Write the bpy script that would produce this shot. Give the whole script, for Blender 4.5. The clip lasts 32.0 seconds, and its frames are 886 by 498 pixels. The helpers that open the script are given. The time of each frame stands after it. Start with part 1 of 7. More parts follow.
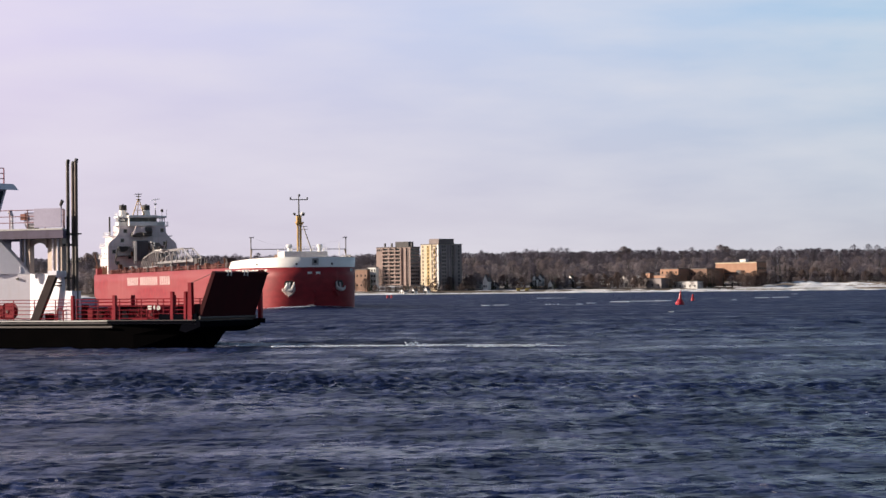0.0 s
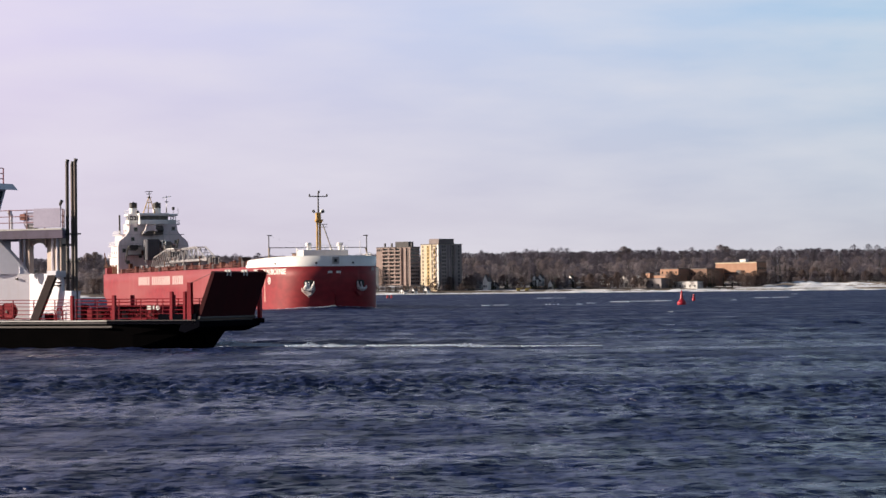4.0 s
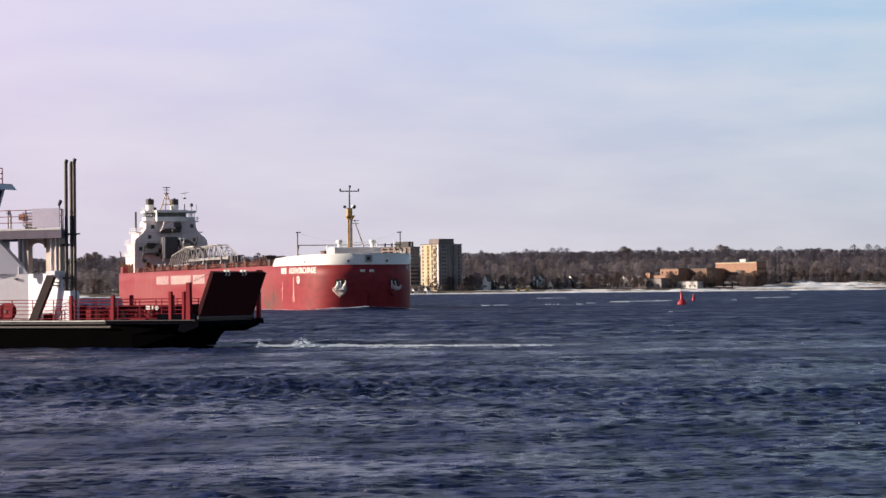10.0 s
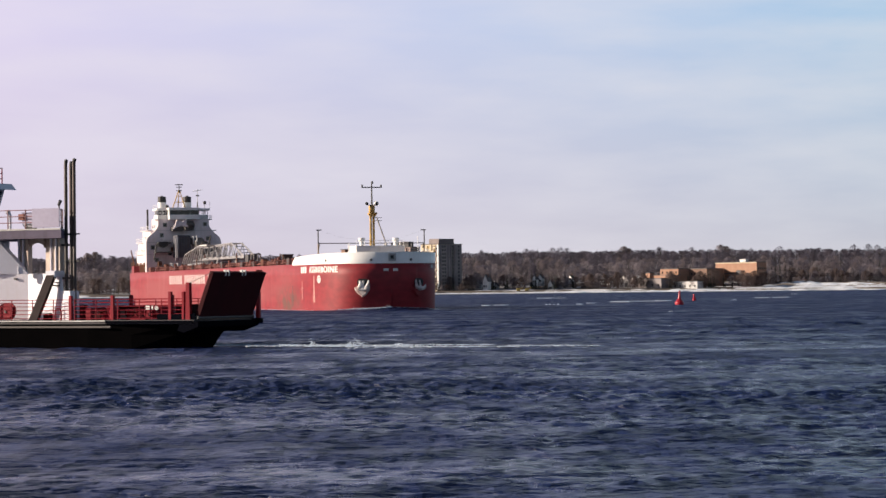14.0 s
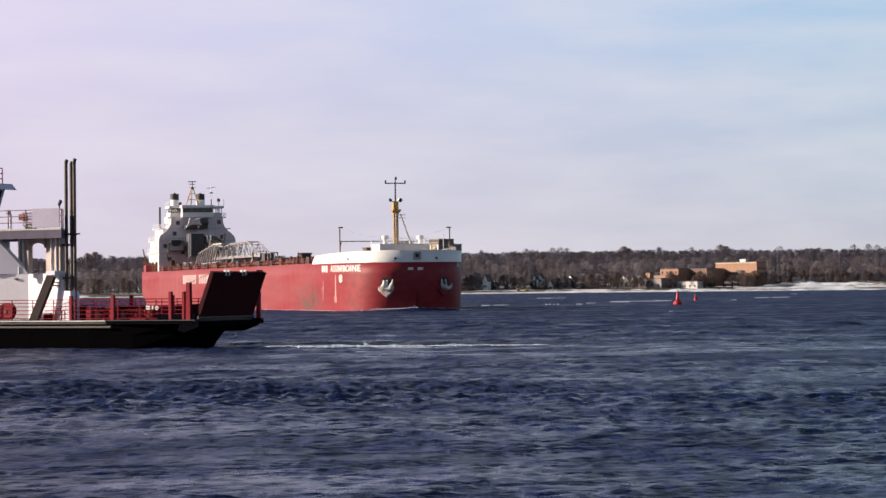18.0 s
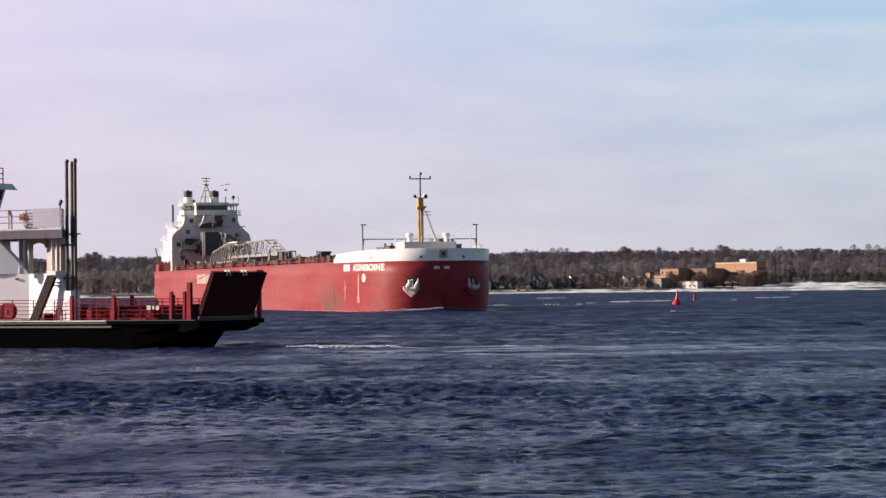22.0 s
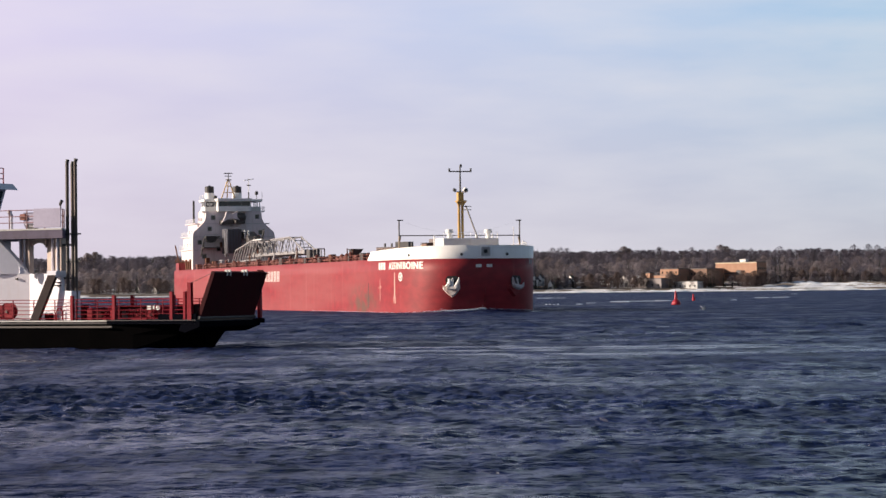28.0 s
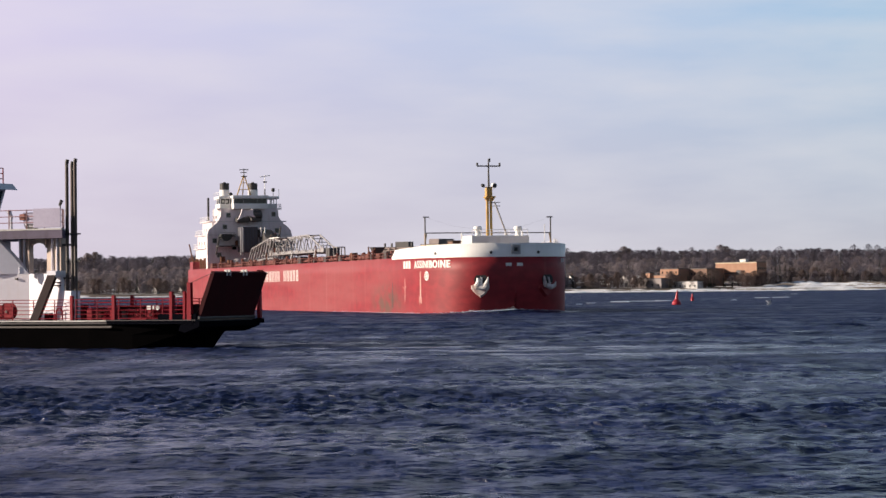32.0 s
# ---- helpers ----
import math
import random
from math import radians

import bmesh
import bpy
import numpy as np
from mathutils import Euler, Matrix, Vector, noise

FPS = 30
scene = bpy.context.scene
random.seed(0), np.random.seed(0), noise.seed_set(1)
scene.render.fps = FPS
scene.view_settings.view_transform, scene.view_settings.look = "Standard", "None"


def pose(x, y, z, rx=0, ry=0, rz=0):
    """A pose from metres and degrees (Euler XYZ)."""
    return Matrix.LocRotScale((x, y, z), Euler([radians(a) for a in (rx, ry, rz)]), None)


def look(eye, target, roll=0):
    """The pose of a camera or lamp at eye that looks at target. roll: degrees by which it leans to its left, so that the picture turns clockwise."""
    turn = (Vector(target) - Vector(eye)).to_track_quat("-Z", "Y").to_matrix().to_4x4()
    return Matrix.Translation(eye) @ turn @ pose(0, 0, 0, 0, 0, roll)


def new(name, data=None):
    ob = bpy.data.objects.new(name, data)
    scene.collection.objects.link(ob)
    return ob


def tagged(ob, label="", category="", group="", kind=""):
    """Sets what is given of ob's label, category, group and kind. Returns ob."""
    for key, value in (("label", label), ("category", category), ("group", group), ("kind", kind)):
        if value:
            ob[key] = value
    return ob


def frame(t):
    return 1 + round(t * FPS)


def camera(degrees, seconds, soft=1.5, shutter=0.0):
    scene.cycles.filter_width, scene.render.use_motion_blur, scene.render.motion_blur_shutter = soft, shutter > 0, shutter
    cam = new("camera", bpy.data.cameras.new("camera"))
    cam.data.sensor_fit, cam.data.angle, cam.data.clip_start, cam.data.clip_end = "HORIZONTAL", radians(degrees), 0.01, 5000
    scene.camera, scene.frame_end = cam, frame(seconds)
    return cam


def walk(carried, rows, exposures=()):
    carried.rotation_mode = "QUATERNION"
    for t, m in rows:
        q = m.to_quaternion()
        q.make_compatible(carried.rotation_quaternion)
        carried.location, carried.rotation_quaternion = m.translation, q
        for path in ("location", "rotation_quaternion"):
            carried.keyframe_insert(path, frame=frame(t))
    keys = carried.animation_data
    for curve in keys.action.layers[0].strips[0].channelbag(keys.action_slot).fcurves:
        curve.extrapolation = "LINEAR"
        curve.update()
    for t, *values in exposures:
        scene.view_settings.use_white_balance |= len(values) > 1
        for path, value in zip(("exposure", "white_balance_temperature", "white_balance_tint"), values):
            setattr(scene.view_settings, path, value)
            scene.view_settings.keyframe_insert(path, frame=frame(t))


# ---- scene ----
# River with a laden-coloured bulk carrier passing behind a waiting ferry; the far bank lies 2 km off.
EYE_Z = 4.0
FOCAL = 4500.0
cam = camera(2 * math.degrees(math.atan(784 / FOCAL)), 32.0, soft=1.5)
CAM_POSE = look((0, 0, EYE_Z), (0, 1000, EYE_Z + 15.78), -0.60)
walk(cam, [(0.0, CAM_POSE), (32.0, CAM_POSE)], [(0.0, 0.70), (28.0, 0.70), (29.0, 0.66), (30.0, 0.63), (32.0, 0.64)])

# ---- world, sun ----
SUN_AZ = math.atan2(-0.03, -1.0)
SUN_EL = radians(17)
world = bpy.data.worlds.new("winter_sky")
scene.world = world
world.use_nodes = True


def make_world():
    nt = world.node_tree
    nt.nodes.clear()
    N, L = nt.nodes.new, nt.links.new
    out, bg = N("ShaderNodeOutputWorld"), N("ShaderNodeBackground")
    sky = N("ShaderNodeTexSky")
    sky.sky_type, sky.sun_disc = "NISHITA", False
    sky.sun_elevation, sky.sun_rotation = SUN_EL, math.pi / 2 - SUN_AZ
    sky.air_density, sky.dust_density, sky.ozone_density = 1.0, 0.6, 2.0
    co = N("ShaderNodeTexCoord")
    sep = N("ShaderNodeSeparateXYZ")
    L(co.outputs["Generated"], sep.inputs[0])
    gain = N("ShaderNodeVectorMath")
    gain.operation = "SCALE"
    gain.inputs["Scale"].default_value = 0.06
    L(sky.outputs[0], gain.inputs[0])
    # a high veil of cloud over the far bank, in long streaks; the sky clears upwards and behind
    mp = N("ShaderNodeMapping")
    mp.inputs["Rotation"].default_value = (0, radians(-10), 0)
    mp.inputs["Scale"].default_value = (9, 9, 40)
    L(co.outputs["Generated"], mp.inputs[0])
    nz = N("ShaderNodeTexNoise")
    nz.inputs["Scale"].default_value, nz.inputs["Detail"].default_value = 1.3, 6
    nz.inputs["Roughness"].default_value = 0.5
    L(mp.outputs[0], nz.inputs["Vector"])

    def ramp(src, a, b, lo, hi, smooth=False):
        n = N("ShaderNodeMapRange")
        if smooth:
            n.interpolation_type = "SMOOTHSTEP"
        for k, v in zip((1, 2, 3, 4), (a, b, lo, hi)):
            n.inputs[k].default_value = v
        L(src, n.inputs[0])
        return n.outputs[0]

    def math_node(op, a, b, clamp=False):
        n = N("ShaderNodeMath")
        n.operation, n.use_clamp = op, clamp
        for k, v in enumerate((a, b)):
            if isinstance(v, (int, float)):
                n.inputs[k].default_value = v
            else:
                L(v, n.inputs[k])
        return n.outputs[0]

    def blend(f, a, b):
        n = N("ShaderNodeMix")
        n.data_type = "RGBA"
        L(f, n.inputs["Factor"])
        for k, v in (("A", a), ("B", b)):
            if isinstance(v, tuple):
                n.inputs[k].default_value = (*v, 1)
            else:
                L(v, n.inputs[k])
        return n.outputs["Result"]

    streak = ramp(nz.outputs[0], 0.35, 0.68, 0.0, 1.0)
    high = ramp(sep.outputs[2], 0.12, 0.56, 1.0, 0.08, True)
    front = ramp(sep.outputs[1], -0.3, 0.75, 0.48, 1.0, True)
    cover = math_node("MULTIPLY", high, front, True)
    side = ramp(sep.outputs[0], -0.17, 0.17, 0.0, 1.0)
    up = ramp(sep.outputs[2], 0.0, 0.105, 0.0, 1.0)
    low = blend(side, (0.72, 0.63, 0.73), (0.62, 0.595, 0.65))
    hi = blend(side, (0.77, 0.705, 0.92), (0.43, 0.62, 0.83))
    clear = blend(up, low, hi)
    cloud = blend(side, (0.85, 0.79, 0.90), (0.78, 0.79, 0.83))
    veil = blend(math_node("MULTIPLY", streak, 0.54), clear, cloud)
    mix = N("ShaderNodeMix")
    mix.data_type = "RGBA"
    L(cover, mix.inputs["Factor"]), L(gain.outputs[0], mix.inputs["A"]), L(veil, mix.inputs["B"])
    L(mix.outputs["Result"], bg.inputs["Color"])
    bg.inputs["Strength"].default_value = 0.585
    L(bg.outputs[0], out.inputs[0])


make_world()
sun = new("sun", bpy.data.lights.new("sun", "SUN"))
sun.data.energy, sun.data.angle, sun.data.color = 5.0, radians(0.6), (1.0, 0.84, 0.68)
SUN_DIR = Vector((math.cos(SUN_AZ) * math.cos(SUN_EL), math.sin(SUN_AZ) * math.cos(SUN_EL), math.sin(SUN_EL)))
sun.matrix_world = look(SUN_DIR * 500, (0, 0, 0))


# ---- materials ----
def mat(name, base, rough=0.6, metal=0.0, dark=None, scale=1.0, detail=6, lo=0.35, hi=0.65, bump=0.0, bscale=None, stretch=(1, 1, 1),
        streak=None, spec=0.5, jitter=0.0):
    """Paint or stuff whose colour wanders from base to dark at two scales; streak: (colour, amount, stretch) runs of rust or dirt."""
    m = bpy.data.materials.new(name)
    m.use_nodes = True
    nt = m.node_tree
    b = nt.nodes["Principled BSDF"]
    N, L = nt.nodes.new, nt.links.new
    b.inputs["Roughness"].default_value, b.inputs["Metallic"].default_value = rough, metal
    b.inputs["Specular IOR Level"].default_value = spec
    dark = dark or tuple(c * 0.72 for c in base)
    co = N("ShaderNodeTexCoord")
    mp = N("ShaderNodeMapping")
    mp.inputs["Scale"].default_value = stretch
    L(co.outputs["Object"], mp.inputs[0])
    big, small = N("ShaderNodeTexNoise"), N("ShaderNodeTexNoise")
    big.inputs["Scale"].default_value, big.inputs["Detail"].default_value = scale, detail
    small.inputs["Scale"].default_value, small.inputs["Detail"].default_value = scale * 9, 4
    L(mp.outputs[0], big.inputs["Vector"]), L(mp.outputs[0], small.inputs["Vector"])
    avg = N("ShaderNodeMix")
    avg.inputs["Factor"].default_value = 0.35
    L(big.outputs[0], avg.inputs["A"]), L(small.outputs[0], avg.inputs["B"])
    rng = N("ShaderNodeMapRange")
    rng.inputs[1].default_value, rng.inputs[2].default_value = lo, hi
    L(avg.outputs["Result"], rng.inputs[0])
    mix = N("ShaderNodeMix")
    mix.data_type = "RGBA"
    mix.inputs["A"].default_value, mix.inputs["B"].default_value = (*dark, 1), (*base, 1)
    L(rng.outputs[0], mix.inputs["Factor"])
    col = mix.outputs["Result"]
    if streak:
        sc, amount, st = streak
        mp2, nz = N("ShaderNodeMapping"), N("ShaderNodeTexNoise")
        mp2.inputs["Scale"].default_value = st
        nz.inputs["Scale"].default_value, nz.inputs["Detail"].default_value = 1.0, 5
        L(co.outputs["Object"], mp2.inputs[0]), L(mp2.outputs[0], nz.inputs["Vector"])
        r2 = N("ShaderNodeMapRange")
        r2.inputs[1].default_value, r2.inputs[2].default_value, r2.inputs[4].default_value = 0.5, 0.72, amount
        L(nz.outputs[0], r2.inputs[0])
        m2 = N("ShaderNodeMix")
        m2.data_type = "RGBA"
        m2.inputs["B"].default_value = (*sc, 1)
        L(r2.outputs[0], m2.inputs["Factor"]), L(col, m2.inputs["A"])
        col = m2.outputs["Result"]
    if jitter:
        info, mr, sc2 = N("ShaderNodeObjectInfo"), N("ShaderNodeMapRange"), N("ShaderNodeVectorMath")
        mr.inputs[3].default_value, mr.inputs[4].default_value = 1 - jitter, 1 + jitter
        sc2.operation = "SCALE"
        L(info.outputs["Random"], mr.inputs[0]), L(col, sc2.inputs[0]), L(mr.outputs[0], sc2.inputs["Scale"])
        col = sc2.outputs[0]
    L(col, b.inputs["Base Color"])
    if bump:
        bn, bp = N("ShaderNodeTexNoise"), N("ShaderNodeBump")
        bn.inputs["Scale"].default_value, bn.inputs["Detail"].default_value = bscale or scale * 6, 5
        bp.inputs["Strength"].default_value, bp.inputs["Distance"].default_value = bump, 0.05
        L(mp.outputs[0], bn.inputs["Vector"]), L(bn.outputs[0], bp.inputs["Height"]), L(bp.outputs[0], b.inputs["Normal"])
    return m


def hull_material():
    """Red hull paint: darkened round the bow for its shade, paled along the sunlit side in long faded belts, with runs
    and dents.
    """
    m = bpy.data.materials.new("hull_red")
    m.use_nodes = True
    nt = m.node_tree
    b = nt.nodes["Principled BSDF"]
    N, L = nt.nodes.new, nt.links.new
    b.inputs["Roughness"].default_value, b.inputs["Specular IOR Level"].default_value = 0.55, 0.35
    co = N("ShaderNodeTexCoord")

    def grain(st, detail, a, z, top=1.0):
        mp, nz, r = N("ShaderNodeMapping"), N("ShaderNodeTexNoise"), N("ShaderNodeMapRange")
        mp.inputs["Scale"].default_value = st
        nz.inputs["Scale"].default_value, nz.inputs["Detail"].default_value = 1.0, detail
        r.inputs[1].default_value, r.inputs[2].default_value, r.inputs[4].default_value = a, z, top
        L(co.outputs["Object"], mp.inputs[0]), L(mp.outputs[0], nz.inputs["Vector"]), L(nz.outputs[0], r.inputs[0])
        return r.outputs[0]

    def over(f, a, colour):
        n = N("ShaderNodeMix")
        n.data_type = "RGBA"
        L(f, n.inputs["Factor"])
        if isinstance(a, tuple):
            n.inputs["A"].default_value = (*a, 1)
        else:
            L(a, n.inputs["A"])
        n.inputs["B"].default_value = (*colour, 1)
        return n.outputs["Result"]

    # ramp along the hull: shade coloured in at the bow, sun along the side
    sep, aft, belt = N("ShaderNodeSeparateXYZ"), N("ShaderNodeMapRange"), N("ShaderNodeMath")
    aft.interpolation_type = "SMOOTHSTEP"
    for k, v in zip((1, 2, 3, 4), (8.0, -30.0, 0.12, 0.85)):
        aft.inputs[k].default_value = v
    L(co.outputs["Object"], sep.inputs[0]), L(sep.outputs[0], aft.inputs[0])
    belt.operation = "MULTIPLY"
    L(aft.outputs[0], belt.inputs[0]), L(grain((0.035, 0.035, 0.30), 6, 0.30, 0.62), belt.inputs[1])
    col = over(grain((0.5, 0.5, 0.8), 6, 0.4, 0.65), (0.195, 0.011, 0.018), (0.265, 0.016, 0.024))
    col = over(belt.outputs[0], col, (0.255, 0.058, 0.060))
    col = over(grain((0.42, 0.42, 0.035), 4, 0.60, 0.76, 0.30), col, (0.36, 0.14, 0.13))
    col = over(grain((1.6, 1.6, 0.11), 3, 0.66, 0.78, 0.45), col, (0.11, 0.03, 0.022))
    # brown-green scum scraped on where she lies against quay walls
    off, span, near, stain = N("ShaderNodeVectorMath"), N("ShaderNodeVectorMath"), N("ShaderNodeMapRange"), N("ShaderNodeMath")
    off.operation, span.operation, stain.operation = "MULTIPLY_ADD", "LENGTH", "MULTIPLY"
    off.inputs[1].default_value, off.inputs[2].default_value = (1 / 13.0, 0.25, 1 / 4.4), (19.0 / 13.0, 12.7 * 0.25, -1.6 / 4.4)
    near.inputs[1].default_value, near.inputs[2].default_value = 1.0, 0.25
    L(co.outputs["Object"], off.inputs[0]), L(off.outputs[0], span.inputs[0]), L(span.outputs["Value"], near.inputs[0])
    L(near.outputs[0], stain.inputs[0]), L(grain((0.45, 0.45, 0.7), 7, 0.34, 0.58, 0.88), stain.inputs[1])
    col = over(stain.outputs[0], col, (0.105, 0.062, 0.045))
    L(col, b.inputs["Base Color"])
    bp = N("ShaderNodeBump")
    bp.inputs["Strength"].default_value, bp.inputs["Distance"].default_value = 0.10, 0.05
    L(grain((0.35, 0.35, 0.5), 4, 0.2, 0.8), bp.inputs["Height"]), L(bp.outputs[0], b.inputs["Normal"])
    return m


HULL_RED = hull_material()
DECK_RED = mat("deck_red", (0.16, 0.045, 0.035), 0.75, scale=0.4, streak=((0.07, 0.04, 0.03), 0.6, (0.5, 0.5, 0.5)))
SHIP_WHITE = mat("ship_white", (0.88, 0.87, 0.86), 0.4, dark=(0.80, 0.79, 0.77), scale=0.25,
                 streak=((0.55, 0.48, 0.42), 0.18, (1.3, 1.3, 0.12)))
HOUSE_WHITE = mat("house_white", (0.83, 0.76, 0.78), 0.5, dark=(0.66, 0.58, 0.59), scale=0.3,
                  streak=((0.35, 0.27, 0.22), 0.4, (0.9, 0.9, 0.1)))
FUNNEL_GREY = mat("funnel_grey", (0.035, 0.032, 0.034), 0.5, scale=0.8)
SOOT = mat("soot_black", (0.02, 0.02, 0.022), 0.6, scale=1)
MAST_YELLOW = mat("mast_yellow", (0.60, 0.37, 0.11), 0.5, scale=0.7, streak=((0.2, 0.08, 0.03), 0.5, (2, 2, 0.3)))
BOOM_GREY = mat("boom_grey", (0.27, 0.255, 0.25), 0.55, scale=0.6, streak=((0.16, 0.09, 0.06), 0.5, (0.8, 0.8, 0.4)))
TOWER_BLUE = mat("casing_blue_grey", (0.085, 0.09, 0.115), 0.55, scale=0.8, streak=((0.10, 0.06, 0.05), 0.4, (1, 1, 0.3)))
BOOM_PALE = mat("boom_pale", (0.33, 0.325, 0.345), 0.55, scale=0.6, streak=((0.18, 0.11, 0.08), 0.5, (0.8, 0.8, 0.4)))
POST_TAN = mat("post_tan", (0.36, 0.27, 0.18), 0.6, scale=0.8)
STEEL_DARK = mat("steel_dark", (0.07, 0.065, 0.065), 0.55, scale=0.8)
GLASS_DARK = mat("window_glass", (0.02, 0.025, 0.03), 0.08, scale=1.0, spec=0.6)
LETTER = mat("lettering_white", (0.78, 0.77, 0.74), 0.5, scale=0.8)
RUST = mat("rust", (0.14, 0.055, 0.03), 0.85, scale=1.5)
HULL_BLACK = mat("hull_black", (0.003, 0.0027, 0.003), 0.7, scale=0.4, dark=(0.002, 0.002, 0.0022), spec=0.0)
FERRY_RED = mat("ferry_red", (0.235, 0.006, 0.019), 0.45, scale=0.7, spec=0.2, streak=((0.2, 0.02, 0.02), 0.3, (0.9, 0.9, 0.4)))
RAMP_RED = mat("ramp_red", (0.042, 0.004, 0.007), 0.7, scale=0.5, spec=0.1, streak=((0.02, 0.004, 0.005), 0.6, (0.6, 0.6, 0.3)))
FERRY_WHITE = mat("ferry_white", (0.715, 0.705, 0.785), 0.4, dark=(0.65, 0.635, 0.705), scale=0.5, streak=((0.5, 0.38, 0.30), 0.12, (2, 2, 0.2)))
FERRY_DECK = mat("ferry_deck", (0.07, 0.065, 0.07), 0.8, scale=0.6, bump=0.2)
RUBBER = mat("fender_grey", (0.10, 0.088, 0.084), 0.6, scale=0.8, streak=((0.05, 0.05, 0.05), 0.7, (0.5, 0.5, 2)))
# lilac-grey base holds the shade on the upper deck's edge
DECK_LILAC = mat("deck_edge_shade", (0.115, 0.098, 0.145), 0.6, spec=0.1, scale=0.6, streak=((0.05, 0.036, 0.034), 0.35, (1.5, 1.5, 0.3)))
# near-black: the shade of the inturned bow is put into this colour
APRON = mat("apron_shade", (0.0045, 0.005, 0.008), 0.7, scale=0.7, dark=(0.003, 0.003, 0.005), spec=0.0)
# tan in place of white: the upper deck's shadow is in this colour
COLUMN_SHADE_TAN = mat("column_shade", (0.44, 0.35, 0.295), 0.5, dark=(0.27, 0.205, 0.18), scale=0.6, streak=((0.25, 0.16, 0.12), 0.4, (2, 2, 0.2)))
RAIL_BROWN = mat("rail_brown", (0.24, 0.11, 0.12), 0.5, scale=0.8)
PIPE = mat("exhaust_pipe", (0.06, 0.05, 0.048), 0.5, metal=0.3, scale=1.2, streak=((0.18, 0.10, 0.07), 0.4, (3, 3, 0.2)))
CANVAS = mat("canvas_grey", (0.37, 0.345, 0.46), 0.8, dark=(0.30, 0.28, 0.38), scale=0.5, bump=0.1)
BUOY_RED = mat("buoy_red", (0.40, 0.012, 0.03), 0.4, scale=1.2, streak=((0.25, 0.02, 0.02), 0.4, (2, 2, 0.6)))
SNOW = mat("snow", (0.80, 0.84, 0.91), 0.8, dark=(0.17, 0.135, 0.105), scale=0.085, stretch=(0.35, 1.6, 3), lo=0.475, hi=0.505, bump=0.3, bscale=0.5)
ICE = mat("ice", (0.66, 0.72, 0.81), 0.5, dark=(0.40, 0.47, 0.58), scale=0.35, lo=0.42, hi=0.58)
FOAM = mat("foam", (0.62, 0.73, 0.88), 0.8, scale=2.0)
CONC_PINK = mat("precast_pink", (0.345, 0.258, 0.236), 0.8, scale=0.15, jitter=0.04)
CONC_CREAM = mat("precast_cream", (0.57, 0.475, 0.345), 0.8, scale=0.15, jitter=0.04)
CONC_GREY = mat("precast_grey", (0.27, 0.238, 0.242), 0.8, scale=0.15)
CONC_MID = mat("precast_brown", (0.21, 0.172, 0.168), 0.8, scale=0.2)
CONC_DARK = mat("precast_dark", (0.10, 0.095, 0.10), 0.8, scale=0.2)
BRICK_ORANGE = mat("brick_orange", (0.345, 0.205, 0.145), 0.85, scale=0.3, dark=(0.29, 0.155, 0.10))
BRICK_BROWN = mat("brick_brown", (0.20, 0.12, 0.09), 0.85, scale=0.3)
CLAD_WHITE = mat("cladding_white", (0.80, 0.79, 0.77), 0.7, scale=0.3)
CLAD_GREY = mat("cladding_grey", (0.46, 0.45, 0.45), 0.7, scale=0.3, jitter=0.15)
ROOF_GREY = mat("roof_shingle", (0.16, 0.15, 0.155), 0.9, scale=0.5, jitter=0.2)
BARK = mat("bark", (0.070, 0.055, 0.054), 0.9, scale=0.6, jitter=0.2)
# lilac-grey tints put the distance haze into the twig colours
TWIGS = [mat("haze_twigs_" + n, c, 0.95, scale=0.05, dark=tuple(v * 0.62 for v in c), spec=0.05)
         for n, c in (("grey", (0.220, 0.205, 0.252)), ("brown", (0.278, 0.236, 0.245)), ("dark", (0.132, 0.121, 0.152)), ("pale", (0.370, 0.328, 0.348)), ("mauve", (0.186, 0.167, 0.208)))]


def let_light_through(m, share):
    """Thin twigs pass on part of the light that falls on a crown."""
    nt = m.node_tree
    b, out = nt.nodes["Principled BSDF"], nt.nodes["Material Output"]
    tr, mx = nt.nodes.new("ShaderNodeBsdfTranslucent"), nt.nodes.new("ShaderNodeMixShader")
    nt.links.new(b.inputs["Base Color"].links[0].from_socket, tr.inputs["Color"])
    mx.inputs[0].default_value = share
    nt.links.new(b.outputs[0], mx.inputs[1]), nt.links.new(tr.outputs[0], mx.inputs[2]), nt.links.new(mx.outputs[0], out.inputs["Surface"])


BRUSH = mat("brown_brush", (0.215, 0.165, 0.155), 0.95, scale=0.1, dark=(0.135, 0.105, 0.10), jitter=0.2, spec=0.1)
NEEDLE = mat("conifer_needles", (0.030, 0.040, 0.028), 0.9, scale=0.1, jitter=0.3)
YELLOW_PLANT = mat("machine_yellow", (0.36, 0.27, 0.07), 0.5, scale=1)
# the large share also lifts the dark gaps in the crowns
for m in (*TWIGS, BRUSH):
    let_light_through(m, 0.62)


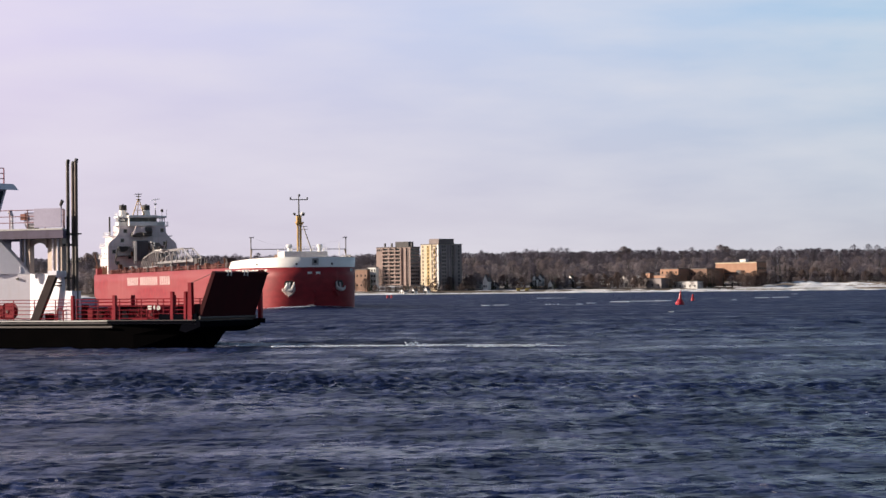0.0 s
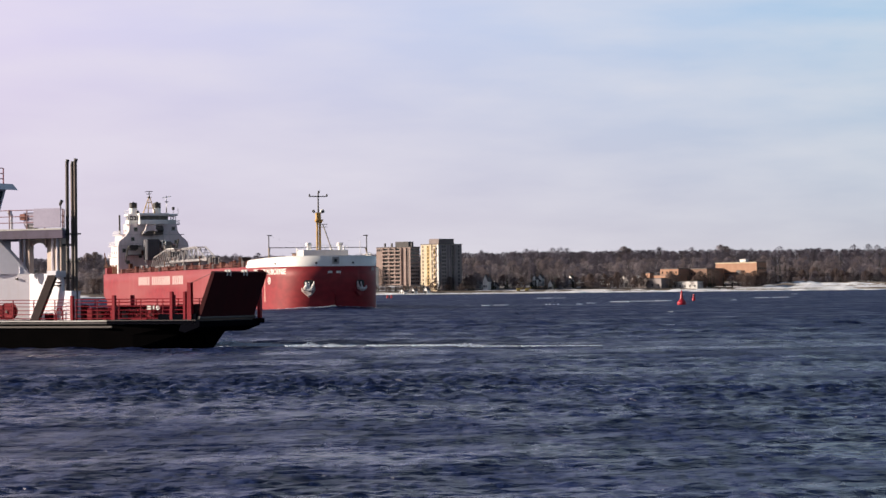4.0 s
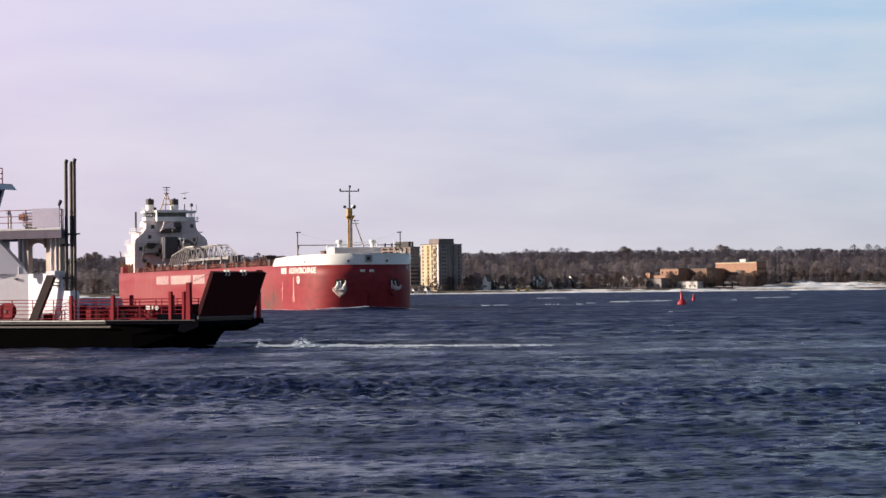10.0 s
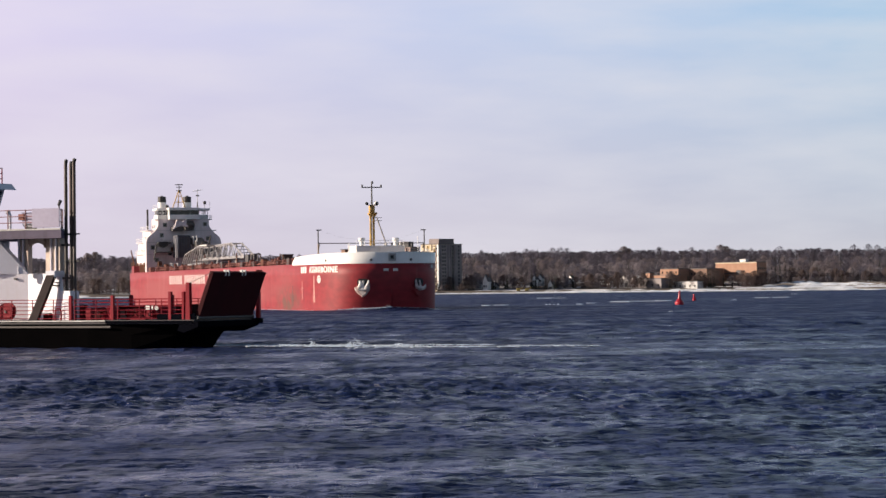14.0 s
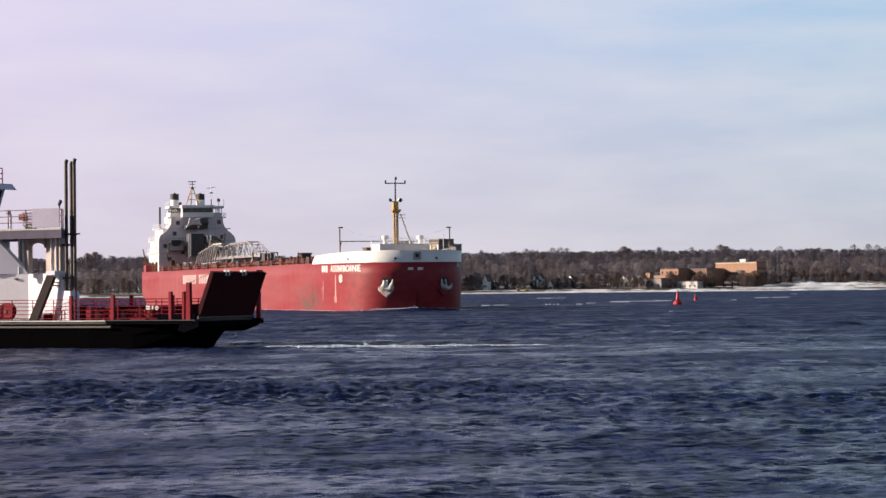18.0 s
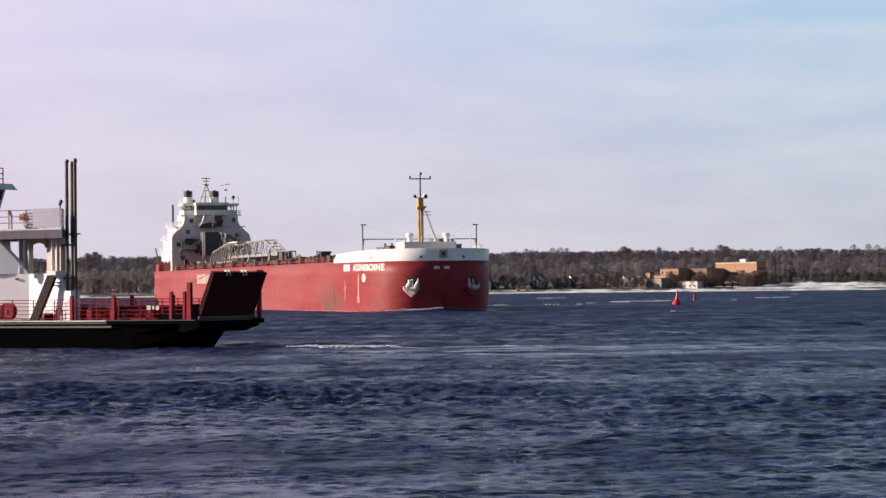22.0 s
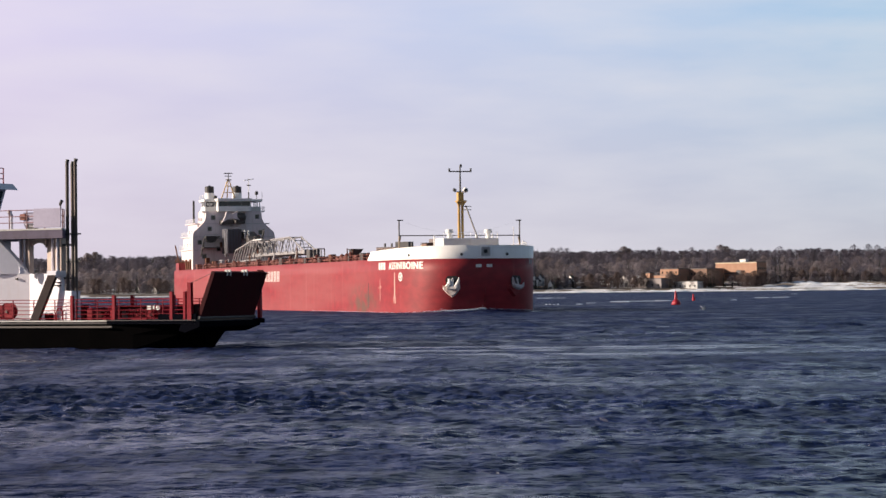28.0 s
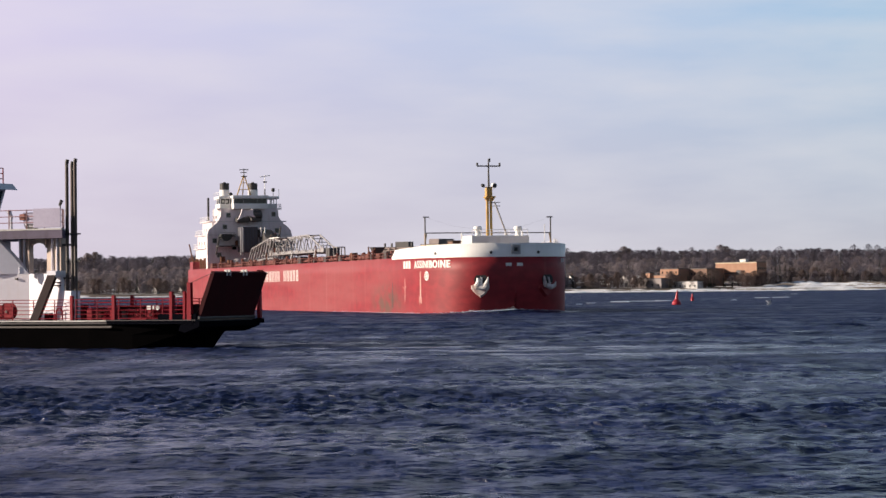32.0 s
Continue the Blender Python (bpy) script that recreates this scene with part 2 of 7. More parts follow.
def ground_material():
    m = bpy.data.materials.new("winter_ground")
    m.use_nodes = True
    nt = m.node_tree
    b = nt.nodes["Principled BSDF"]
    N, L = nt.nodes.new, nt.links.new
    b.inputs["Roughness"].default_value = 0.95
    co, nz, nf = N("ShaderNodeTexCoord"), N("ShaderNodeTexNoise"), N("ShaderNodeTexNoise")
    nz.inputs["Scale"].default_value, nz.inputs["Detail"].default_value = 0.03, 6
    nf.inputs["Scale"].default_value, nf.inputs["Detail"].default_value = 0.3, 4
    L(co.outputs["Object"], nz.inputs["Vector"]), L(co.outputs["Object"], nf.inputs["Vector"])
    r = N("ShaderNodeMapRange")
    r.inputs[1].default_value, r.inputs[2].default_value = 0.52, 0.60
    L(nz.outputs[0], r.inputs[0])
    soil, snowy, mix = N("ShaderNodeMix"), N("ShaderNodeMix"), N("ShaderNodeMix")
    for n in (soil, snowy, mix):
        n.data_type = "RGBA"
    soil.inputs["A"].default_value, soil.inputs["B"].default_value = (0.070, 0.056, 0.048, 1), (0.125, 0.10, 0.082, 1)
    snowy.inputs["A"].default_value, snowy.inputs["B"].default_value = (0.55, 0.55, 0.58, 1), (0.8, 0.81, 0.84, 1)
    L(nf.outputs[0], soil.inputs["Factor"]), L(nf.outputs[0], snowy.inputs["Factor"])
    L(r.outputs[0], mix.inputs["Factor"]), L(soil.outputs["Result"], mix.inputs["A"]), L(snowy.outputs["Result"], mix.inputs["B"])
    L(mix.outputs["Result"], b.inputs["Base Color"])
    return m


def water_material():
    m = bpy.data.materials.new("river_water")
    m.use_nodes = True
    nt = m.node_tree
    b = nt.nodes["Principled BSDF"]
    N, L = nt.nodes.new, nt.links.new
    b.inputs["Base Color"].default_value = (0.0105, 0.0205, 0.072, 1)
    b.inputs["IOR"].default_value = 1.333
    b.inputs["Specular Tint"].default_value = (0.88, 0.94, 1.0, 1)
    co, prev = N("ShaderNodeTexCoord"), None
    # ripples too fine to model roughen the open river
    sep, open_river = N("ShaderNodeSeparateXYZ"), N("ShaderNodeMapRange")
    open_river.interpolation_type = "SMOOTHSTEP"
    for k, v in zip((1, 2, 3, 4), (40.0, 420.0, 0.33, 0.60)):
        open_river.inputs[k].default_value = v
    L(co.outputs["Object"], sep.inputs[0]), L(sep.outputs[1], open_river.inputs[0]), 
    lane, lane_map, lane_amt, lane_sum = N("ShaderNodeTexNoise"), N("ShaderNodeMapping"), N("ShaderNodeMapRange"), N("ShaderNodeMath")
    lane_map.inputs["Scale"].default_value = (0.22, 0.05, 1)
    lane.inputs["Scale"].default_value, lane.inputs["Detail"].default_value, lane.inputs["Roughness"].default_value = 1.0, 7, 0.72
    for k, v in zip((1, 2, 3, 4), (0.36, 0.64, -0.13, 0.16)):
        lane_amt.inputs[k].default_value = v
    L(co.outputs["Object"], lane_map.inputs[0]), L(lane_map.outputs[0], lane.inputs["Vector"]), L(lane.outputs[0], lane_amt.inputs[0])
    least = N("ShaderNodeMath")
    least.operation = "MAXIMUM"
    least.inputs[1].default_value = 0.25
    # ruffled water between the gusts gives back less of the sky
    gloss = N("ShaderNodeMapRange")
    for k, v in zip((1, 2, 3, 4), (0.38, 0.62, 0.54, 0.27)):
        gloss.inputs[k].default_value = v
    L(lane.outputs[0], gloss.inputs[0])
    # out on the river the chop shows only as short dark and pale flecks
    chop, chop_map, chop_amt, reach, keep, level = (N("ShaderNode" + n) for n in ("TexNoise", "Mapping", "MapRange", "MapRange", "Mix", "Math"))
    chop_map.inputs["Scale"].default_value = (0.55, 0.06, 1)
    chop.inputs["Scale"].default_value, chop.inputs["Detail"].default_value = 1.0, 2
    for k, v in zip((1, 2, 3, 4), (0.40, 0.60, 0.25, 1.15)):
        chop_amt.inputs[k].default_value = v
    for k, v in zip((1, 2, 3, 4), (150.0, 300.0, 0.0, 1.0)):
        reach.inputs[k].default_value = v
    L(co.outputs["Object"], chop_map.inputs[0]), L(chop_map.outputs[0], chop.inputs["Vector"]), L(chop.outputs[0], chop_amt.inputs[0]), L(sep.outputs[1], reach.inputs[0])
    keep.inputs["A"].default_value = 1.0
    L(reach.outputs[0], keep.inputs["Factor"]), L(chop_amt.outputs[0], keep.inputs["B"])
    level.operation = "MULTIPLY"
    L(gloss.outputs[0], level.inputs[0]), L(keep.outputs["Result"], level.inputs[1]), L(level.outputs[0], b.inputs["Specular IOR Level"])
    # broad slicks, calmer than the water round them
    slick, slick_map, slick_amt, slick_sum = N("ShaderNodeTexNoise"), N("ShaderNodeMapping"), N("ShaderNodeMapRange"), N("ShaderNodeMath")
    slick_map.inputs["Scale"].default_value = (0.018, 0.075, 1)
    slick.inputs["Scale"].default_value, slick.inputs["Detail"].default_value = 1.0, 3
    for k, v in zip((1, 2, 3, 4), (0.40, 0.62, 0.06, -0.14)):
        slick_amt.inputs[k].default_value = v
    L(co.outputs["Object"], slick_map.inputs[0]), L(slick_map.outputs[0], slick.inputs["Vector"]), L(slick.outputs[0], slick_amt.inputs[0]), L(slick_amt.outputs[0], slick_sum.inputs[1])
    L(open_river.outputs[0], lane_sum.inputs[0]), L(lane_amt.outputs[0], lane_sum.inputs[1]), L(lane_sum.outputs[0], slick_sum.inputs[0]), L(slick_sum.outputs[0], least.inputs[0]), L(least.outputs[0], b.inputs["Roughness"])
    # the chop is steep in some patches and low in others
    steep = N("ShaderNodeMapRange")
    for k, v in zip((1, 2, 3, 4), (0.36, 0.64, 0.50, 0.32)):
        steep.inputs[k].default_value = v
    L(slick.outputs[0], steep.inputs[0])
    for scale, st, dist in ((9.0, (0.8, 1.3, 1), 0.07), (4.0, (0.7, 1.4, 1), 0.21), (1.6, (0.7, 1.6, 1), 0.75), (0.5, (0.8, 1.2, 1), 2.6), (0.13, (1, 1.0, 1), 8.5), (0.5, (1, 0.08, 1), 1.2), (1.0, (1, 0.06, 1), 0.45)):
        mp, nz, bp = N("ShaderNodeMapping"), N("ShaderNodeTexNoise"), N("ShaderNodeBump")
        mp.inputs["Scale"].default_value, mp.inputs["Rotation"].default_value = st, (0, 0, radians(12))
        nz.inputs["Scale"].default_value, nz.inputs["Detail"].default_value = scale, 4
        bp.inputs["Strength"].default_value, bp.inputs["Distance"].default_value = 0.5, dist
        if 0.3 < scale < 2 and st[1] > 1:
            L(steep.outputs[0], bp.inputs["Strength"])
        L(co.outputs["Object"], mp.inputs[0]), L(mp.outputs[0], nz.inputs["Vector"]), L(nz.outputs[0], bp.inputs["Height"])
        if prev:
            L(prev.outputs[0], bp.inputs["Normal"])
        prev = bp
    L(prev.outputs[0], b.inputs["Normal"])
    return m


GROUND, WATER = ground_material(), water_material()
SLICK = mat("slick_water", (0.017, 0.026, 0.076), 0.26, scale=0.6, stretch=(0.4, 2.0, 1), bump=0.6, bscale=0.9, spec=0.3)


# ---- mesh helpers ----
def box(bm, x0, x1, y0, y1, z0, z1, bevel=0.0):
    """A box between two corners, its upright and lying edges cut back by bevel."""
    vs = [bm.verts.new((x, y, z)) for z in (z0, z1) for x, y in ((x0, y0), (x1, y0), (x1, y1), (x0, y1))]
    fs = [bm.faces.new([vs[i] for i in f]) for f in ((3, 2, 1, 0), (4, 5, 6, 7), (0, 1, 5, 4), (1, 2, 6, 5), (2, 3, 7, 6), (3, 0, 4, 7))]
    if bevel:
        es = {e for f in fs for e in f.edges}
        bmesh.ops.bevel(bm, geom=list(es), offset=bevel, segments=1, affect="EDGES")


def tube(bm, a, b, r, r2=None, n=8, cap=True):
    a, b = Vector(a), Vector(b)
    r2 = r if r2 is None else r2
    q = (b - a).to_track_quat("Z", "Y")
    ra = [bm.verts.new(a + q @ Vector((r * math.cos(k * math.tau / n), r * math.sin(k * math.tau / n), 0))) for k in range(n)]
    rb = [bm.verts.new(b + q @ Vector((r2 * math.cos(k * math.tau / n), r2 * math.sin(k * math.tau / n), 0))) for k in range(n)]
    for k in range(n):
        bm.faces.new((ra[k], ra[(k + 1) % n], rb[(k + 1) % n], rb[k]))
    if cap:
        bm.faces.new(ra[::-1]), bm.faces.new(rb)


def lathe(bm, profile, cx=0.0, cy=0.0, n=16):
    """A turned shape about an upright axis; profile: (radius, height) from bottom to top."""
    rings = [[bm.verts.new((cx + r * math.cos(k * math.tau / n), cy + r * math.sin(k * math.tau / n), z)) for k in range(n)] for r, z in profile]
    for lo, hi in zip(rings, rings[1:]):
        for k in range(n):
            bm.faces.new((lo[k], lo[(k + 1) % n], hi[(k + 1) % n], hi[k]))
    bm.faces.new(rings[0][::-1]), bm.faces.new(rings[-1])


def prism(bm, outline, z0, z1, axis="z"):
    """An outline pulled along an axis: (x, y) for z, (x, z) for y, (y, z) for x."""
    put = {"z": lambda p, h: (p[0], p[1], h), "y": lambda p, h: (p[0], h, p[1]), "x": lambda p, h: (h, p[0], p[1])}[axis]
    lo = [bm.verts.new(put(p, z0)) for p in outline]
    hi = [bm.verts.new(put(p, z1)) for p in outline]
    n = len(outline)
    for k in range(n):
        bm.faces.new((lo[k], lo[(k + 1) % n], hi[(k + 1) % n], hi[k]))
    bm.faces.new(lo[::-1]), bm.faces.new(hi)


def finish(bm, name, material, smooth=False):
    bmesh.ops.recalc_face_normals(bm, faces=bm.faces)
    me = bpy.data.meshes.new(name)
    bm.to_mesh(me)
    bm.free()
    for m in (material if isinstance(material, (list, tuple)) else [material]):
        me.materials.append(m)
    if smooth:
        me.shade_smooth()
    return me


def part(name, bm, material, parent, label="", smooth=False):
    """One mesh object under a thing or a part."""
    ob = new(name, finish(bm, name, material, smooth))
    ob.parent = parent
    return tagged(ob, label)


def part_of(name, build, material, parent, label="", smooth=False):
    bm = bmesh.new()
    build(bm)
    return part(name, bm, material, parent, label, smooth)


def boxes(name, material, parent, *corners, label="", bevel=0.0):
    made = []
    for c in corners:
        bm = bmesh.new()
        box(bm, *c, bevel=bevel)
        made.append(part(name, bm, material, parent, label))
    return made[0]


def thing(name, label, category, group="", m=None, kind=""):
    ob = tagged(new(name), label, category, group, kind)
    ob.empty_display_size = 0.5
    if m is not None:
        ob.matrix_world = m
    return ob


def single(name, bm, material, label, category, m=None, group="", kind="", smooth=False):
    ob = tagged(new(name, finish(bm, name, material, smooth)), label, category, group, kind)
    if m is not None:
        ob.matrix_world = m
    return ob


def writing(name, text, height, width, material, parent, m, label=""):
    """Raised painted letters from the built-in font, scaled to a width, as one mesh."""
    cu = bpy.data.curves.new(name, "FONT")
    cu.body, cu.size, cu.extrude, cu.offset = text, 1.0, 0.0, 0.012
    cu.space_character = 1.16
    tmp = new(name, cu)
    me = bpy.data.meshes.new_from_object(tmp.evaluated_get(bpy.context.evaluated_depsgraph_get()))
    bpy.data.objects.remove(tmp)
    xs, ys = [v.co.x for v in me.vertices], [v.co.y for v in me.vertices]
    for v in me.vertices:
        v.co = Vector(((v.co.x - min(xs)) * width / (max(xs) - min(xs)), (v.co.y - min(ys)) * height / (max(ys) - min(ys)), 0))
    me.transform(m)
    me.materials.clear()
    me.materials.append(material)
    ob = new(name, me)
    ob.parent = parent
    return tagged(ob, label)


# ---- water ----
def make_water():
    """One sheet of wind waves, finer where it lies near; waves too short for the mesh are left to the material."""
    rng = np.random.default_rng(5)
    rows = [-60, -30, -5, 10, 22, 30]
    y = 35.0
    while y < 2150:
        rows.append(y)
        y *= 1.0018 if y < 130 else 1.0022 if y < 320 else 1.008
    rows = np.array(rows)
    u = np.concatenate([-np.geomspace(0.20, 1.6, 14)[::-1][:-1], np.linspace(-0.20, 0.225, 410), np.geomspace(0.225, 1.6, 14)[1:]])
    wide = np.maximum(rows, 35.0)
    X, Y = wide[:, None] * u[None, :], np.repeat(rows[:, None], len(u), 1)
    dx = np.gradient(u)[None, :] * wide[:, None]
    dy = np.repeat(np.abs(np.gradient(rows))[:, None], len(u), 1)
    step = np.maximum(dx, dy * 0.8)
    Z, SX, SY = np.zeros_like(X), np.zeros_like(X), np.zeros_like(X)
    for i in range(190):
        chop = i < 145
        lam = 0.27 * (1.35 / 0.27) ** rng.random() if chop else rng.uniform(2.5, 5.5)
        ang = radians(-80) + rng.normal(0, 0.62 if chop else 0.5)
        k = math.tau / lam
        amp = 0.0042 * lam ** 0.92 if chop else 0.015
        kx, ky = k * math.cos(ang), k * math.sin(ang)
        w = np.clip((lam / step - 2.2) / 2.2, 0, 1)
        if not chop:
            w = w * np.clip((Y - 60) / 200, 0.25, 1)
        ph = kx * X + ky * Y + rng.random() * math.tau
        Z += w * amp * np.sin(ph)
        c = 0.55 * w * amp * np.cos(ph)
        SX += c * math.cos(ang)
        SY += c * math.sin(ang)
    # gusts: patches of rougher and smoother water
    calm = np.exp(-((Y - 166) / 13.0) ** 2) * np.clip((X + 22) / 8, 0, 1) + 1.0 * np.exp(-((Y - 71) / 12.0) ** 2)
    rough = np.exp(-((Y - 108) / 22.0) ** 2)
    g = (1 - 0.5 * calm + 0.5 * rough) * (1 + 0.35 * np.sin(X * 0.11 + 0.6 * np.sin(Y * 0.045)) * np.sin(Y * 0.085 + 1.3) + 0.2 * np.sin(Y * 0.19 + X * 0.06))
    Z, X, Y = Z * g, X + SX * g, Y + SY * g
    R, C = X.shape
    co = np.stack([X, Y, Z], -1).reshape(-1, 3).astype(np.float32)
    a = (np.arange(R - 1)[:, None] * C + np.arange(C - 1)[None, :]).reshape(-1)
    faces = np.stack([a, a + 1, a + C + 1, a + C], -1)
    me = bpy.data.meshes.new("water")
    me.vertices.add(len(co))
    me.vertices.foreach_set("co", co.ravel())
    me.loops.add(faces.size)
    me.loops.foreach_set("vertex_index", faces.ravel().astype(np.int32))
    me.polygons.add(len(faces))
    me.polygons.foreach_set("loop_start", np.arange(0, faces.size, 4, dtype=np.int32))
    me.update(calc_edges=True)
    me.shade_smooth()
    me.materials.append(WATER)
    return tagged(new("water", me), "dark blue wind-ruffled river water with short choppy waves", "water", kind="structure")


water = make_water()

# ---- far bank ----
BANK = 2000.0


def land_z(x, y):
    """Height of the far bank: a low snowy shore that rises to wooded slopes."""
    d = y - BANK + 14 * math.sin(x * 0.012) * 0.3
    if d < 0:
        return max(-6.0, d * 0.25)
    lift = 2.2 * min(1, d / 14) + 2.0 * min(1, max(0, d - 14) / 60)
    hill = 18.2 * min(1, max(0, d - 70) / 430) ** 0.8
    return lift + hill + 1.2 * math.sin(x * 0.006 + 1.0) * min(1, d / 300) + 0.0042 * min(x, 400) * min(1, d / 300) + (1.0 + 3.0 * max(0.0, min(1.0, (-150 - x) / 100))) * min(1, max(0, d - 100) / 300)


def make_ground():
    rows = [-900, -400, -150, -40, -18, -10, 0, 200, 1200, 1900, 1975, 1990, 1996, 2000, 2003, 2006, 2010, 2016, 2024, 2040, 2070, 2100, 2150, 2200, 2260,
            2330, 2420, 2510, 2700, 3200, 4200, 4990]
    cols = [-2600, -1600, -1000, -700] + [-560 + 14 * i for i in range(81)] + [700, 1000, 1600, 2600]
    bm = bmesh.new()
    grid = []
    for y in rows:
        line = []
        for x in cols:
            if y < 100:
                z = 1.6 if y <= -18 else (0.3 if y < 0 else -6)
            elif y < 1900:
                z = -8
            else:
                z = land_z(x, y) + (0.35 * noise.noise(Vector((x * 0.03, y * 0.05, 0))) if 2000 < y < 2200 else 0)
            line.append(bm.verts.new((x, y, z)))
        grid.append(line)
    for a, b in zip(grid, grid[1:]):
        for k in range(len(cols) - 1):
            bm.faces.new((a[k], a[k + 1], b[k + 1], b[k]))
    return single("ground", bm, GROUND, "snow-patched brown winter ground of the river banks", "ground", kind="structure", smooth=True)


make_ground()


# ---- bulk carrier ----
ship = thing("bulk_carrier", "long red bulk carrier with white bow band and stern house", "ship")
DECK, STEM, STERN, HALF, SHOULDER = 9.35, 14.3, -212.5, 12.7, -10.0


def half_breadth(x, z):
    """Half width of the hull: a bluff rounded bow, straight sides and a rounded transom."""
    if x > SHOULDER:
        length = STEM - SHOULDER - 0.6 * max(0, (5 - z) / 5)
        t = min(1.0, (x - SHOULDER) / length)
        return HALF * max(0.0, 1 - t ** 2.9) ** (1 / 2.9)
    if x < STERN + 14:
        t = (STERN + 14 - x) / 14
        return HALF * (1 - 0.10 * t * t - (0.12 * t if z < 3 else 0))
    return HALF


def hull_stations():
    xs = [STERN, STERN + 1.2, STERN + 4, STERN + 8] + [STERN + 14 + (SHOULDER - STERN - 14) / 24 * i for i in range(25)]
    return xs + [SHOULDER + (STEM - SHOULDER) * math.sin(a * math.pi / 2 / 26) for a in range(1, 27)]


def make_hull(bm):
    zs = [-1.5, 0, 1.5, 3, 5, 7, DECK]
    ring = {}
    for i, x in enumerate(hull_stations()):
        for j, z in enumerate(zs):
            for s in (-1, 1):
                xx = x - 0.6 * max(0, (5 - z) / 5) * max(0, min(1, (x - 6) / 8))
                ring[i, j, s] = bm.verts.new((xx, s * half_breadth(min(x, STEM), z), z))
    n = len(hull_stations())
    for i in range(n - 1):
        for j in range(len(zs) - 1):
            for s in (-1, 1):
                bm.faces.new((ring[i, j, s], ring[i + 1, j, s], ring[i + 1, j + 1, s], ring[i, j + 1, s]))
        bm.faces.new((ring[i, len(zs) - 1, -1], ring[i + 1, len(zs) - 1, -1], ring[i + 1, len(zs) - 1, 1], ring[i, len(zs) - 1, 1]))
    for j in range(len(zs) - 1):
        bm.faces.new((ring[0, j, -1], ring[0, j + 1, -1], ring[0, j + 1, 1], ring[0, j, 1]))
    bmesh.ops.remove_doubles(bm, verts=bm.verts, dist=0.002)


hull = part_of("hull", make_hull, HULL_RED, ship, "weathered red steel hull with rust streaks", smooth=False)
for p in hull.data.polygons:
    p.use_smooth = abs(p.normal.z) < 0.5


def band_top(x):
    return 10.75 + (x + 13) * 0.024 if x < 14 else 11.4


def make_bulwark(bm):
    xs = [-15.2, -12.8, -10.0] + [SHOULDER + (STEM - SHOULDER) * math.sin(a * math.pi / 2 / 26) for a in range(1, 27)]
    for s in (-1, 1):
        outer_lo, outer_hi, inner_lo, inner_hi = [], [], [], []
        for i, x in enumerate(xs):
            w = half_breadth(x, 9) + 0.05
            top = DECK + 0.02 if i == 0 else band_top(x)
            k = 0 if x < STEM - 0.01 else 1
            outer_lo.append(bm.verts.new((x + 0.05 * k, s * w * (1 - k), DECK - 0.22)))
            outer_hi.append(bm.verts.new((x + 0.25 * k, s * (w + 0.1) * (1 - k), top)))
            inner_hi.append(bm.verts.new((x - 0.2 * (x > 8), s * max(0, w - 0.25) * (1 - k), top)))
            inner_lo.append(bm.verts.new((x - 0.2 * (x > 8), s * max(0, w - 0.25) * (1 - k), DECK - 0.22)))
        for i in range(len(xs) - 1):
            for a, b in ((outer_lo, outer_hi), (outer_hi, inner_hi), (inner_hi, inner_lo)):
                bm.faces.new((a[i], a[i + 1], b[i + 1], b[i]))
    bmesh.ops.remove_doubles(bm, verts=bm.verts, dist=0.002)


part_of("bow_bulwark", make_bulwark, SHIP_WHITE, ship, "white painted bow bulwark band", smooth=True)

# ---- bulk carrier: bow ----
def bow_curve():
    """The starboard plating in plan, from x = -20 forward: running length, x and half width."""
    out, run, old = [], 0.0, None
    for x in [-20.0, SHOULDER] + [SHOULDER + (STEM - SHOULDER) * math.sin(k * math.pi / 2 / 300) for k in range(1, 301)]:
        y = half_breadth(x, 9)
        run += math.hypot(x - old[0], y - old[1]) if old else 0
        old = (x, y)
        out.append((run, x, y))
    return out


BOW = bow_curve()
BOW_LEN = BOW[-1][0]


def wrap_point(arc, z, out=0.03):
    """A point on the starboard bow plating, arc metres along it, and the angle of the plating's outward normal."""
    lo, hi = 0, len(BOW) - 1
    while hi - lo > 1:
        mid = (lo + hi) // 2
        lo, hi = (mid, hi) if BOW[mid][0] <= arc else (lo, mid)
    (a0, x0, y0), (a1, x1, y1) = BOW[lo], BOW[hi]
    k = max(0.0, min(1.0, (arc - a0) / (a1 - a0)))
    tx, ty = (x1 - x0) / (a1 - a0), -(y1 - y0) / (a1 - a0)
    return Vector((x0 + (x1 - x0) * k + ty * out, -(y0 + (y1 - y0) * k) - tx * out, z)), math.atan2(-tx, ty)


def bow_patch(name, material, a0, a1, z0, z1, label="", ragged=0.0, n=6, out=0.03, seed=1, port=False, thick=0.03):
    """A thin plate or painted mark laid on the curved plating."""
    rnd = random.Random(seed)
    bm = bmesh.new()
    rows = []
    for i in range(n + 1):
        a = a0 + (a1 - a0) * i / n
        lo, hi = z0 + ragged * rnd.uniform(-1, 1), z1 + ragged * rnd.uniform(-1, 1)
        sgn = -1 if port else 1
        q = [Vector((v.x, v.y * sgn, v.z)) for v in (wrap_point(a, lo, out)[0], wrap_point(a, hi, out)[0], wrap_point(a, hi, out - thick)[0], wrap_point(a, lo, out - thick)[0])]
        rows.append([bm.verts.new(v) for v in q])
    for a, b in zip(rows, rows[1:]):
        for k in range(4):
            bm.faces.new((a[k], b[k], b[(k + 1) % 4], a[(k + 1) % 4]))
    bm.faces.new(rows[0]), bm.faces.new(rows[-1][::-1])
    return part(name, bm, material, ship, label)


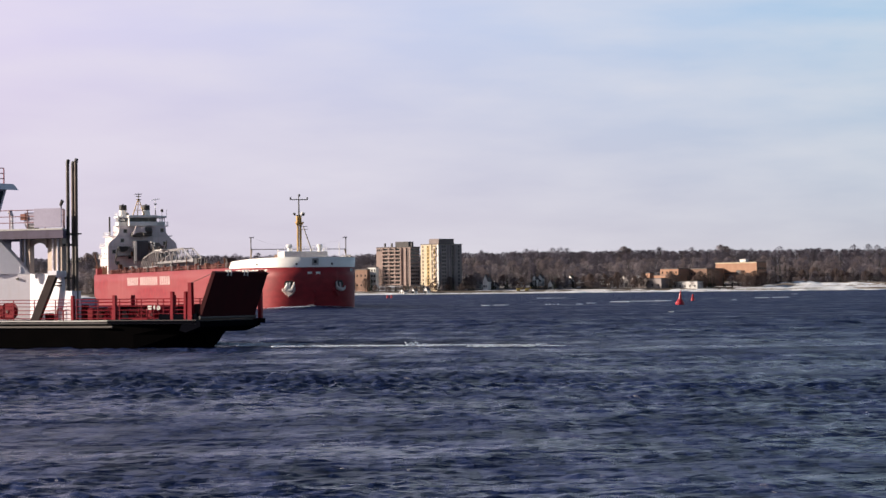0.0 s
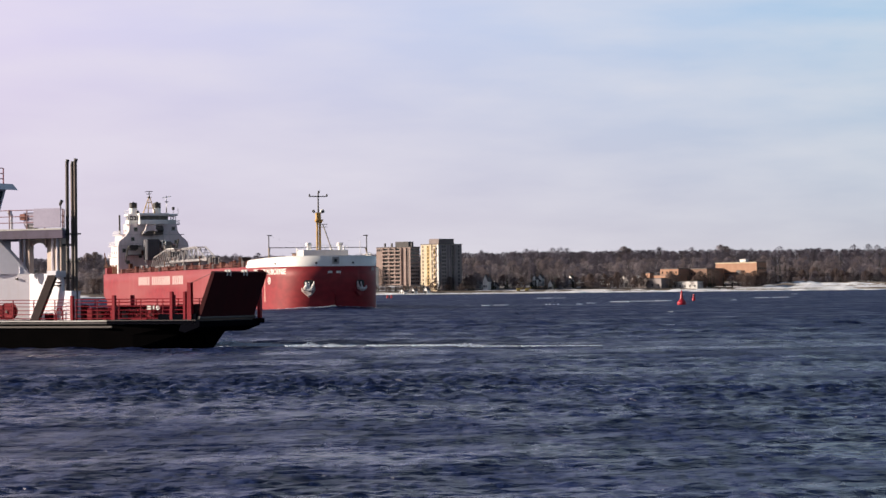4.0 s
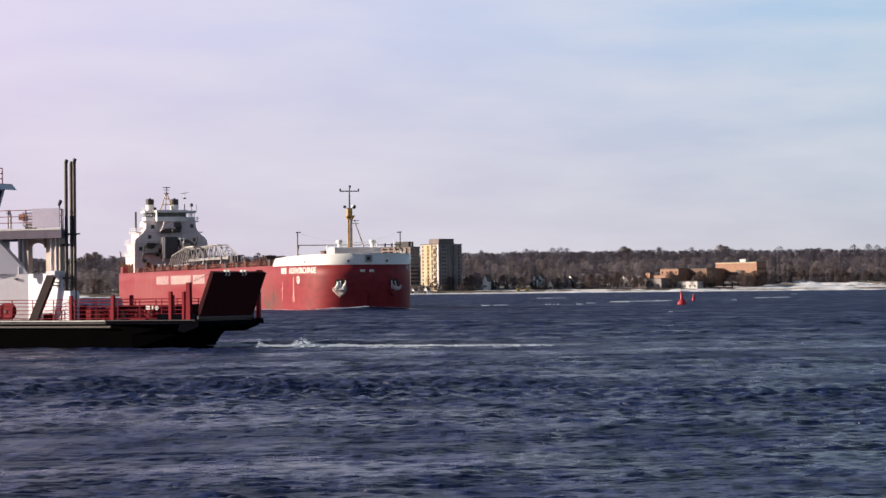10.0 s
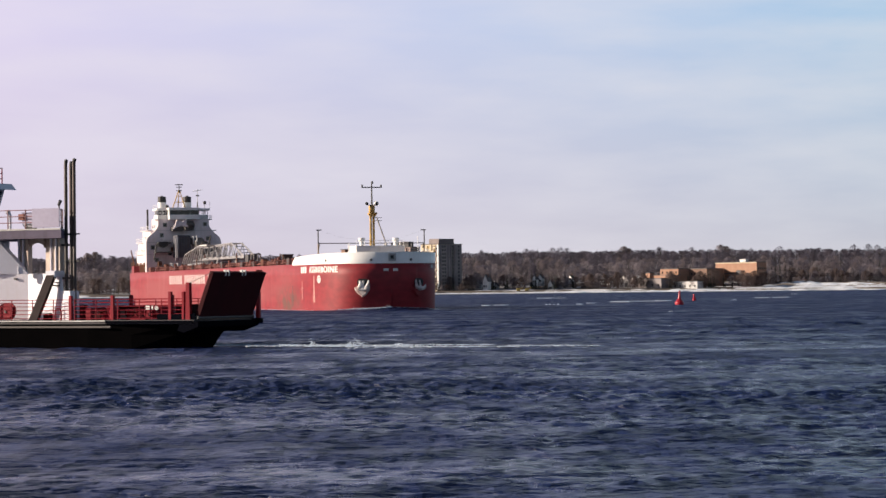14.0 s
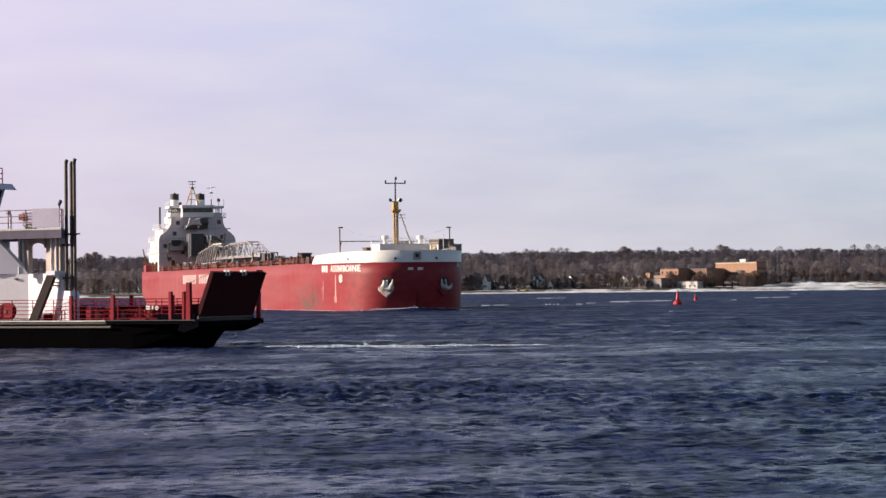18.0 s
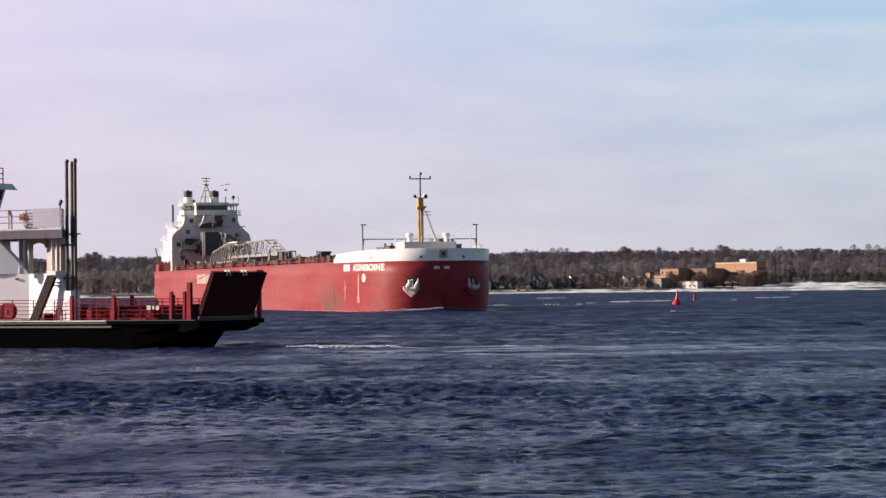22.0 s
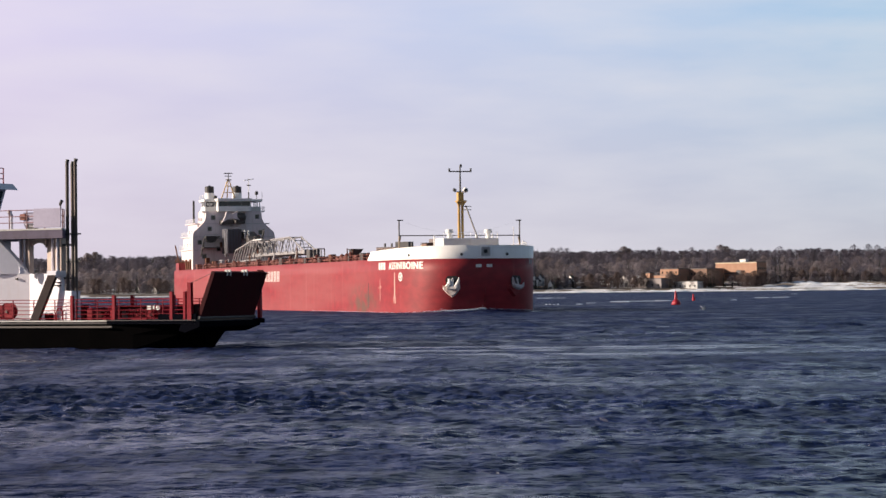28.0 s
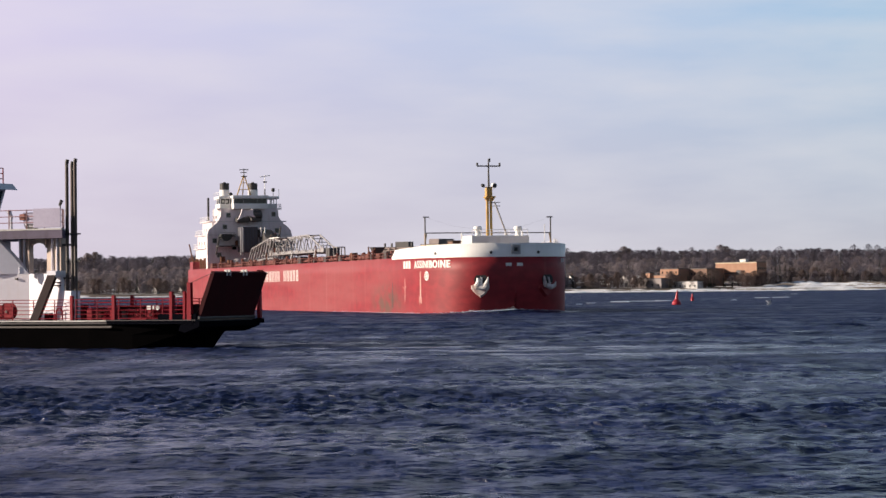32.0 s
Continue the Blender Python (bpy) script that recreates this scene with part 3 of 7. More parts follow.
def wrap_text(name, text, a0, a1, z0, z1):
    ob = writing(name, text, z1 - z0, a1 - a0 - 0.16, LETTER, ship, Matrix.Identity(4), "white painted ship's name")
    bm = bmesh.new()
    bm.from_mesh(ob.data)
    thin = [tuple(v.co) for v in bm.verts]
    # brushed on twice, a little aside, for a bold stroke
    bm.from_mesh(ob.data)
    bm.verts.ensure_lookup_table()
    for k, v in enumerate(bm.verts):
        again = k >= len(thin)
        v.co = wrap_point(a0 + v.co.x + 0.16 * again, z0 + v.co.y, 0.034 + 0.008 * again)[0]
    bm.to_mesh(ob.data)
    bm.free()


wrap_text("name_lettering", "ASSINIBOINE", 18.1, 30.2, 7.5, 8.75)
for i in range(3):
    bow_patch("lettering_bar", LETTER, 12.0 + i * 1.5, 13.1 + i * 1.5, 7.5, 8.75, "white painted bar", n=1)
# line name low along the side, as plain bars
x = -148.0
for word in (6, 9, 5):
    for i in range(word):
        boxes("lettering_bar", LETTER, ship, *[(x + d, x + d + 0.52, -HALF - 0.03, -HALF + 0.01, 5.9, 8.05) for d in (0.0, 1.2)])
        x += 2.82
    x += 2.82


def disc_mark(bm):
    c, a = wrap_point(23.4, 6.2, 0.03)
    q = Euler((0, 0, a + math.pi / 2)).to_quaternion()
    ring = lambda r, d: [bm.verts.new(c + q @ Vector((r * math.cos(k * math.tau / 20), d, r * math.sin(k * math.tau / 20)))) for k in range(20)]
    o, i, b = ring(0.78, -0.02), ring(0.52, -0.02), ring(0.78, 0.03)
    for k in range(20):
        j = (k + 1) % 20
        bm.faces.new((o[k], o[j], i[j], i[k])), bm.faces.new((o[k], b[k], b[j], o[j]))
    for ang in (0.3, 1.35, 2.4):
        d = Vector((math.cos(ang), 0, math.sin(ang)))
        s = Vector((-d.z, 0, d.x)) * 0.09
        bm.faces.new([bm.verts.new(c + q @ (v + Vector((0, -0.02, 0)))) for v in (d * 0.55 + s, d * 0.55 - s, -d * 0.55 - s, -d * 0.55 + s)])


part_of("thruster_mark", disc_mark, LETTER, ship, "white painted ring mark")
# scrapes, stains and seams of the plating
bow_patch("seam_strip", STEEL_DARK, 4.6, 4.9, 0.9, 5.2, "dark upright rubbing strip")
PALE = mat("scraped_pale", (0.52, 0.30, 0.27), 0.7, dark=(0.27, 0.06, 0.055), scale=1.0, stretch=(1, 1, 0.25), lo=0.42, hi=0.55)
for a0, a1, z0, z1, sd in ((20.6, 21.15, 2.0, 6.9, 1), (20.2, 21.4, 1.6, 2.8, 2), (12.6, 12.95, 2.2, 5.8, 3), (11.6, 13.6, 4.3, 4.65, 4)):
    bow_patch("paint_scrape", PALE, a0, a1, z0, z1, "pale vertical paint scrape", ragged=0.22, n=5, out=0.02, seed=sd)
# two marks and a panama lead either side of the stem
for port, a0, a1 in ((False, BOW_LEN - 1.7, BOW_LEN - 0.7), (True, BOW_LEN - 1.2, BOW_LEN - 0.2)):
    bow_patch("draught_mark", LETTER, a0, a1, 7.65, 8.15, "white painted bar", n=3, port=port)
for i in range(2):
    bow_patch("draught_mark", CLAD_GREY, 30.0 + i * 0.9, 30.6 + i * 0.9, 8.2, 8.9, n=1, port=True)


def stem_lead(bm):
    box(bm, 14.1, 14.72, -0.75, -0.5, 9.75, 11.0, 0.04), box(bm, 14.1, 14.72, 0.5, 0.75, 9.75, 11.0, 0.04)
    box(bm, 14.1, 14.72, -0.75, 0.75, 9.6, 9.8, 0.04), box(bm, 14.1, 14.72, -0.75, 0.75, 10.9, 11.1, 0.04)


lead = part_of("stem_lead", stem_lead, CLAD_GREY, ship, "grey steel mooring lead")
boxes("lead_mouth", CLAD_GREY, lead, (14.2, 14.55, -0.5, 0.5, 9.8, 10.9))
# solid black block paints the dark inside of the opening
boxes("lead_eye", SOOT, lead, (14.2, 14.6, -0.32, 0.28, 10.05, 10.65))
for arc, port in ((37.4, False), (37.6, True), (26.5, False)):
    c, a = wrap_point(arc, 9.85, 0.12)
    if port:
        c.y, a = -c.y, -a
    d = Vector((math.cos(a), math.sin(a), 0))
    rim = part_of("fairlead", lambda bm: tube(bm, c - d * 0.1, c + d * 0.08, 0.24, n=12), STEEL_DARK, ship, "dark oval mooring fairlead")


def make_anchor(port):
    """A stockless anchor housed on its bolster: shank, crown and two upturned flukes."""
    c, a = wrap_point(35.75, 4.7, 0.0)
    if port:
        c.y, a = -c.y, -a
    m = Matrix.Translation(c) @ Matrix.Rotation(a, 4, "Z")
    bol = bmesh.new()
    shield = [(-1.75, -0.15), (-1.70, -0.75), (-0.95, -1.55), (-0.15, -2.15), (0.55, -1.70), (1.35, -0.75), (1.45, 0.25), (0.7, 0.15), (0, 0.1), (-0.8, 0.0)]
    rim = [bol.verts.new((-0.5, y, z)) for y, z in shield]
    mid = [bol.verts.new((0.16, y * 0.85, z * 0.85 - 0.05)) for y, z in shield]
    for k in range(len(shield)):
        j = (k + 1) % len(shield)
        bol.faces.new((rim[k], rim[j], mid[j], mid[k]))
    bol.faces.new(mid)
    bol.transform(m)
    # the port bolster stays hull red to look dark in its shade
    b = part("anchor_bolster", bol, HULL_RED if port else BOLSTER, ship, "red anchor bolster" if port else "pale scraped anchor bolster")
    pocket = bmesh.new()
    # flat black plate paints the shade inside the hawse pocket
    prism(pocket, [(-1.0, 0.1), (1.0, 0.1), (1.15, 0.9), (0.75, 1.5), (-0.75, 1.5), (-1.15, 0.9)], -0.3, 0.06, "x")
    pocket.transform(m)
    part("pocket_shade_plate", pocket, SOOT, ship, "black plate for the shaded anchor pocket")
    bm = bmesh.new()
    if port:
        limbs = (((-0.95, -0.1), (-1.15, 1.25), 0.36, 0.10), ((-0.9, -0.2), (0.1, -0.55), 0.40, 0.42), ((0.1, -0.5), (1.15, -0.35), 0.42, 0.30), ((1.1, -0.4), (1.35, 0.3), 0.28, 0.10))
    else:
        limbs = (((-0.75, -0.35), (-0.35, 0.35), 0.42, 0.38), ((-0.35, 0.3), (-0.45, 1.05), 0.34, 0.24), ((-0.8, -0.45), (0.75, -0.55), 0.36, 0.36), ((0.6, -0.5), (1.05, 0.35), 0.40, 0.34), ((1.05, 0.3), (1.25, 1.25), 0.30, 0.07))
    for (y0, z0), (y1, z1), r0, r1 in limbs:
        tube(bm, (0.5, y0, z0), (0.5, y1, z1), r0, r1, n=7)
    tube(bm, (0.5, 0.1, -0.3), (0.1, 0.1, 1.1), 0.20, 0.15, n=8)
    bm.transform(m)
    part("anchor", bm, SHADED_STEEL if port else PALE_STEEL, b, "stockless anchor, darker grey for the shaded bow" if port else "pale grey stockless anchor")


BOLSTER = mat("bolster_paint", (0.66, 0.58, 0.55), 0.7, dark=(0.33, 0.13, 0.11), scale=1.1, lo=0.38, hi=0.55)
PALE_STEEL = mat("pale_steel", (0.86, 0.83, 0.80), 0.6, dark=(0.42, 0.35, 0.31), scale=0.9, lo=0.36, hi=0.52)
# darker copy of the pale steel: the port anchor's shade as colour
SHADED_STEEL = mat("shaded_steel", (0.60, 0.57, 0.58), 0.7, dark=(0.34, 0.25, 0.25), scale=1.0, lo=0.40, hi=0.56)
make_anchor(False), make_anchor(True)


def bar(name, a, b, r, material, parent, label="", r2=None, n=8):
    return part_of(name, lambda bm: tube(bm, a, b, r, r2, n), material, parent, label)


def rails(parent, pts, heights, post_h, step, material, r=0.035, post_r=0.045, z_of=None):
    """Open rails along a polyline: each bar and each post is a part; posts share one mesh."""
    for h in heights:
        for a, b in zip(pts, pts[1:]):
            bar("rail", (a[0], a[1], a[2] + h), (b[0], b[1], b[2] + h), r, material, parent, n=6)
    bm = bmesh.new()
    tube(bm, (0, 0, 0), (0, 0, post_h), post_r, n=6)
    me = finish(bm, "rail_post", material)
    for a, b in zip(pts, pts[1:]):
        a, b = Vector(a), Vector(b)
        n = max(1, round((b - a).length / step))
        for i in range(n + 1):
            o = new("rail_post", me)
            o.parent, o.location = parent, a.lerp(b, i / n)


# forecastle: deck, house, vents, mast, posts with the cross beam
FC = 9.9


def fore_deck(bm):
    xs = [-15.0, SHOULDER] + [SHOULDER + (13.9 - SHOULDER) * math.sin(a * math.pi / 2 / 12) for a in range(1, 12)]
    out = [(x, -half_breadth(x + 0.4, 9) + 0.3) for x in xs] + [(x, half_breadth(x + 0.4, 9) - 0.3) for x in reversed(xs)]
    prism(bm, out, DECK + 0.02, FC)


part_of("forecastle_deck", fore_deck, DECK_RED, ship)
fore_house = boxes("forecastle_house", SHIP_WHITE, ship, (0.6, 6.2, -5.0, 5.0, FC, 12.75), bevel=0.12, label="white steel forecastle house")
boxes("house_step", SHIP_WHITE, fore_house, (-2.2, 0.6, -4.2, 3.8, FC, 12.1), bevel=0.1)
for y in (-3.4, 3.6):
    v = part_of("mushroom_vent", lambda bm: lathe(bm, ((0.42, 12.7), (0.42, 13.6), (0.68, 13.62), (0.68, 14.2), (0.5, 14.32)), 4.5, y), SHIP_WHITE, ship, "white mushroom vent", smooth=False)
for y in (-5.4, -2.2, 2.2, 5.2):
    bar("vent_pipe", (2.0, y, FC), (2.0, y, 13.3 + 0.3 * (y > 0)), 0.13, SHIP_WHITE, ship)
rails(ship, [(6.0, -4.8, 12.75), (6.0, 4.8, 12.75)], (0.5, 1.0), 1.0, 1.6, SHIP_WHITE)
rails(ship, [(9.5, 8.2, 11.3), (2.0, 11.4, 11.1), (-8.0, 11.8, 10.9)], (0.45, 0.9), 0.9, 2.0, SHIP_WHITE, 0.03)

foremast = part_of("foremast", lambda bm: (tube(bm, (0, -0.26, FC), (0, -0.26, 19.3), 0.28, 0.24, 12), tube(bm, (0.05, 0.34, FC), (0.05, 0.34, 19.3), 0.25, 0.22, 12)),
                   MAST_YELLOW, ship, "yellow twin-tube foremast")
boxes("mast_platform", MAST_YELLOW, foremast, (-0.8, 0.9, -0.7, 0.95, 19.2, 19.45), bevel=0.05)
part_of("mast_bracket", lambda bm: prism(bm, [(-0.75, 19.2), (-0.4, 18.6), (0.6, 18.6), (1.0, 19.2)], -0.3, 0.3, "x"), MAST_YELLOW, foremast)
boxes("mast_box", MAST_YELLOW, foremast, (-0.5, 0.5, -0.55, 0.5, 19.45, 20.9), bevel=0.08)
bar("top_mast", (0, 0, 20.8), (0, 0, 25.6), 0.19, STEEL_DARK, foremast, "dark steel topmast", 0.12)
bar("crossbar", (0, -2.0, 24.5), (0, 2.0, 24.5), 0.11, STEEL_DARK, foremast)
for y in (-1.95, 1.95):
    bar("mast_light", (0, y, 24.45), (0, y, 25.05), 0.17, SOOT, foremast)
bar("mast_light", (0, 0.15, 25.2), (0, 0.15, 25.75), 0.2, SOOT, foremast)
for y, r in ((-1.15, 0.28), (0.8, 0.46)):
    lamp = part_of("floodlight", lambda bm: lathe(bm, ((r, 0), (r, 0.5), (r * 0.8, 0.6)), 0, 0, 12), SHIP_WHITE if y > 0 else SOOT, foremast, "round floodlight drum")
    lamp.matrix_basis = pose(0.2, y, 21.3, 0, 100)
    part_of("lens", lambda bm: lathe(bm, ((r * 0.6, 0.6), (r * 0.6, 0.68)), 0, 0, 12), SOOT, lamp)
bar("light_arm", (0.1, -1.2, 21.0), (0.1, 1.0, 20.9), 0.06, STEEL_DARK, foremast)
bar("mast_stay", (0.6, 0.8, 18.5), (3.4, 2.1, 12.7), 0.13, BOOM_GREY, foremast, "grey stay tube")
bar("yard_light_arm", (0.4, 0.2, 18.4), (0.4, 1.9, 18.4), 0.06, STEEL_DARK, foremast)
bar("yard_light_arm", (0.4, 0.4, 17.8), (0.4, 1.9, 17.8), 0.06, STEEL_DARK, foremast)
bar("ladder_stile", (0.5, 0.0, FC + 2), (0.5, 0.0, 19.2), 0.05, STEEL_DARK, foremast)
for s in (-1, 1):
    post = bar("light_post", (-0.5, 11.0 * s, FC), (-0.5, 11.0 * s, 13.3), 0.16, POST_TAN, ship, "tan-footed light post", 0.14)
    bar("post_top", (-0.5, 11.0 * s, 13.3), (-0.5, 11.0 * s, 16.05), 0.12, STEEL_DARK, post, n=8)
    bar("post_arm", (-0.5, 11.35 * s, 16.0), (-0.5, 10.3 * s, 16.0), 0.10, STEEL_DARK, post)
    bar("post_strut", (-0.5, 11.3 * s, FC), (-0.5, 10.7 * s, 13.4), 0.09, POST_TAN, post)
bar("cross_beam", (-0.5, -11.0, 13.35), (-0.5, 11.0, 13.35), 0.085, STEEL_DARK, ship, "thin dark beam between the light posts")
for s in (-1, 1):
    pts = [(-0.5, 11.0 * s * (1 - i / 8), 16.0 - 1.9 * math.sin(i / 8 * 2.0)) for i in range(7)]
    for a, b in zip(pts, pts[1:]):
        bar("antenna_wire", a, b, 0.006, STEEL_DARK, ship, n=4)
bar("jackstaff", (6.5, 7.6, FC), (6.5, 7.6, 14.6), 0.06, SHIP_WHITE, ship)

# main deck: hatches, lockers, hopper, pipes, edge rail
bmh = bmesh.new()
box(bmh, 0, 7.4, -6.2, 6.2, 0, 1.0, 0.05), box(bmh, -0.15, 7.55, -6.4, 6.4, 1.0, 1.3, 0.05)
for k in range(4):
    box(bmh, 1.2 + k * 1.7, 1.35 + k * 1.7, -6.4, 6.4, 1.3, 1.42)
hatch_me = finish(bmh, "hatch", DECK_RED)
for i in range(17):
    h = new("hatch", hatch_me)
    h.parent, h.location = ship, (-172 + i * 9.2, 0, DECK)
rails(ship, [(-183.0, -12.1, DECK), (-15.5, -12.1, DECK)], (0.5, 1.0), 1.05, 2.6, DECK_RED, 0.045, 0.06)
rnd = random.Random(8)
vent_bm = bmesh.new()
lathe(vent_bm, ((0.16, 0), (0.16, 0.9), (0.36, 0.95), (0.36, 1.25), (0.15, 1.4)), n=8)
vent_me = finish(vent_bm, "deck_vent", DECK_RED)
for i in range(44):
    v = new("deck_vent", vent_me)
    v.parent, v.location = ship, (-178 + i * 3.7 + rnd.uniform(-1, 1), rnd.choice((-11.2, -10.6, -9.2, -8.4)), DECK)
    v.scale = (1, 1, rnd.uniform(0.7, 1.35))
for i in range(14):
    x = -176 + i * 11.3 + rnd.uniform(-2, 2)
    w = rnd.uniform(0.6, 1.6)
    boxes("deck_locker", rnd.choice((DECK_RED, DECK_RED, STEEL_DARK, RUST)), ship, (x, x + w * 1.6, -10.6, -10.6 + w, DECK, DECK + rnd.uniform(0.7, 1.6)), bevel=0.04)
for y, z in ((-9.9, 0.45), (-9.6, 0.75), (-7.6, 0.5)):
    bar("deck_pipe", (-182, y, DECK + z), (-17, y, DECK + z), 0.13, DECK_RED, ship)
boxes("deck_house", BRICK_BROWN, ship, (-26.4, -23.4, 0.5, 2.4, DECK, 12.45), bevel=0.08, label="brown deck house behind the bow")
boxes("house_roof", STEEL_DARK, ship, (-26.6, -23.2, 0.3, 2.6, 12.45, 12.55))


def hopper(bm):
    lo = [bm.verts.new((x, y, 10.9)) for x, y in ((-79.6, 0.9), (-78.4, 0.9), (-78.4, 2.1), (-79.6, 2.1))]
    hi = [bm.verts.new((x, y, 12.4)) for x, y in ((-80.2, 0.2), (-77.8, 0.2), (-77.8, 2.8), (-80.2, 2.8))]
    for k in range(4):
        bm.faces.new((lo[k], lo[(k + 1) % 4], hi[(k + 1) % 4], hi[k]))
    bm.faces.new(lo[::-1]), bm.faces.new(hi)
    box(bm, -79.6, -78.4, 0.9, 2.1, DECK, 10.9)


part_of("hopper", hopper, STEEL_DARK, ship, "dark flared steel hopper")
for x, y in ((-93, -3.2), (-93, -1.6), (-96, -3.2), (-96, -1.6)):
    bar("gantry_leg", (x, y, DECK), (x, y, 12.7), 0.13, BOOM_GREY, ship)
for z in (11.0, 12.7):
    bar("gantry_beam", (-93, -3.2, z), (-93, -1.6, z), 0.12, BOOM_GREY, ship)
    bar("gantry_beam", (-96, -3.2, z), (-93, -3.2, z), 0.12, BOOM_GREY, ship)
for i in range(5):
    bar("deck_post", (-60 - i * 24, -4 + (i % 2) * 5, DECK), (-60 - i * 24, -4 + (i % 2) * 5, 12.0 + (i % 3) * 0.6), 0.14, RUST, ship)

# unloading boom: box truss on two trestles
boom = part_of("unloading_boom", lambda bm: box(bm, -168, -113, -0.9, 0.9, 12.3, 12.75), BOOM_PALE, ship, "pale grey lattice unloading boom")


def boom_top(x):
    return 15.9 if x < -126 else 15.9 - (x + 126) * 0.24


for y in (-1.3, 1.3):
    for a, b in ((-172, -126), (-126, -112.2)):
        bar("chord", (a, y, boom_top(a) if a > -170 else 15.5), (b, y, boom_top(b)), 0.17, BOOM_PALE, boom)
    bar("chord", (-174, y, 12.2), (-112.2, y, 12.2), 0.17, BOOM_PALE, boom)
    for i in range(17):
        x = -170 + i * 3.4
        up = i % 2 == 0
        bar("brace", (x, y, 12.2 if up else boom_top(x)), (x + 3.4, y, boom_top(x + 3.4) if up else 12.2), 0.11, BOOM_PALE, boom, n=6)
for i in range(18):
    x = -170 + i * 3.4
    bar("cross_tie", (x, -1.3, boom_top(x)), (x, 1.3, boom_top(x)), 0.09, BOOM_PALE, boom, n=6)
boxes("boom_head", BOOM_PALE, boom, (-115, -111.8, -1.5, 1.5, 12.0, 12.9), bevel=0.05)
for x in (-116.0, -138.0):
    for y in (-2.6, 2.6):
        bar("trestle_leg", (x, y * 1.1, DECK), (x, y * 0.8, 12.2), 0.28, BOOM_PALE, ship, "grey trestle leg")
    bar("trestle_beam", (x, -2.4, 11.9), (x, 2.4, 11.9), 0.22, BOOM_PALE, ship)
# slanted frames at the boom's foot
for i in range(9):
    x = -181 + i * 3.1
    for y in (-3.2, 3.0):
        bar("frame_leg", (x, y, 10.4 + 0.05 * i), (x + 5.2, y, min(15.9, 13.7 + 0.34 * i)), 0.15, BOOM_PALE, ship, n=6)
for y in (-3.2, 3.0):
    bar("frame_rail", (-178, y, 11.0), (-152, y, 11.3), 0.17, BOOM_PALE, ship)
    bar("frame_rail", (-176, y, 13.8), (-156, y, 15.9), 0.15, BOOM_PALE, ship)
boxes("walkway", CLAD_WHITE, ship, (-156, -146, -3.4, -1.6, 15.75, 15.95))
for i, (x, y) in enumerate(((-182, -6.0), (-177, -7.0), (-172, -6.4))):
    for a, b in (((0, 0, 0), (2.2, 0, 1.7)), ((4.4, 0, 0), (2.2, 0, 1.7)), ((0, 0, 0), (4.4, 0, 0)), ((0, 0, 1.7), (4.4, 0, 1.7))):
        bar("frame_brace", (x + a[0], y, DECK + 0.4 + a[2]), (x + b[0], y, DECK + 0.4 + b[2]), 0.10, BOOM_PALE, ship, n=6)
boxes("winch_house", CONC_DARK, ship, (-109, -106, -1.7, 0.6, DECK, 12.8), bevel=0.1, label="dark grey winch house at the boom's end")

# stern house
POOP = 11.2
poop = bmesh.new()
prism(poop, [(STERN + 0.1, -11.0), (STERN + 13, -HALF + 0.02), (STERN + 13, HALF - 0.02), (STERN + 0.1, 11.0)], DECK, POOP)
part("poop_bulwark", poop, HULL_RED, ship, "raised red bulwark round the stern")


def flared(bm, x0, x1, levels):
    """A house front whose width eases from level to level: (half width, height)."""
    rings = [[bm.verts.new(v) for v in ((x0, -w, z), (x1, -w, z), (x1, w, z), (x0, w, z))] for w, z in levels]
    for a, b in zip(rings, rings[1:]):
        for k in range(4):
            bm.faces.new((a[k], a[(k + 1) % 4], b[(k + 1) % 4], b[k]))
    bm.faces.new(rings[0][::-1]), bm.faces.new(rings[-1])


HY = -0.65
lower = part_of("lower_house", lambda bm: flared(bm, -191.6, -190, ((10.3, DECK), (10.3, 17.6), (10.0, 18.6), (9.2, 19.4), (8.1, 20.3), (7.4, 21.2), (7.05, 22.0), (6.9, 23.8))), HOUSE_WHITE, ship,
                "grey-white house front flaring to the deck")
lower.location = (0, HY, 0)
AFT = ((-206.5, 9.9, DECK, 14.2), (-205.6, 9.7, 14.2, 17.4), (-203.2, 8.9, 17.4, 20.6), (-199.0, 7.2, 20.6, 23.8))
for x0, w, z0, z1 in AFT:
    boxes("aft_house", HOUSE_WHITE, lower, (x0, -191.6, -w, w - 0.6, z0, z1), bevel=0.1)
for x0, w, z in ((-207.2, 10.4, 14.2), (-206.4, 10.2, 17.4), (-204.2, 9.4, 20.6)):
    boxes("house_deck", HOUSE_WHITE, lower, (x0, -192, -w, w, z, z + 0.22))
    rails(lower, [(x0 + 0.1, -w + 0.1, z + 0.2), (-192.3, -w + 0.1, z + 0.2)], (0.55, 1.05), 1.05, 1.8, SHIP_WHITE, 0.04)
for x0, x1, w, z in ((-205.5, -195, 9.9, 11.2), (-205, -195, 9.7, 15.2), (-202.6, -194, 8.9, 18.4), (-198.6, -193.4, 7.2, 21.4)):
    for i in range(3):
        xx = x0 + (x1 - x0) * (i + 0.4) / 3
        boxes("porthole", GLASS_DARK, lower, (xx, xx + 0.7, -w - 0.04, -w + 0.02, z, z + 0.8))
    boxes("side_door", CLAD_GREY, lower, (x1 - 0.3, x1 + 0.6, -w - 0.03, -w + 0.02, z - 0.9, z + 1.0))
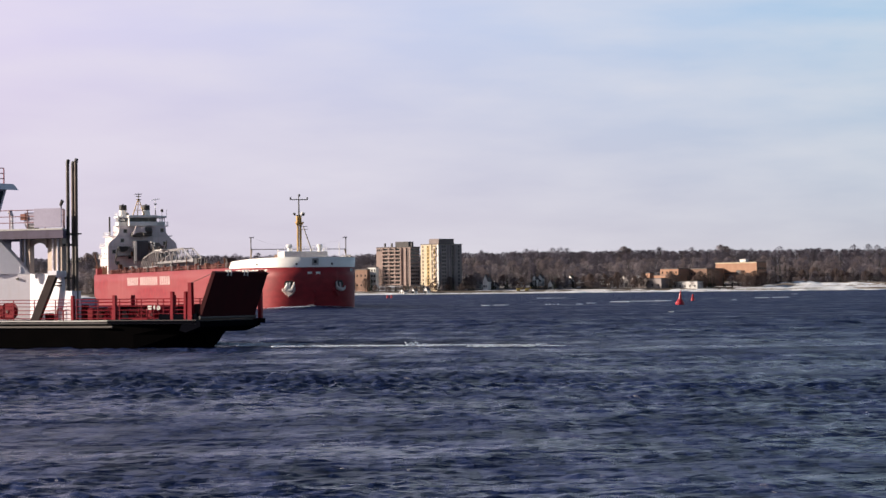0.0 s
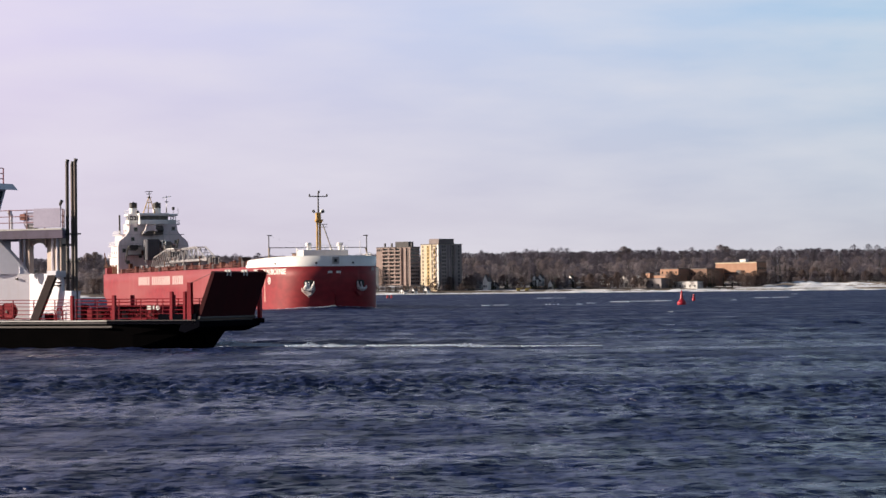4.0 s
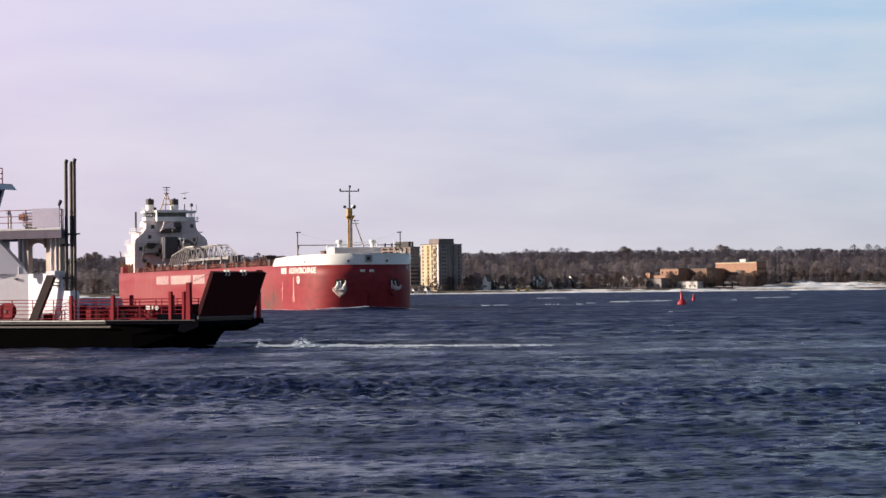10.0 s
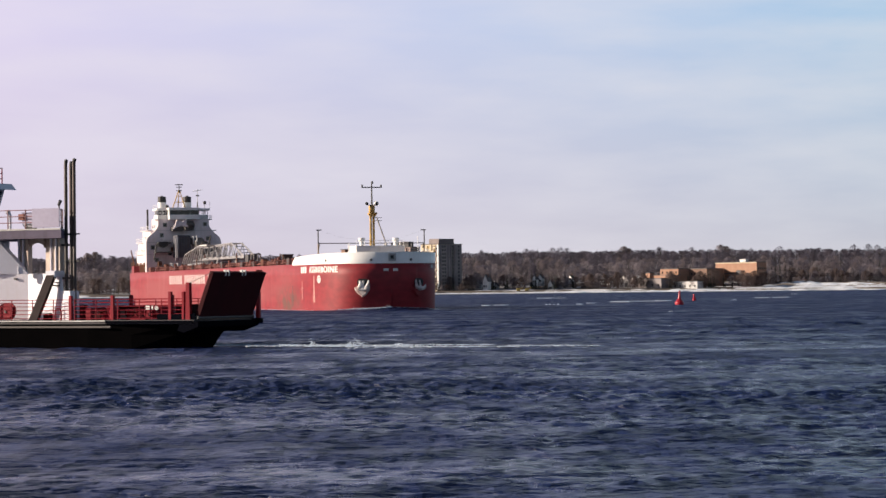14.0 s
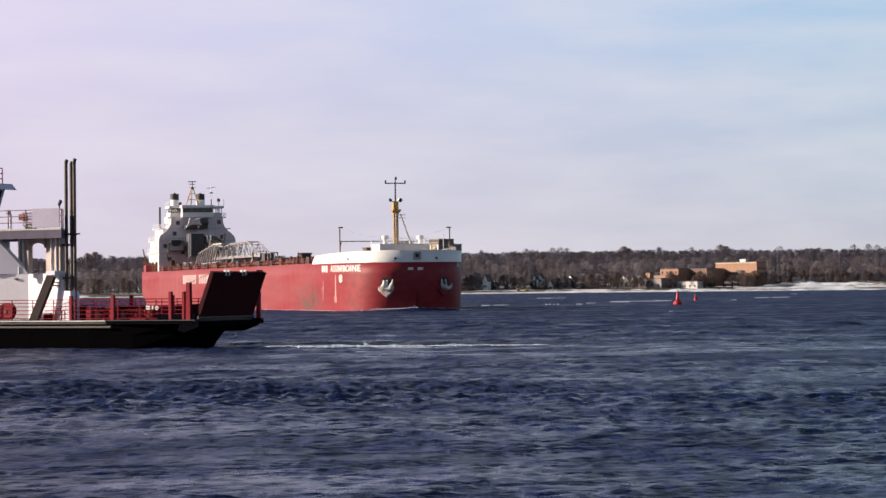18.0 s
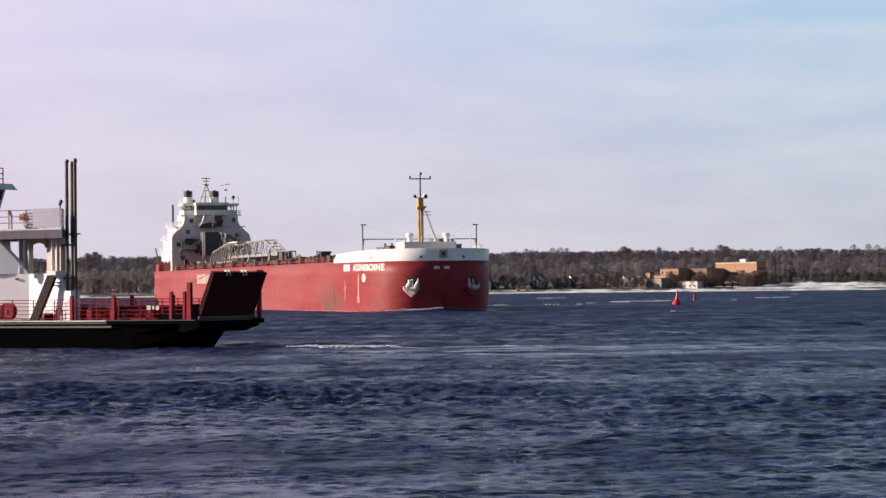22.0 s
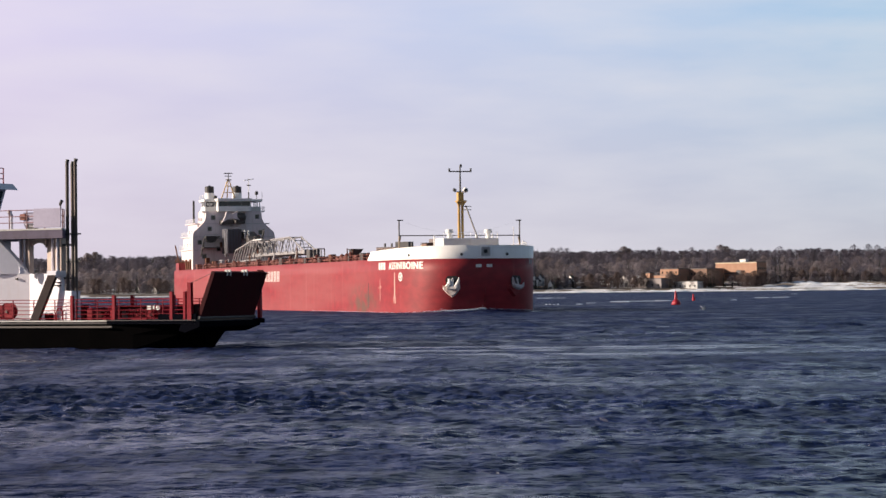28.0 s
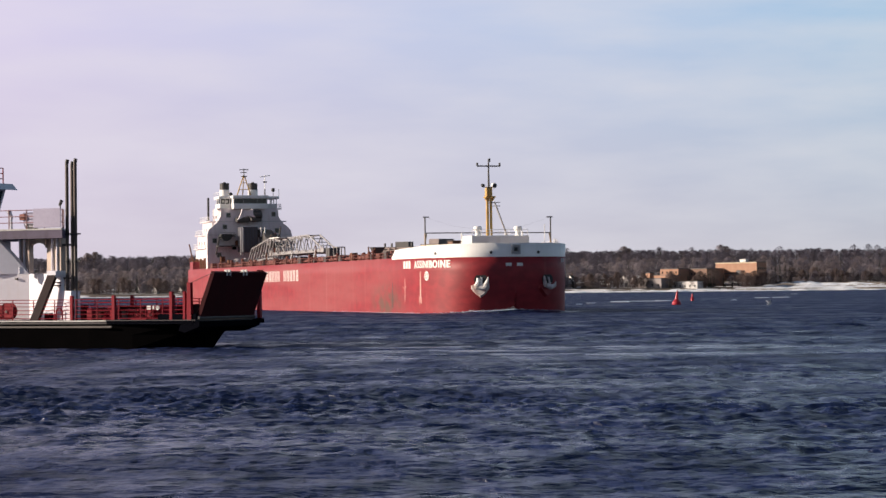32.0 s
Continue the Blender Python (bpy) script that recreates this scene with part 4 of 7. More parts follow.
for y, z in ((-5.6, 21.7), (-6.5, 18.9), (-9.0, 15.6), (-7.9, 12.2), (5.4, 21.9), (6.2, 18.0), (8.6, 15.4), (8.4, 12.0), (-4.3, 14.0)):
    w = boxes("house_window", GLASS_DARK, lower, (-190.02, -189.95, y, y + 0.9, z, z + 0.95))
    boxes("window_frame", CLAD_GREY, w, (-190.02, -189.97, y - 0.14, y + 1.04, z - 0.14, z + 1.09))
for z in (14.1, 17.4, 20.6):
    boxes("deck_seam", CLAD_GREY, lower, (-190.01, -189.96, -8.0 if z > 20 else -10.0, 7.8 if z > 20 else 9.8, z, z + 0.09))

bridge = boxes("bridge", SHIP_WHITE, ship, (-196.4, -191, -7.0, 7.0, 23.8, 24.9), bevel=0.05, label="white wheelhouse with dark windows")
bridge.location = (0, HY, 0)
boxes("bridge_front", SHIP_WHITE, bridge, (-191, -187.9, -4.3, 3.9, 23.6, 24.9), bevel=0.05)
boxes("bridge_glass", GLASS_DARK, bridge, (-196.2, -191.2, -6.8, 4.4, 24.9, 26.05))
boxes("bridge_glass", GLASS_DARK, bridge, (-191.2, -188.1, -4.1, 3.7, 24.9, 26.05))
boxes("bridge_roof", SHIP_WHITE, bridge, (-196.8, -190.4, -7.35, 7.35, 26.05, 26.7), bevel=0.12)
boxes("bridge_roof", SHIP_WHITE, bridge, (-191.5, -187.4, -4.6, 4.2, 26.04, 26.8), bevel=0.12)
boxes("bridge_wing", SHIP_WHITE, bridge, (-193.5, -190.2, -7.9, 7.9, 23.55, 23.8), bevel=0.05)
rails(bridge, [(-190.3, 5.0, 23.8), (-190.3, 7.8, 23.8), (-193.4, 7.8, 23.8)], (0.5, 1.0), 1.0, 1.2, SHIP_WHITE, 0.04)
for y in (-6.8, -5.7, -4.6, 4.5, 5.3, 6.1, 6.8):
    boxes("mullion", SHIP_WHITE, bridge, (-191.22, -191.12, y - 0.1, y + 0.1, 24.9, 26.05))
# white plates paint bright reflections in the two starboard panes
for y in (-6.2, -5.3):
    boxes("lit_pane", CLAD_WHITE, bridge, (-191.21, -191.14, y - 0.22, y + 0.22, 25.15, 25.75))
for x in (-196.2, -193.7):
    boxes("corner_post", SHIP_WHITE, bridge, (x, x + 0.2, 6.6, 6.8, 24.9, 26.05))
for i in (0, 2, 5, 7):
    y = -4.1 + i * 7.8 / 7
    boxes("mullion", CLAD_GREY, bridge, (-188.12, -188.02, y - 0.035, y + 0.035, 24.9, 26.05))
for x in (-195.6, -193.6):
    boxes("mullion", SHIP_WHITE, bridge, (x, x + 0.35, -6.9, -6.78, 24.9, 26.05))
boxes("bridge_side", SHIP_WHITE, bridge, (-191, -188.0, -4.32, -4.12, 24.9, 26.05))
boxes("funnel_deck", HOUSE_WHITE, bridge, (-202, -196.8, -5.2, 5.6, 23.8, 26.6), bevel=0.1)
for s in (-1, 1):
    fy = 3.5 * s - 1.2
    f = part_of("funnel", lambda bm: lathe(bm, ((1.08, 28.2), (1.08, 28.5), (1.14, 28.52), (1.14, 30.1), (1.0, 30.2), (1.0, 29.8)), -200, fy, 18), FUNNEL_GREY, ship, "dark grey round funnel")
    part_of("funnel_base", lambda bm: lathe(bm, ((1.16, 26.7), (1.16, 28.6)), -200, fy, 18), SHIP_WHITE, f, "white funnel base")
    bar("exhaust_pipe", (-200, fy, 29.8), (-200, fy, 30.45), 0.35, SOOT, f)
a_mast = bar("radar_mast", (-197.6, -1.7, 26.6), (-197.6, 0.15, 32.0), 0.16, MAST_YELLOW, ship, "brown A-frame radar mast", 0.12)
bar("mast_leg", (-197.6, 2.0, 26.7), (-197.6, 0.35, 32.0), 0.16, MAST_YELLOW, a_mast, r2=0.12)
bar("mast_leg", (-199.4, 0.2, 26.7), (-197.7, 0.25, 32.0), 0.14, MAST_YELLOW, a_mast, r2=0.1)
for z, w in ((28.6, 1.1), (30.2, 0.6)):
    bar("mast_tie", (-197.6, 0.2 - w, z), (-197.6, 0.3 + w, z), 0.09, MAST_YELLOW, a_mast)
boxes("mast_platform", STEEL_DARK, a_mast, (-198.1, -197.1, -0.45, 0.95, 31.7, 31.85))
bar("radar_scanner", (-197.6, -0.9, 33.4), (-197.6, 1.3, 33.4), 0.11, STEEL_DARK, a_mast)
bar("radar_scanner", (-197.3, -0.7, 32.7), (-197.3, 0.9, 32.7), 0.10, STEEL_DARK, a_mast)
a_mast.location = (0, -0.6, 0)
bar("mast_pole", (-197.6, 0.25, 31.4), (-197.6, 0.25, 33.6), 0.11, STEEL_DARK, a_mast)
m2 = bar("signal_mast", (-195, 4.2, 26.7), (-195, 4.2, 32.0), 0.09, SHIP_WHITE, ship, "thin white signal mast")
bar("scanner", (-195, 3.0, 31.5), (-195, 5.5, 31.9), 0.10, SHIP_WHITE, m2)
bar("yard", (-195, 3.8, 30.3), (-195, 4.7, 30.3), 0.16, STEEL_DARK, m2)
bar("mast_foot", (-195, 4.2, 26.7), (-195, 4.2, 28.6), 0.16, STEEL_DARK, m2)
bar("lamp_post", (-194, 6.0, 26.7), (-194, 6.0, 28.2), 0.07, STEEL_DARK, ship)
part_of("lamp_drum", lambda bm: lathe(bm, ((0.3, 27.9), (0.42, 28.1), (0.42, 28.6), (0.2, 28.8)), -194, 6.0, 10), SOOT, ship)
part_of("lamp_drum", lambda bm: lathe(bm, ((0.3, 26.9), (0.45, 27.0), (0.45, 27.5), (0.2, 27.7)), -193, -4.6, 10), SOOT, ship)
bar("whip_antenna", (-194, 7.4, 26.7), (-194, 7.4, 28.6), 0.05, STEEL_DARK, ship)
bar("vent_stack", (-198.5, -9.0, 19.4), (-198.5, -9.0, 26.6), 0.27, SOOT, ship, "black upright vent pipe")
rails(ship, [(-196.6, -7.9, 26.7), (-190.6, -7.9, 26.7)], (0.5, 0.95), 0.95, 1.9, SHIP_WHITE, 0.035)

# elevator casing and chutes before the house
tower = boxes("elevator_tower", TOWER_BLUE, ship, (-188.5, -183.0, -3.9, -0.2, 13.2, 19.2), bevel=0.1, label="dark ribbed elevator casing")
for i in range(6):
    boxes("rib", STEEL_DARK, tower, (-183.0, -182.85, -3.8 + i * 0.68, -3.6 + i * 0.68, 13.4, 19.0))
for y in (-4.3, -3.7):
    bar("pipe", (-182.7, y, 12.4), (-182.7, y, 18.8), 0.15, BOOM_PALE, tower)
chute = part_of("chute_head", lambda bm: prism(bm, [(-3.6, 20.8), (-2.9, 22.0), (-2.5, 23.4), (-1.2, 22.8), (0.2, 23.5), (0.1, 22.2), (0.7, 21.4), (-1.4, 21.9)], -184.2, -183.4, "x"), HOUSE_WHITE, ship, "angular white chute head")
boxes("chute_mouth", STEEL_DARK, chute, (-189.9, -187.6, -3.0, 0.2, 20.4, 21.6), bevel=0.2)
chute.location = (0, -1.3, 0)
boxes("machinery_house", STEEL_DARK, ship, (-189.9, -186.8, -1.0, 1.6, 20.6, 23.2), bevel=0.2)
bar("drum", (-186.6, -1.4, 22.0), (-186.6, 1.6, 22.0), 0.55, STEEL_DARK, ship, "dark cable drum", n=12)
part_of("sloped_conveyor", lambda bm: prism(bm, [(-189.9, 18.6), (-186.0, 18.6), (-172.0, 15.2), (-172.0, 14.0), (-187.0, 17.0), (-189.9, 17.0)], 0.6, 3.6, "y"), STEEL_DARK, ship, "dark sloping conveyor casing")
for i in range(5):
    bar("conveyor_strut", (-186 + i * 3.2, 2.0, DECK), (-186 + i * 3.2, 2.0, 16.8 - i * 0.62), 0.15, BOOM_GREY, ship)
boxes("light_panel", CLAD_WHITE, ship, (-182.5, -182.2, 0.3, 0.6, 16.8, 19.0), (-181.6, -181.3, 1.1, 1.4, 17.0, 19.0))
for i in range(12):
    px_, py_ = -184.5 + rnd.uniform(0, 9), rnd.uniform(0.4, 4.6)
    z0 = rnd.uniform(12.0, 15.5)
    bar("service_pipe", (px_, py_, z0), (px_ + rnd.uniform(-1.5, 2.5), py_ + rnd.uniform(-1.2, 1.2), z0 + rnd.uniform(1.5, 4.0)), rnd.uniform(0.10, 0.22), rnd.choice((RUST, BOOM_GREY, STEEL_DARK, DECK_RED)), ship, n=6)
for i in range(7):
    px_, py_, z0 = -186 + rnd.uniform(0, 9), rnd.uniform(0.6, 5.0), rnd.uniform(12.5, 16.8)
    boxes("service_box", rnd.choice((RUST, BOOM_GREY, STEEL_DARK, HOUSE_WHITE)), ship, (px_, px_ + rnd.uniform(0.6, 1.4), py_, py_ + rnd.uniform(0.5, 1.3), z0, z0 + rnd.uniform(0.4, 1.3)), bevel=0.04)
for y0, y1, z in ((-8.4, -4.6, 17.0), (1.0, 6.4, 14.6)):
    grating = boxes("service_platform", STEEL_DARK, ship, (-190.0, -187.4, y0, y1, z, z + 0.12))
    for zz in (0.5, 1.0):
        bar("platform_rail", (-187.45, y0, z + zz), (-187.45, y1, z + zz), 0.04, BOOM_GREY, grating, n=5)
boat = part_of("rescue_boat", lambda bm: flared(bm, -189.2, -186.8, ((0.5, 15.0), (1.5, 15.4), (1.9, 16.1), (1.7, 16.6))), SOOT, ship, "dark covered rescue boat")
boat.location = (0, -6.9, 1.0)
boat.scale = (1, 0.72, 1)
bar("davit", (-188.5, -9.2, 12.6), (-187.6, -8.6, 16.8), 0.18, STEEL_DARK, ship)
bar("davit", (-187.6, -8.6, 16.8), (-187.6, -4.6, 17.4), 0.15, STEEL_DARK, ship)
boxes("boat_platform", STEEL_DARK, ship, (-189.9, -186.0, -9.0, -4.0, 14.6, 14.85))
for y, z in ((-4.3, 14.8), (-8.0, 11.0)):
    boxes("equipment_box", RUST, ship, (-189.8, -188.4, y, y + 1.0, z, z + 1.3), bevel=0.05)
for i in range(10):
    y = -10.5 + i * 2.1 + rnd.uniform(-0.4, 0.4)
    boxes("deck_gear", rnd.choice((DECK_RED, RUST, STEEL_DARK, BOOM_GREY)), ship, (-188.5, -187.0 + rnd.uniform(-0.5, 0.8), y, y + rnd.uniform(0.7, 1.5), DECK, DECK + rnd.uniform(0.8, 2.2)), bevel=0.05)
bar("stern_crane", (-208, -11.0, POOP), (-210.4, -11.5, 15.6), 0.18, RUST, ship, "brown stern crane arm")
bar("ensign_staff", (-211.6, -9.5, POOP), (-212.6, -9.5, 14.8), 0.08, SHIP_WHITE, ship)
rails(ship, [(STERN + 0.3, -11.2, POOP), (-199.8, -12.4, POOP)], (0.5, 1.0), 1.0, 1.6, RUST, 0.045)
for i in range(6):
    bar("mooring_bitt", (-205 + i * 2.6, -11.2, DECK), (-205 + i * 2.6, -11.2, POOP + 0.35 + (i % 2) * 0.4), 0.28, RUST, ship)


def fleck(bm, p, s, long):
    """A small eight-sided lump of foam."""
    x, y, z = p
    vs = [bm.verts.new(v) for v in ((x + s * long, y, z), (x, y + s * 1.3, z), (x - s * long, y, z), (x, y - s * 1.3, z), (x, y, z + s), (x, y, z - s))]
    for k in range(4):
        bm.faces.new((vs[k], vs[(k + 1) % 4], vs[4])), bm.faces.new((vs[(k + 1) % 4], vs[k], vs[5]))


def bow_foam(bm):
    """Broken foam at the stem and shoulders, and thin flecks down the side."""
    r = random.Random(4)
    for i in range(900):
        port = r.choice((1, 1, -1))
        a = BOW_LEN - 0.1 - abs(r.gauss(0, 4.5 if port == 1 else 3.5))
        c, ang = wrap_point(a, 0, 0.05)
        out = abs(r.gauss(0, 0.35))
        p = (c.x + out * math.cos(ang), (c.y + out * math.sin(ang)) * port, 0.03 + abs(r.gauss(0, 0.08)))
        fleck(bm, p, r.uniform(0.02, 0.05), r.uniform(1.5, 4.5))
    for i in range(260):
        x = r.uniform(-60, 2)
        fleck(bm, (x, -HALF - abs(r.gauss(0, 0.3)), 0.04 + abs(r.gauss(0, 0.04))), r.uniform(0.015, 0.045), r.uniform(4, 12))


def pile_height(back):
    """Height of the water heaped against the bow, back metres along the plating from the stem."""
    return 0.50 * math.exp(-(back / 10.5) ** 2) + 0.03


def heaped_water(bm):
    """The smooth heap of water that the blunt bow pushes ahead."""
    rows = []
    for k in range(61):
        side, back = (1, 18.0 - k * 0.6) if k <= 30 else (-1, (k - 30) * 0.6)
        c, ang = wrap_point(BOW_LEN - back, 0, -0.5)
        d = Vector((math.cos(ang), math.sin(ang)))
        h = pile_height(back)
        line = []
        for out, z in ((0.0, h + 0.05), (0.55, h), (1.0, h * 0.75), (1.9, h * 0.3), (3.2, -0.15)):
            line.append(bm.verts.new((c.x + d.x * out, (c.y + d.y * out) * side, z + 0.05 * math.sin(k * 1.7 + out * 3))))
        rows.append(line)
    for a, b in zip(rows, rows[1:]):
        for k in range(4):
            bm.faces.new((a[k], b[k], b[k + 1], a[k + 1]))


def stem_foam(bm):
    """Foam along the upper lip of the heaped water, with a few tumbling crests."""
    r = random.Random(9)
    for i in range(900):
        back = abs(r.gauss(0, 6.5))
        c, ang = wrap_point(BOW_LEN - back, 0, 0.05)
        side = 1 if r.random() < 0.85 else -1
        lift = max(0.0, math.sin(back * 1.9) + math.sin(back * 0.83 + 1)) * 0.05
        out = abs(r.gauss(0, 0.14 + 0.03 * back))
        z = pile_height(back) + abs(r.gauss(0, 0.05 + lift)) - 0.22 * out
        fleck(bm, (c.x + out * math.cos(ang), (c.y + out * math.sin(ang)) * side, max(0.03, z)), r.uniform(0.02, 0.06), r.uniform(0.9, 2.4))


part_of("heaped_water", heaped_water, WATER, ship, "dark water heaped before the blunt bow", smooth=True)
tagged(part_of("stem_foam", stem_foam, FOAM, ship, "broken white foam heaped at the stem", smooth=True), kind="stuff")
part_of("bow_wave", bow_foam, FOAM, ship, "low white foam at the bow's waterline", smooth=True)


def ship_pose(t):
    q = t / 32
    k = 1.04
    x = k * (-31.144 + 40.636 * q - 0.628 * q * q - 1.416 * q ** 3)
    y = k * (550.632 - 141.18 * q - 0.23 * q * q - 0.43 * q ** 3)
    turn = math.degrees(0.2995 - 0.0155 * q * q)
    return pose(x, y, 0, 0, 0, turn - 90)


# ---- ferry ----
FERRY_AT, FERRY_TURN = (-17.3, 177.0, 0.0), -27.0
ferry = thing("ferry", "black-hulled car ferry with red rails and a raised red bow ramp", "ferry")
FB, FD = 7.9, 2.05


def ferry_hull(bm):
    """Straight sides that close to a raked stem under the overhanging deck."""
    levels = ((-0.8, -1.9, 0.0), (0.0, -1.45, 0.0), (1.0, -0.95, 0.05), (1.75, -0.3, 0.08))
    rings = []
    for z, tip, out in levels:
        rings.append([bm.verts.new(v) for v in ((-60, -out, z), (-9, -out, z), (-5.5, 0.3 - out, z), (tip - 1.3, 1.5 - z * 0.5, z), (tip, FB / 2 - 0.6 - z * 0.5, z), (tip, FB / 2 + 0.6 + z * 0.5, z),
                                                (tip - 1.3, FB - 1.5 + z * 0.5, z), (-5.5, FB - 0.3 + out, z), (-9, FB + out, z), (-60, FB + out, z))])
    for a, b in zip(rings, rings[1:]):
        for k in range(10):
            bm.faces.new((a[k], a[(k + 1) % 10], b[(k + 1) % 10], b[k]))
    bm.faces.new(rings[0][::-1]), bm.faces.new(rings[-1])


part_of("hull", ferry_hull, HULL_BLACK, ferry, "black steel hull")
boxes("car_deck", FERRY_DECK, ferry, (-60, 0.0, -0.1, FB + 0.1, 1.76, FD), bevel=0.03)
part_of("bow_fender", lambda bm: prism(bm, [(-0.05, 1.95), (0.35, 1.9), (0.3, 1.55), (-0.9, 1.15), (-1.4, 1.3), (-1.2, 1.74), (-0.05, 1.74)], -0.12, FB + 0.12, "y"), APRON, ferry, "dark blue-grey bow apron")
boxes("fender_strake", RUBBER, ferry, (-60, -6.9, -0.24, -0.1, 1.48, 1.64), bevel=0.05, label="worn pale rubbing strake")
boxes("deck_edge", CLAD_WHITE, ferry, (-60, -7.4, -0.2, -0.1, 1.965, 2.02), label="scuffed bare deck edge")
boxes("deck_edge", APRON, ferry, (-7.4, -0.1, -0.17, -0.1, 1.80, 2.0))
# side rails, near and far
for y in (0.12, FB - 0.12):
    rails(ferry, [(-60, y, FD), (-1.0, y, FD)], (0.12, 0.42, 0.70, 0.98, 1.24, 1.46), 1.46, 1.85, FERRY_RED, 0.03, 0.045)
    for x, w, h in ((-10.55, 0.13, 1.75), (-6.95, 0.14, 1.75), (-2.1, 0.13, 1.98), (-1.0, 0.11, 1.98)):
        boxes("rail_stanchion", FERRY_RED, ferry, (x - w, x + w, y - 0.12, y + 0.12, FD, FD + h), bevel=0.03)
    part_of("ramp_post", lambda bm: prism(bm, [(-0.76, FD), (-0.40, FD), (-0.44, 4.65), (-0.72, 4.65)], y - 0.16, y + 0.16, "y"), FERRY_RED, ferry, "tapered red ramp post")
    boxes("bow_coaming", APRON if y < 1 else FERRY_RED, ferry, (-3.2, 0.0, y - 0.1, y + 0.1, FD, FD + 0.42), bevel=0.03)
boxes("guide_post", FERRY_RED, ferry, (0.22, 0.52, FB - 0.15, FB + 0.15, FD, FD + 1.95), bevel=0.04)
boxes("guide_foot", APRON, ferry, (-0.3, 0.62, FB - 0.3, FB + 0.3, 1.7, FD), bevel=0.04)

# deck gear behind the rail
for x, r in ((-16.6, 0.62), (-17.6, 0.55), (-4.1, 0.34)):
    reel = part_of("hose_reel", lambda bm: lathe(bm, ((r, -0.25), (r, -0.18), (r * 0.55, -0.16), (r * 0.55, 0.16), (r, 0.18), (r, 0.25)), n=16), FERRY_RED, ferry, "red hose reel")
    reel.matrix_basis = pose(x, 0.75, FD + r + 0.05, 90)
    bar("hub", (0, 0, -0.32), (0, 0, 0.32), 0.12, STEEL_DARK, reel)
for x, w, h, m in ((-9.3, 0.5, 0.85, FERRY_RED), (-8.5, 0.6, 0.6, RAMP_RED), (-6.3, 0.5, 0.7, STEEL_DARK), (-13.0, 0.5, 0.5, RAMP_RED), (-9.9, 0.4, 1.1, RAMP_RED), (-7.3, 0.5, 0.95, FERRY_RED)):
    boxes("deck_locker", m, ferry, (x - w / 2, x + w / 2, 0.45, 1.0, FD, FD + h), bevel=0.05)

# long red chests against the far bulwark
for x0, x1, h, m in ((-13.6, -11.2, 0.85, FERRY_RED), (-10.9, -8.6, 1.0, RAMP_RED), (-8.3, -6.2, 0.9, FERRY_RED), (-5.9, -4.4, 1.05, RAMP_RED), (-4.1, -2.4, 0.7, FERRY_RED)):
    boxes("deck_chest", m, ferry, (x0, x1, FB - 1.3, FB - 0.5, FD, FD + h), bevel=0.05, label="red steel deck chest")


def hand_wheel(bm, r):
    """A rim of twelve short tubes on four spokes."""
    pts = [Vector((r * math.cos(k * math.tau / 12), 0, r * math.sin(k * math.tau / 12))) for k in range(12)]
    for k in range(12):
        tube(bm, pts[k], pts[(k + 1) % 12], 0.035, n=5)
    for k in (0, 3):
        tube(bm, pts[k], pts[k + 6], 0.03, n=5)


for x, r in ((-8.0, 0.30), (-5.7, 0.42), (-4.9, 0.36)):
    winch = part_of("winch", lambda bm: (box(bm, -0.45, 0.45, 0.0, 0.7, 0, 0.25, 0.03), box(bm, -0.4, -0.3, 0.05, 0.65, 0.25, 0.8, 0.02), box(bm, 0.3, 0.4, 0.05, 0.65, 0.25, 0.8, 0.02), tube(bm, (-0.3, 0.35, 0.55), (0.3, 0.35, 0.55), 0.2, n=10)),
                    FERRY_RED, ferry, "small red deck winch")
    winch.matrix_basis = pose(x, 0.5, FD)
    wheel_part = part_of("hand_wheel", lambda bm: hand_wheel(bm, r), RAMP_RED, winch, "dark red hand wheel")
    wheel_part.matrix_basis = pose(0, -0.08, 0.6)


def hoop(bm, x, y, r, z0, tube_r=0.05, n=12):
    pts = [Vector((x - r, y, z0))] + [Vector((x + r * math.cos(math.pi - k * math.pi / n), y, z0 + 0.6 + r * math.sin(k * math.pi / n))) for k in range(n + 1)] + [Vector((x + r, y, z0))]
    for a, b in zip(pts, pts[1:]):
        tube(bm, a, b, tube_r, n=6)


for x in (-11.9, -3.6, -7.6):
    part_of("hoop_rail", lambda bm: hoop(bm, x, 0.45, 0.26, FD), FERRY_RED, ferry)

# a white notice frame and a lifebuoy hung on the rail
notice = boxes("notice_frame", CLAD_WHITE, ferry, (-4.1, -3.78, 0.02, 0.06, FD + 0.73, FD + 1.0), (-3.62, -3.5, 0.02, 0.06, FD + 0.75, FD + 1.0), label="white notice boards on the rail")
boxes("notice_bar", FERRY_RED, notice, (-4.12, -3.76, 0.0, 0.02, FD + 0.84, FD + 0.89))
ring = part_of("lifebuoy", lambda bm: hand_wheel(bm, 0.13), CLAD_WHITE, ferry, "small white lifebuoy on the rail")
ring.matrix_basis = pose(-3.2, 0.03, FD + 0.84)

# engine casing: lower wall, stepped box, arched upper wall
WY0, WY1 = 1.3, 2.5
casing = part_of("casing", lambda bm: prism(bm, [(-18.9, WY1 - 0.8), (-15.98, WY1 - 0.05), (-15.98, WY1 + 0.4), (-18.9, WY1 + 0.4)], FD, 5.45), FERRY_WHITE, ferry, "white steel casing wall")
part_of("upper_casing", lambda bm: prism(bm, [(-18.9, WY1 - 1.1), (-17.4, WY1 - 0.55), (-17.4, WY1 + 0.4), (-18.9, WY1 + 0.4)], 5.45, 6.6), FERRY_WHITE, casing)
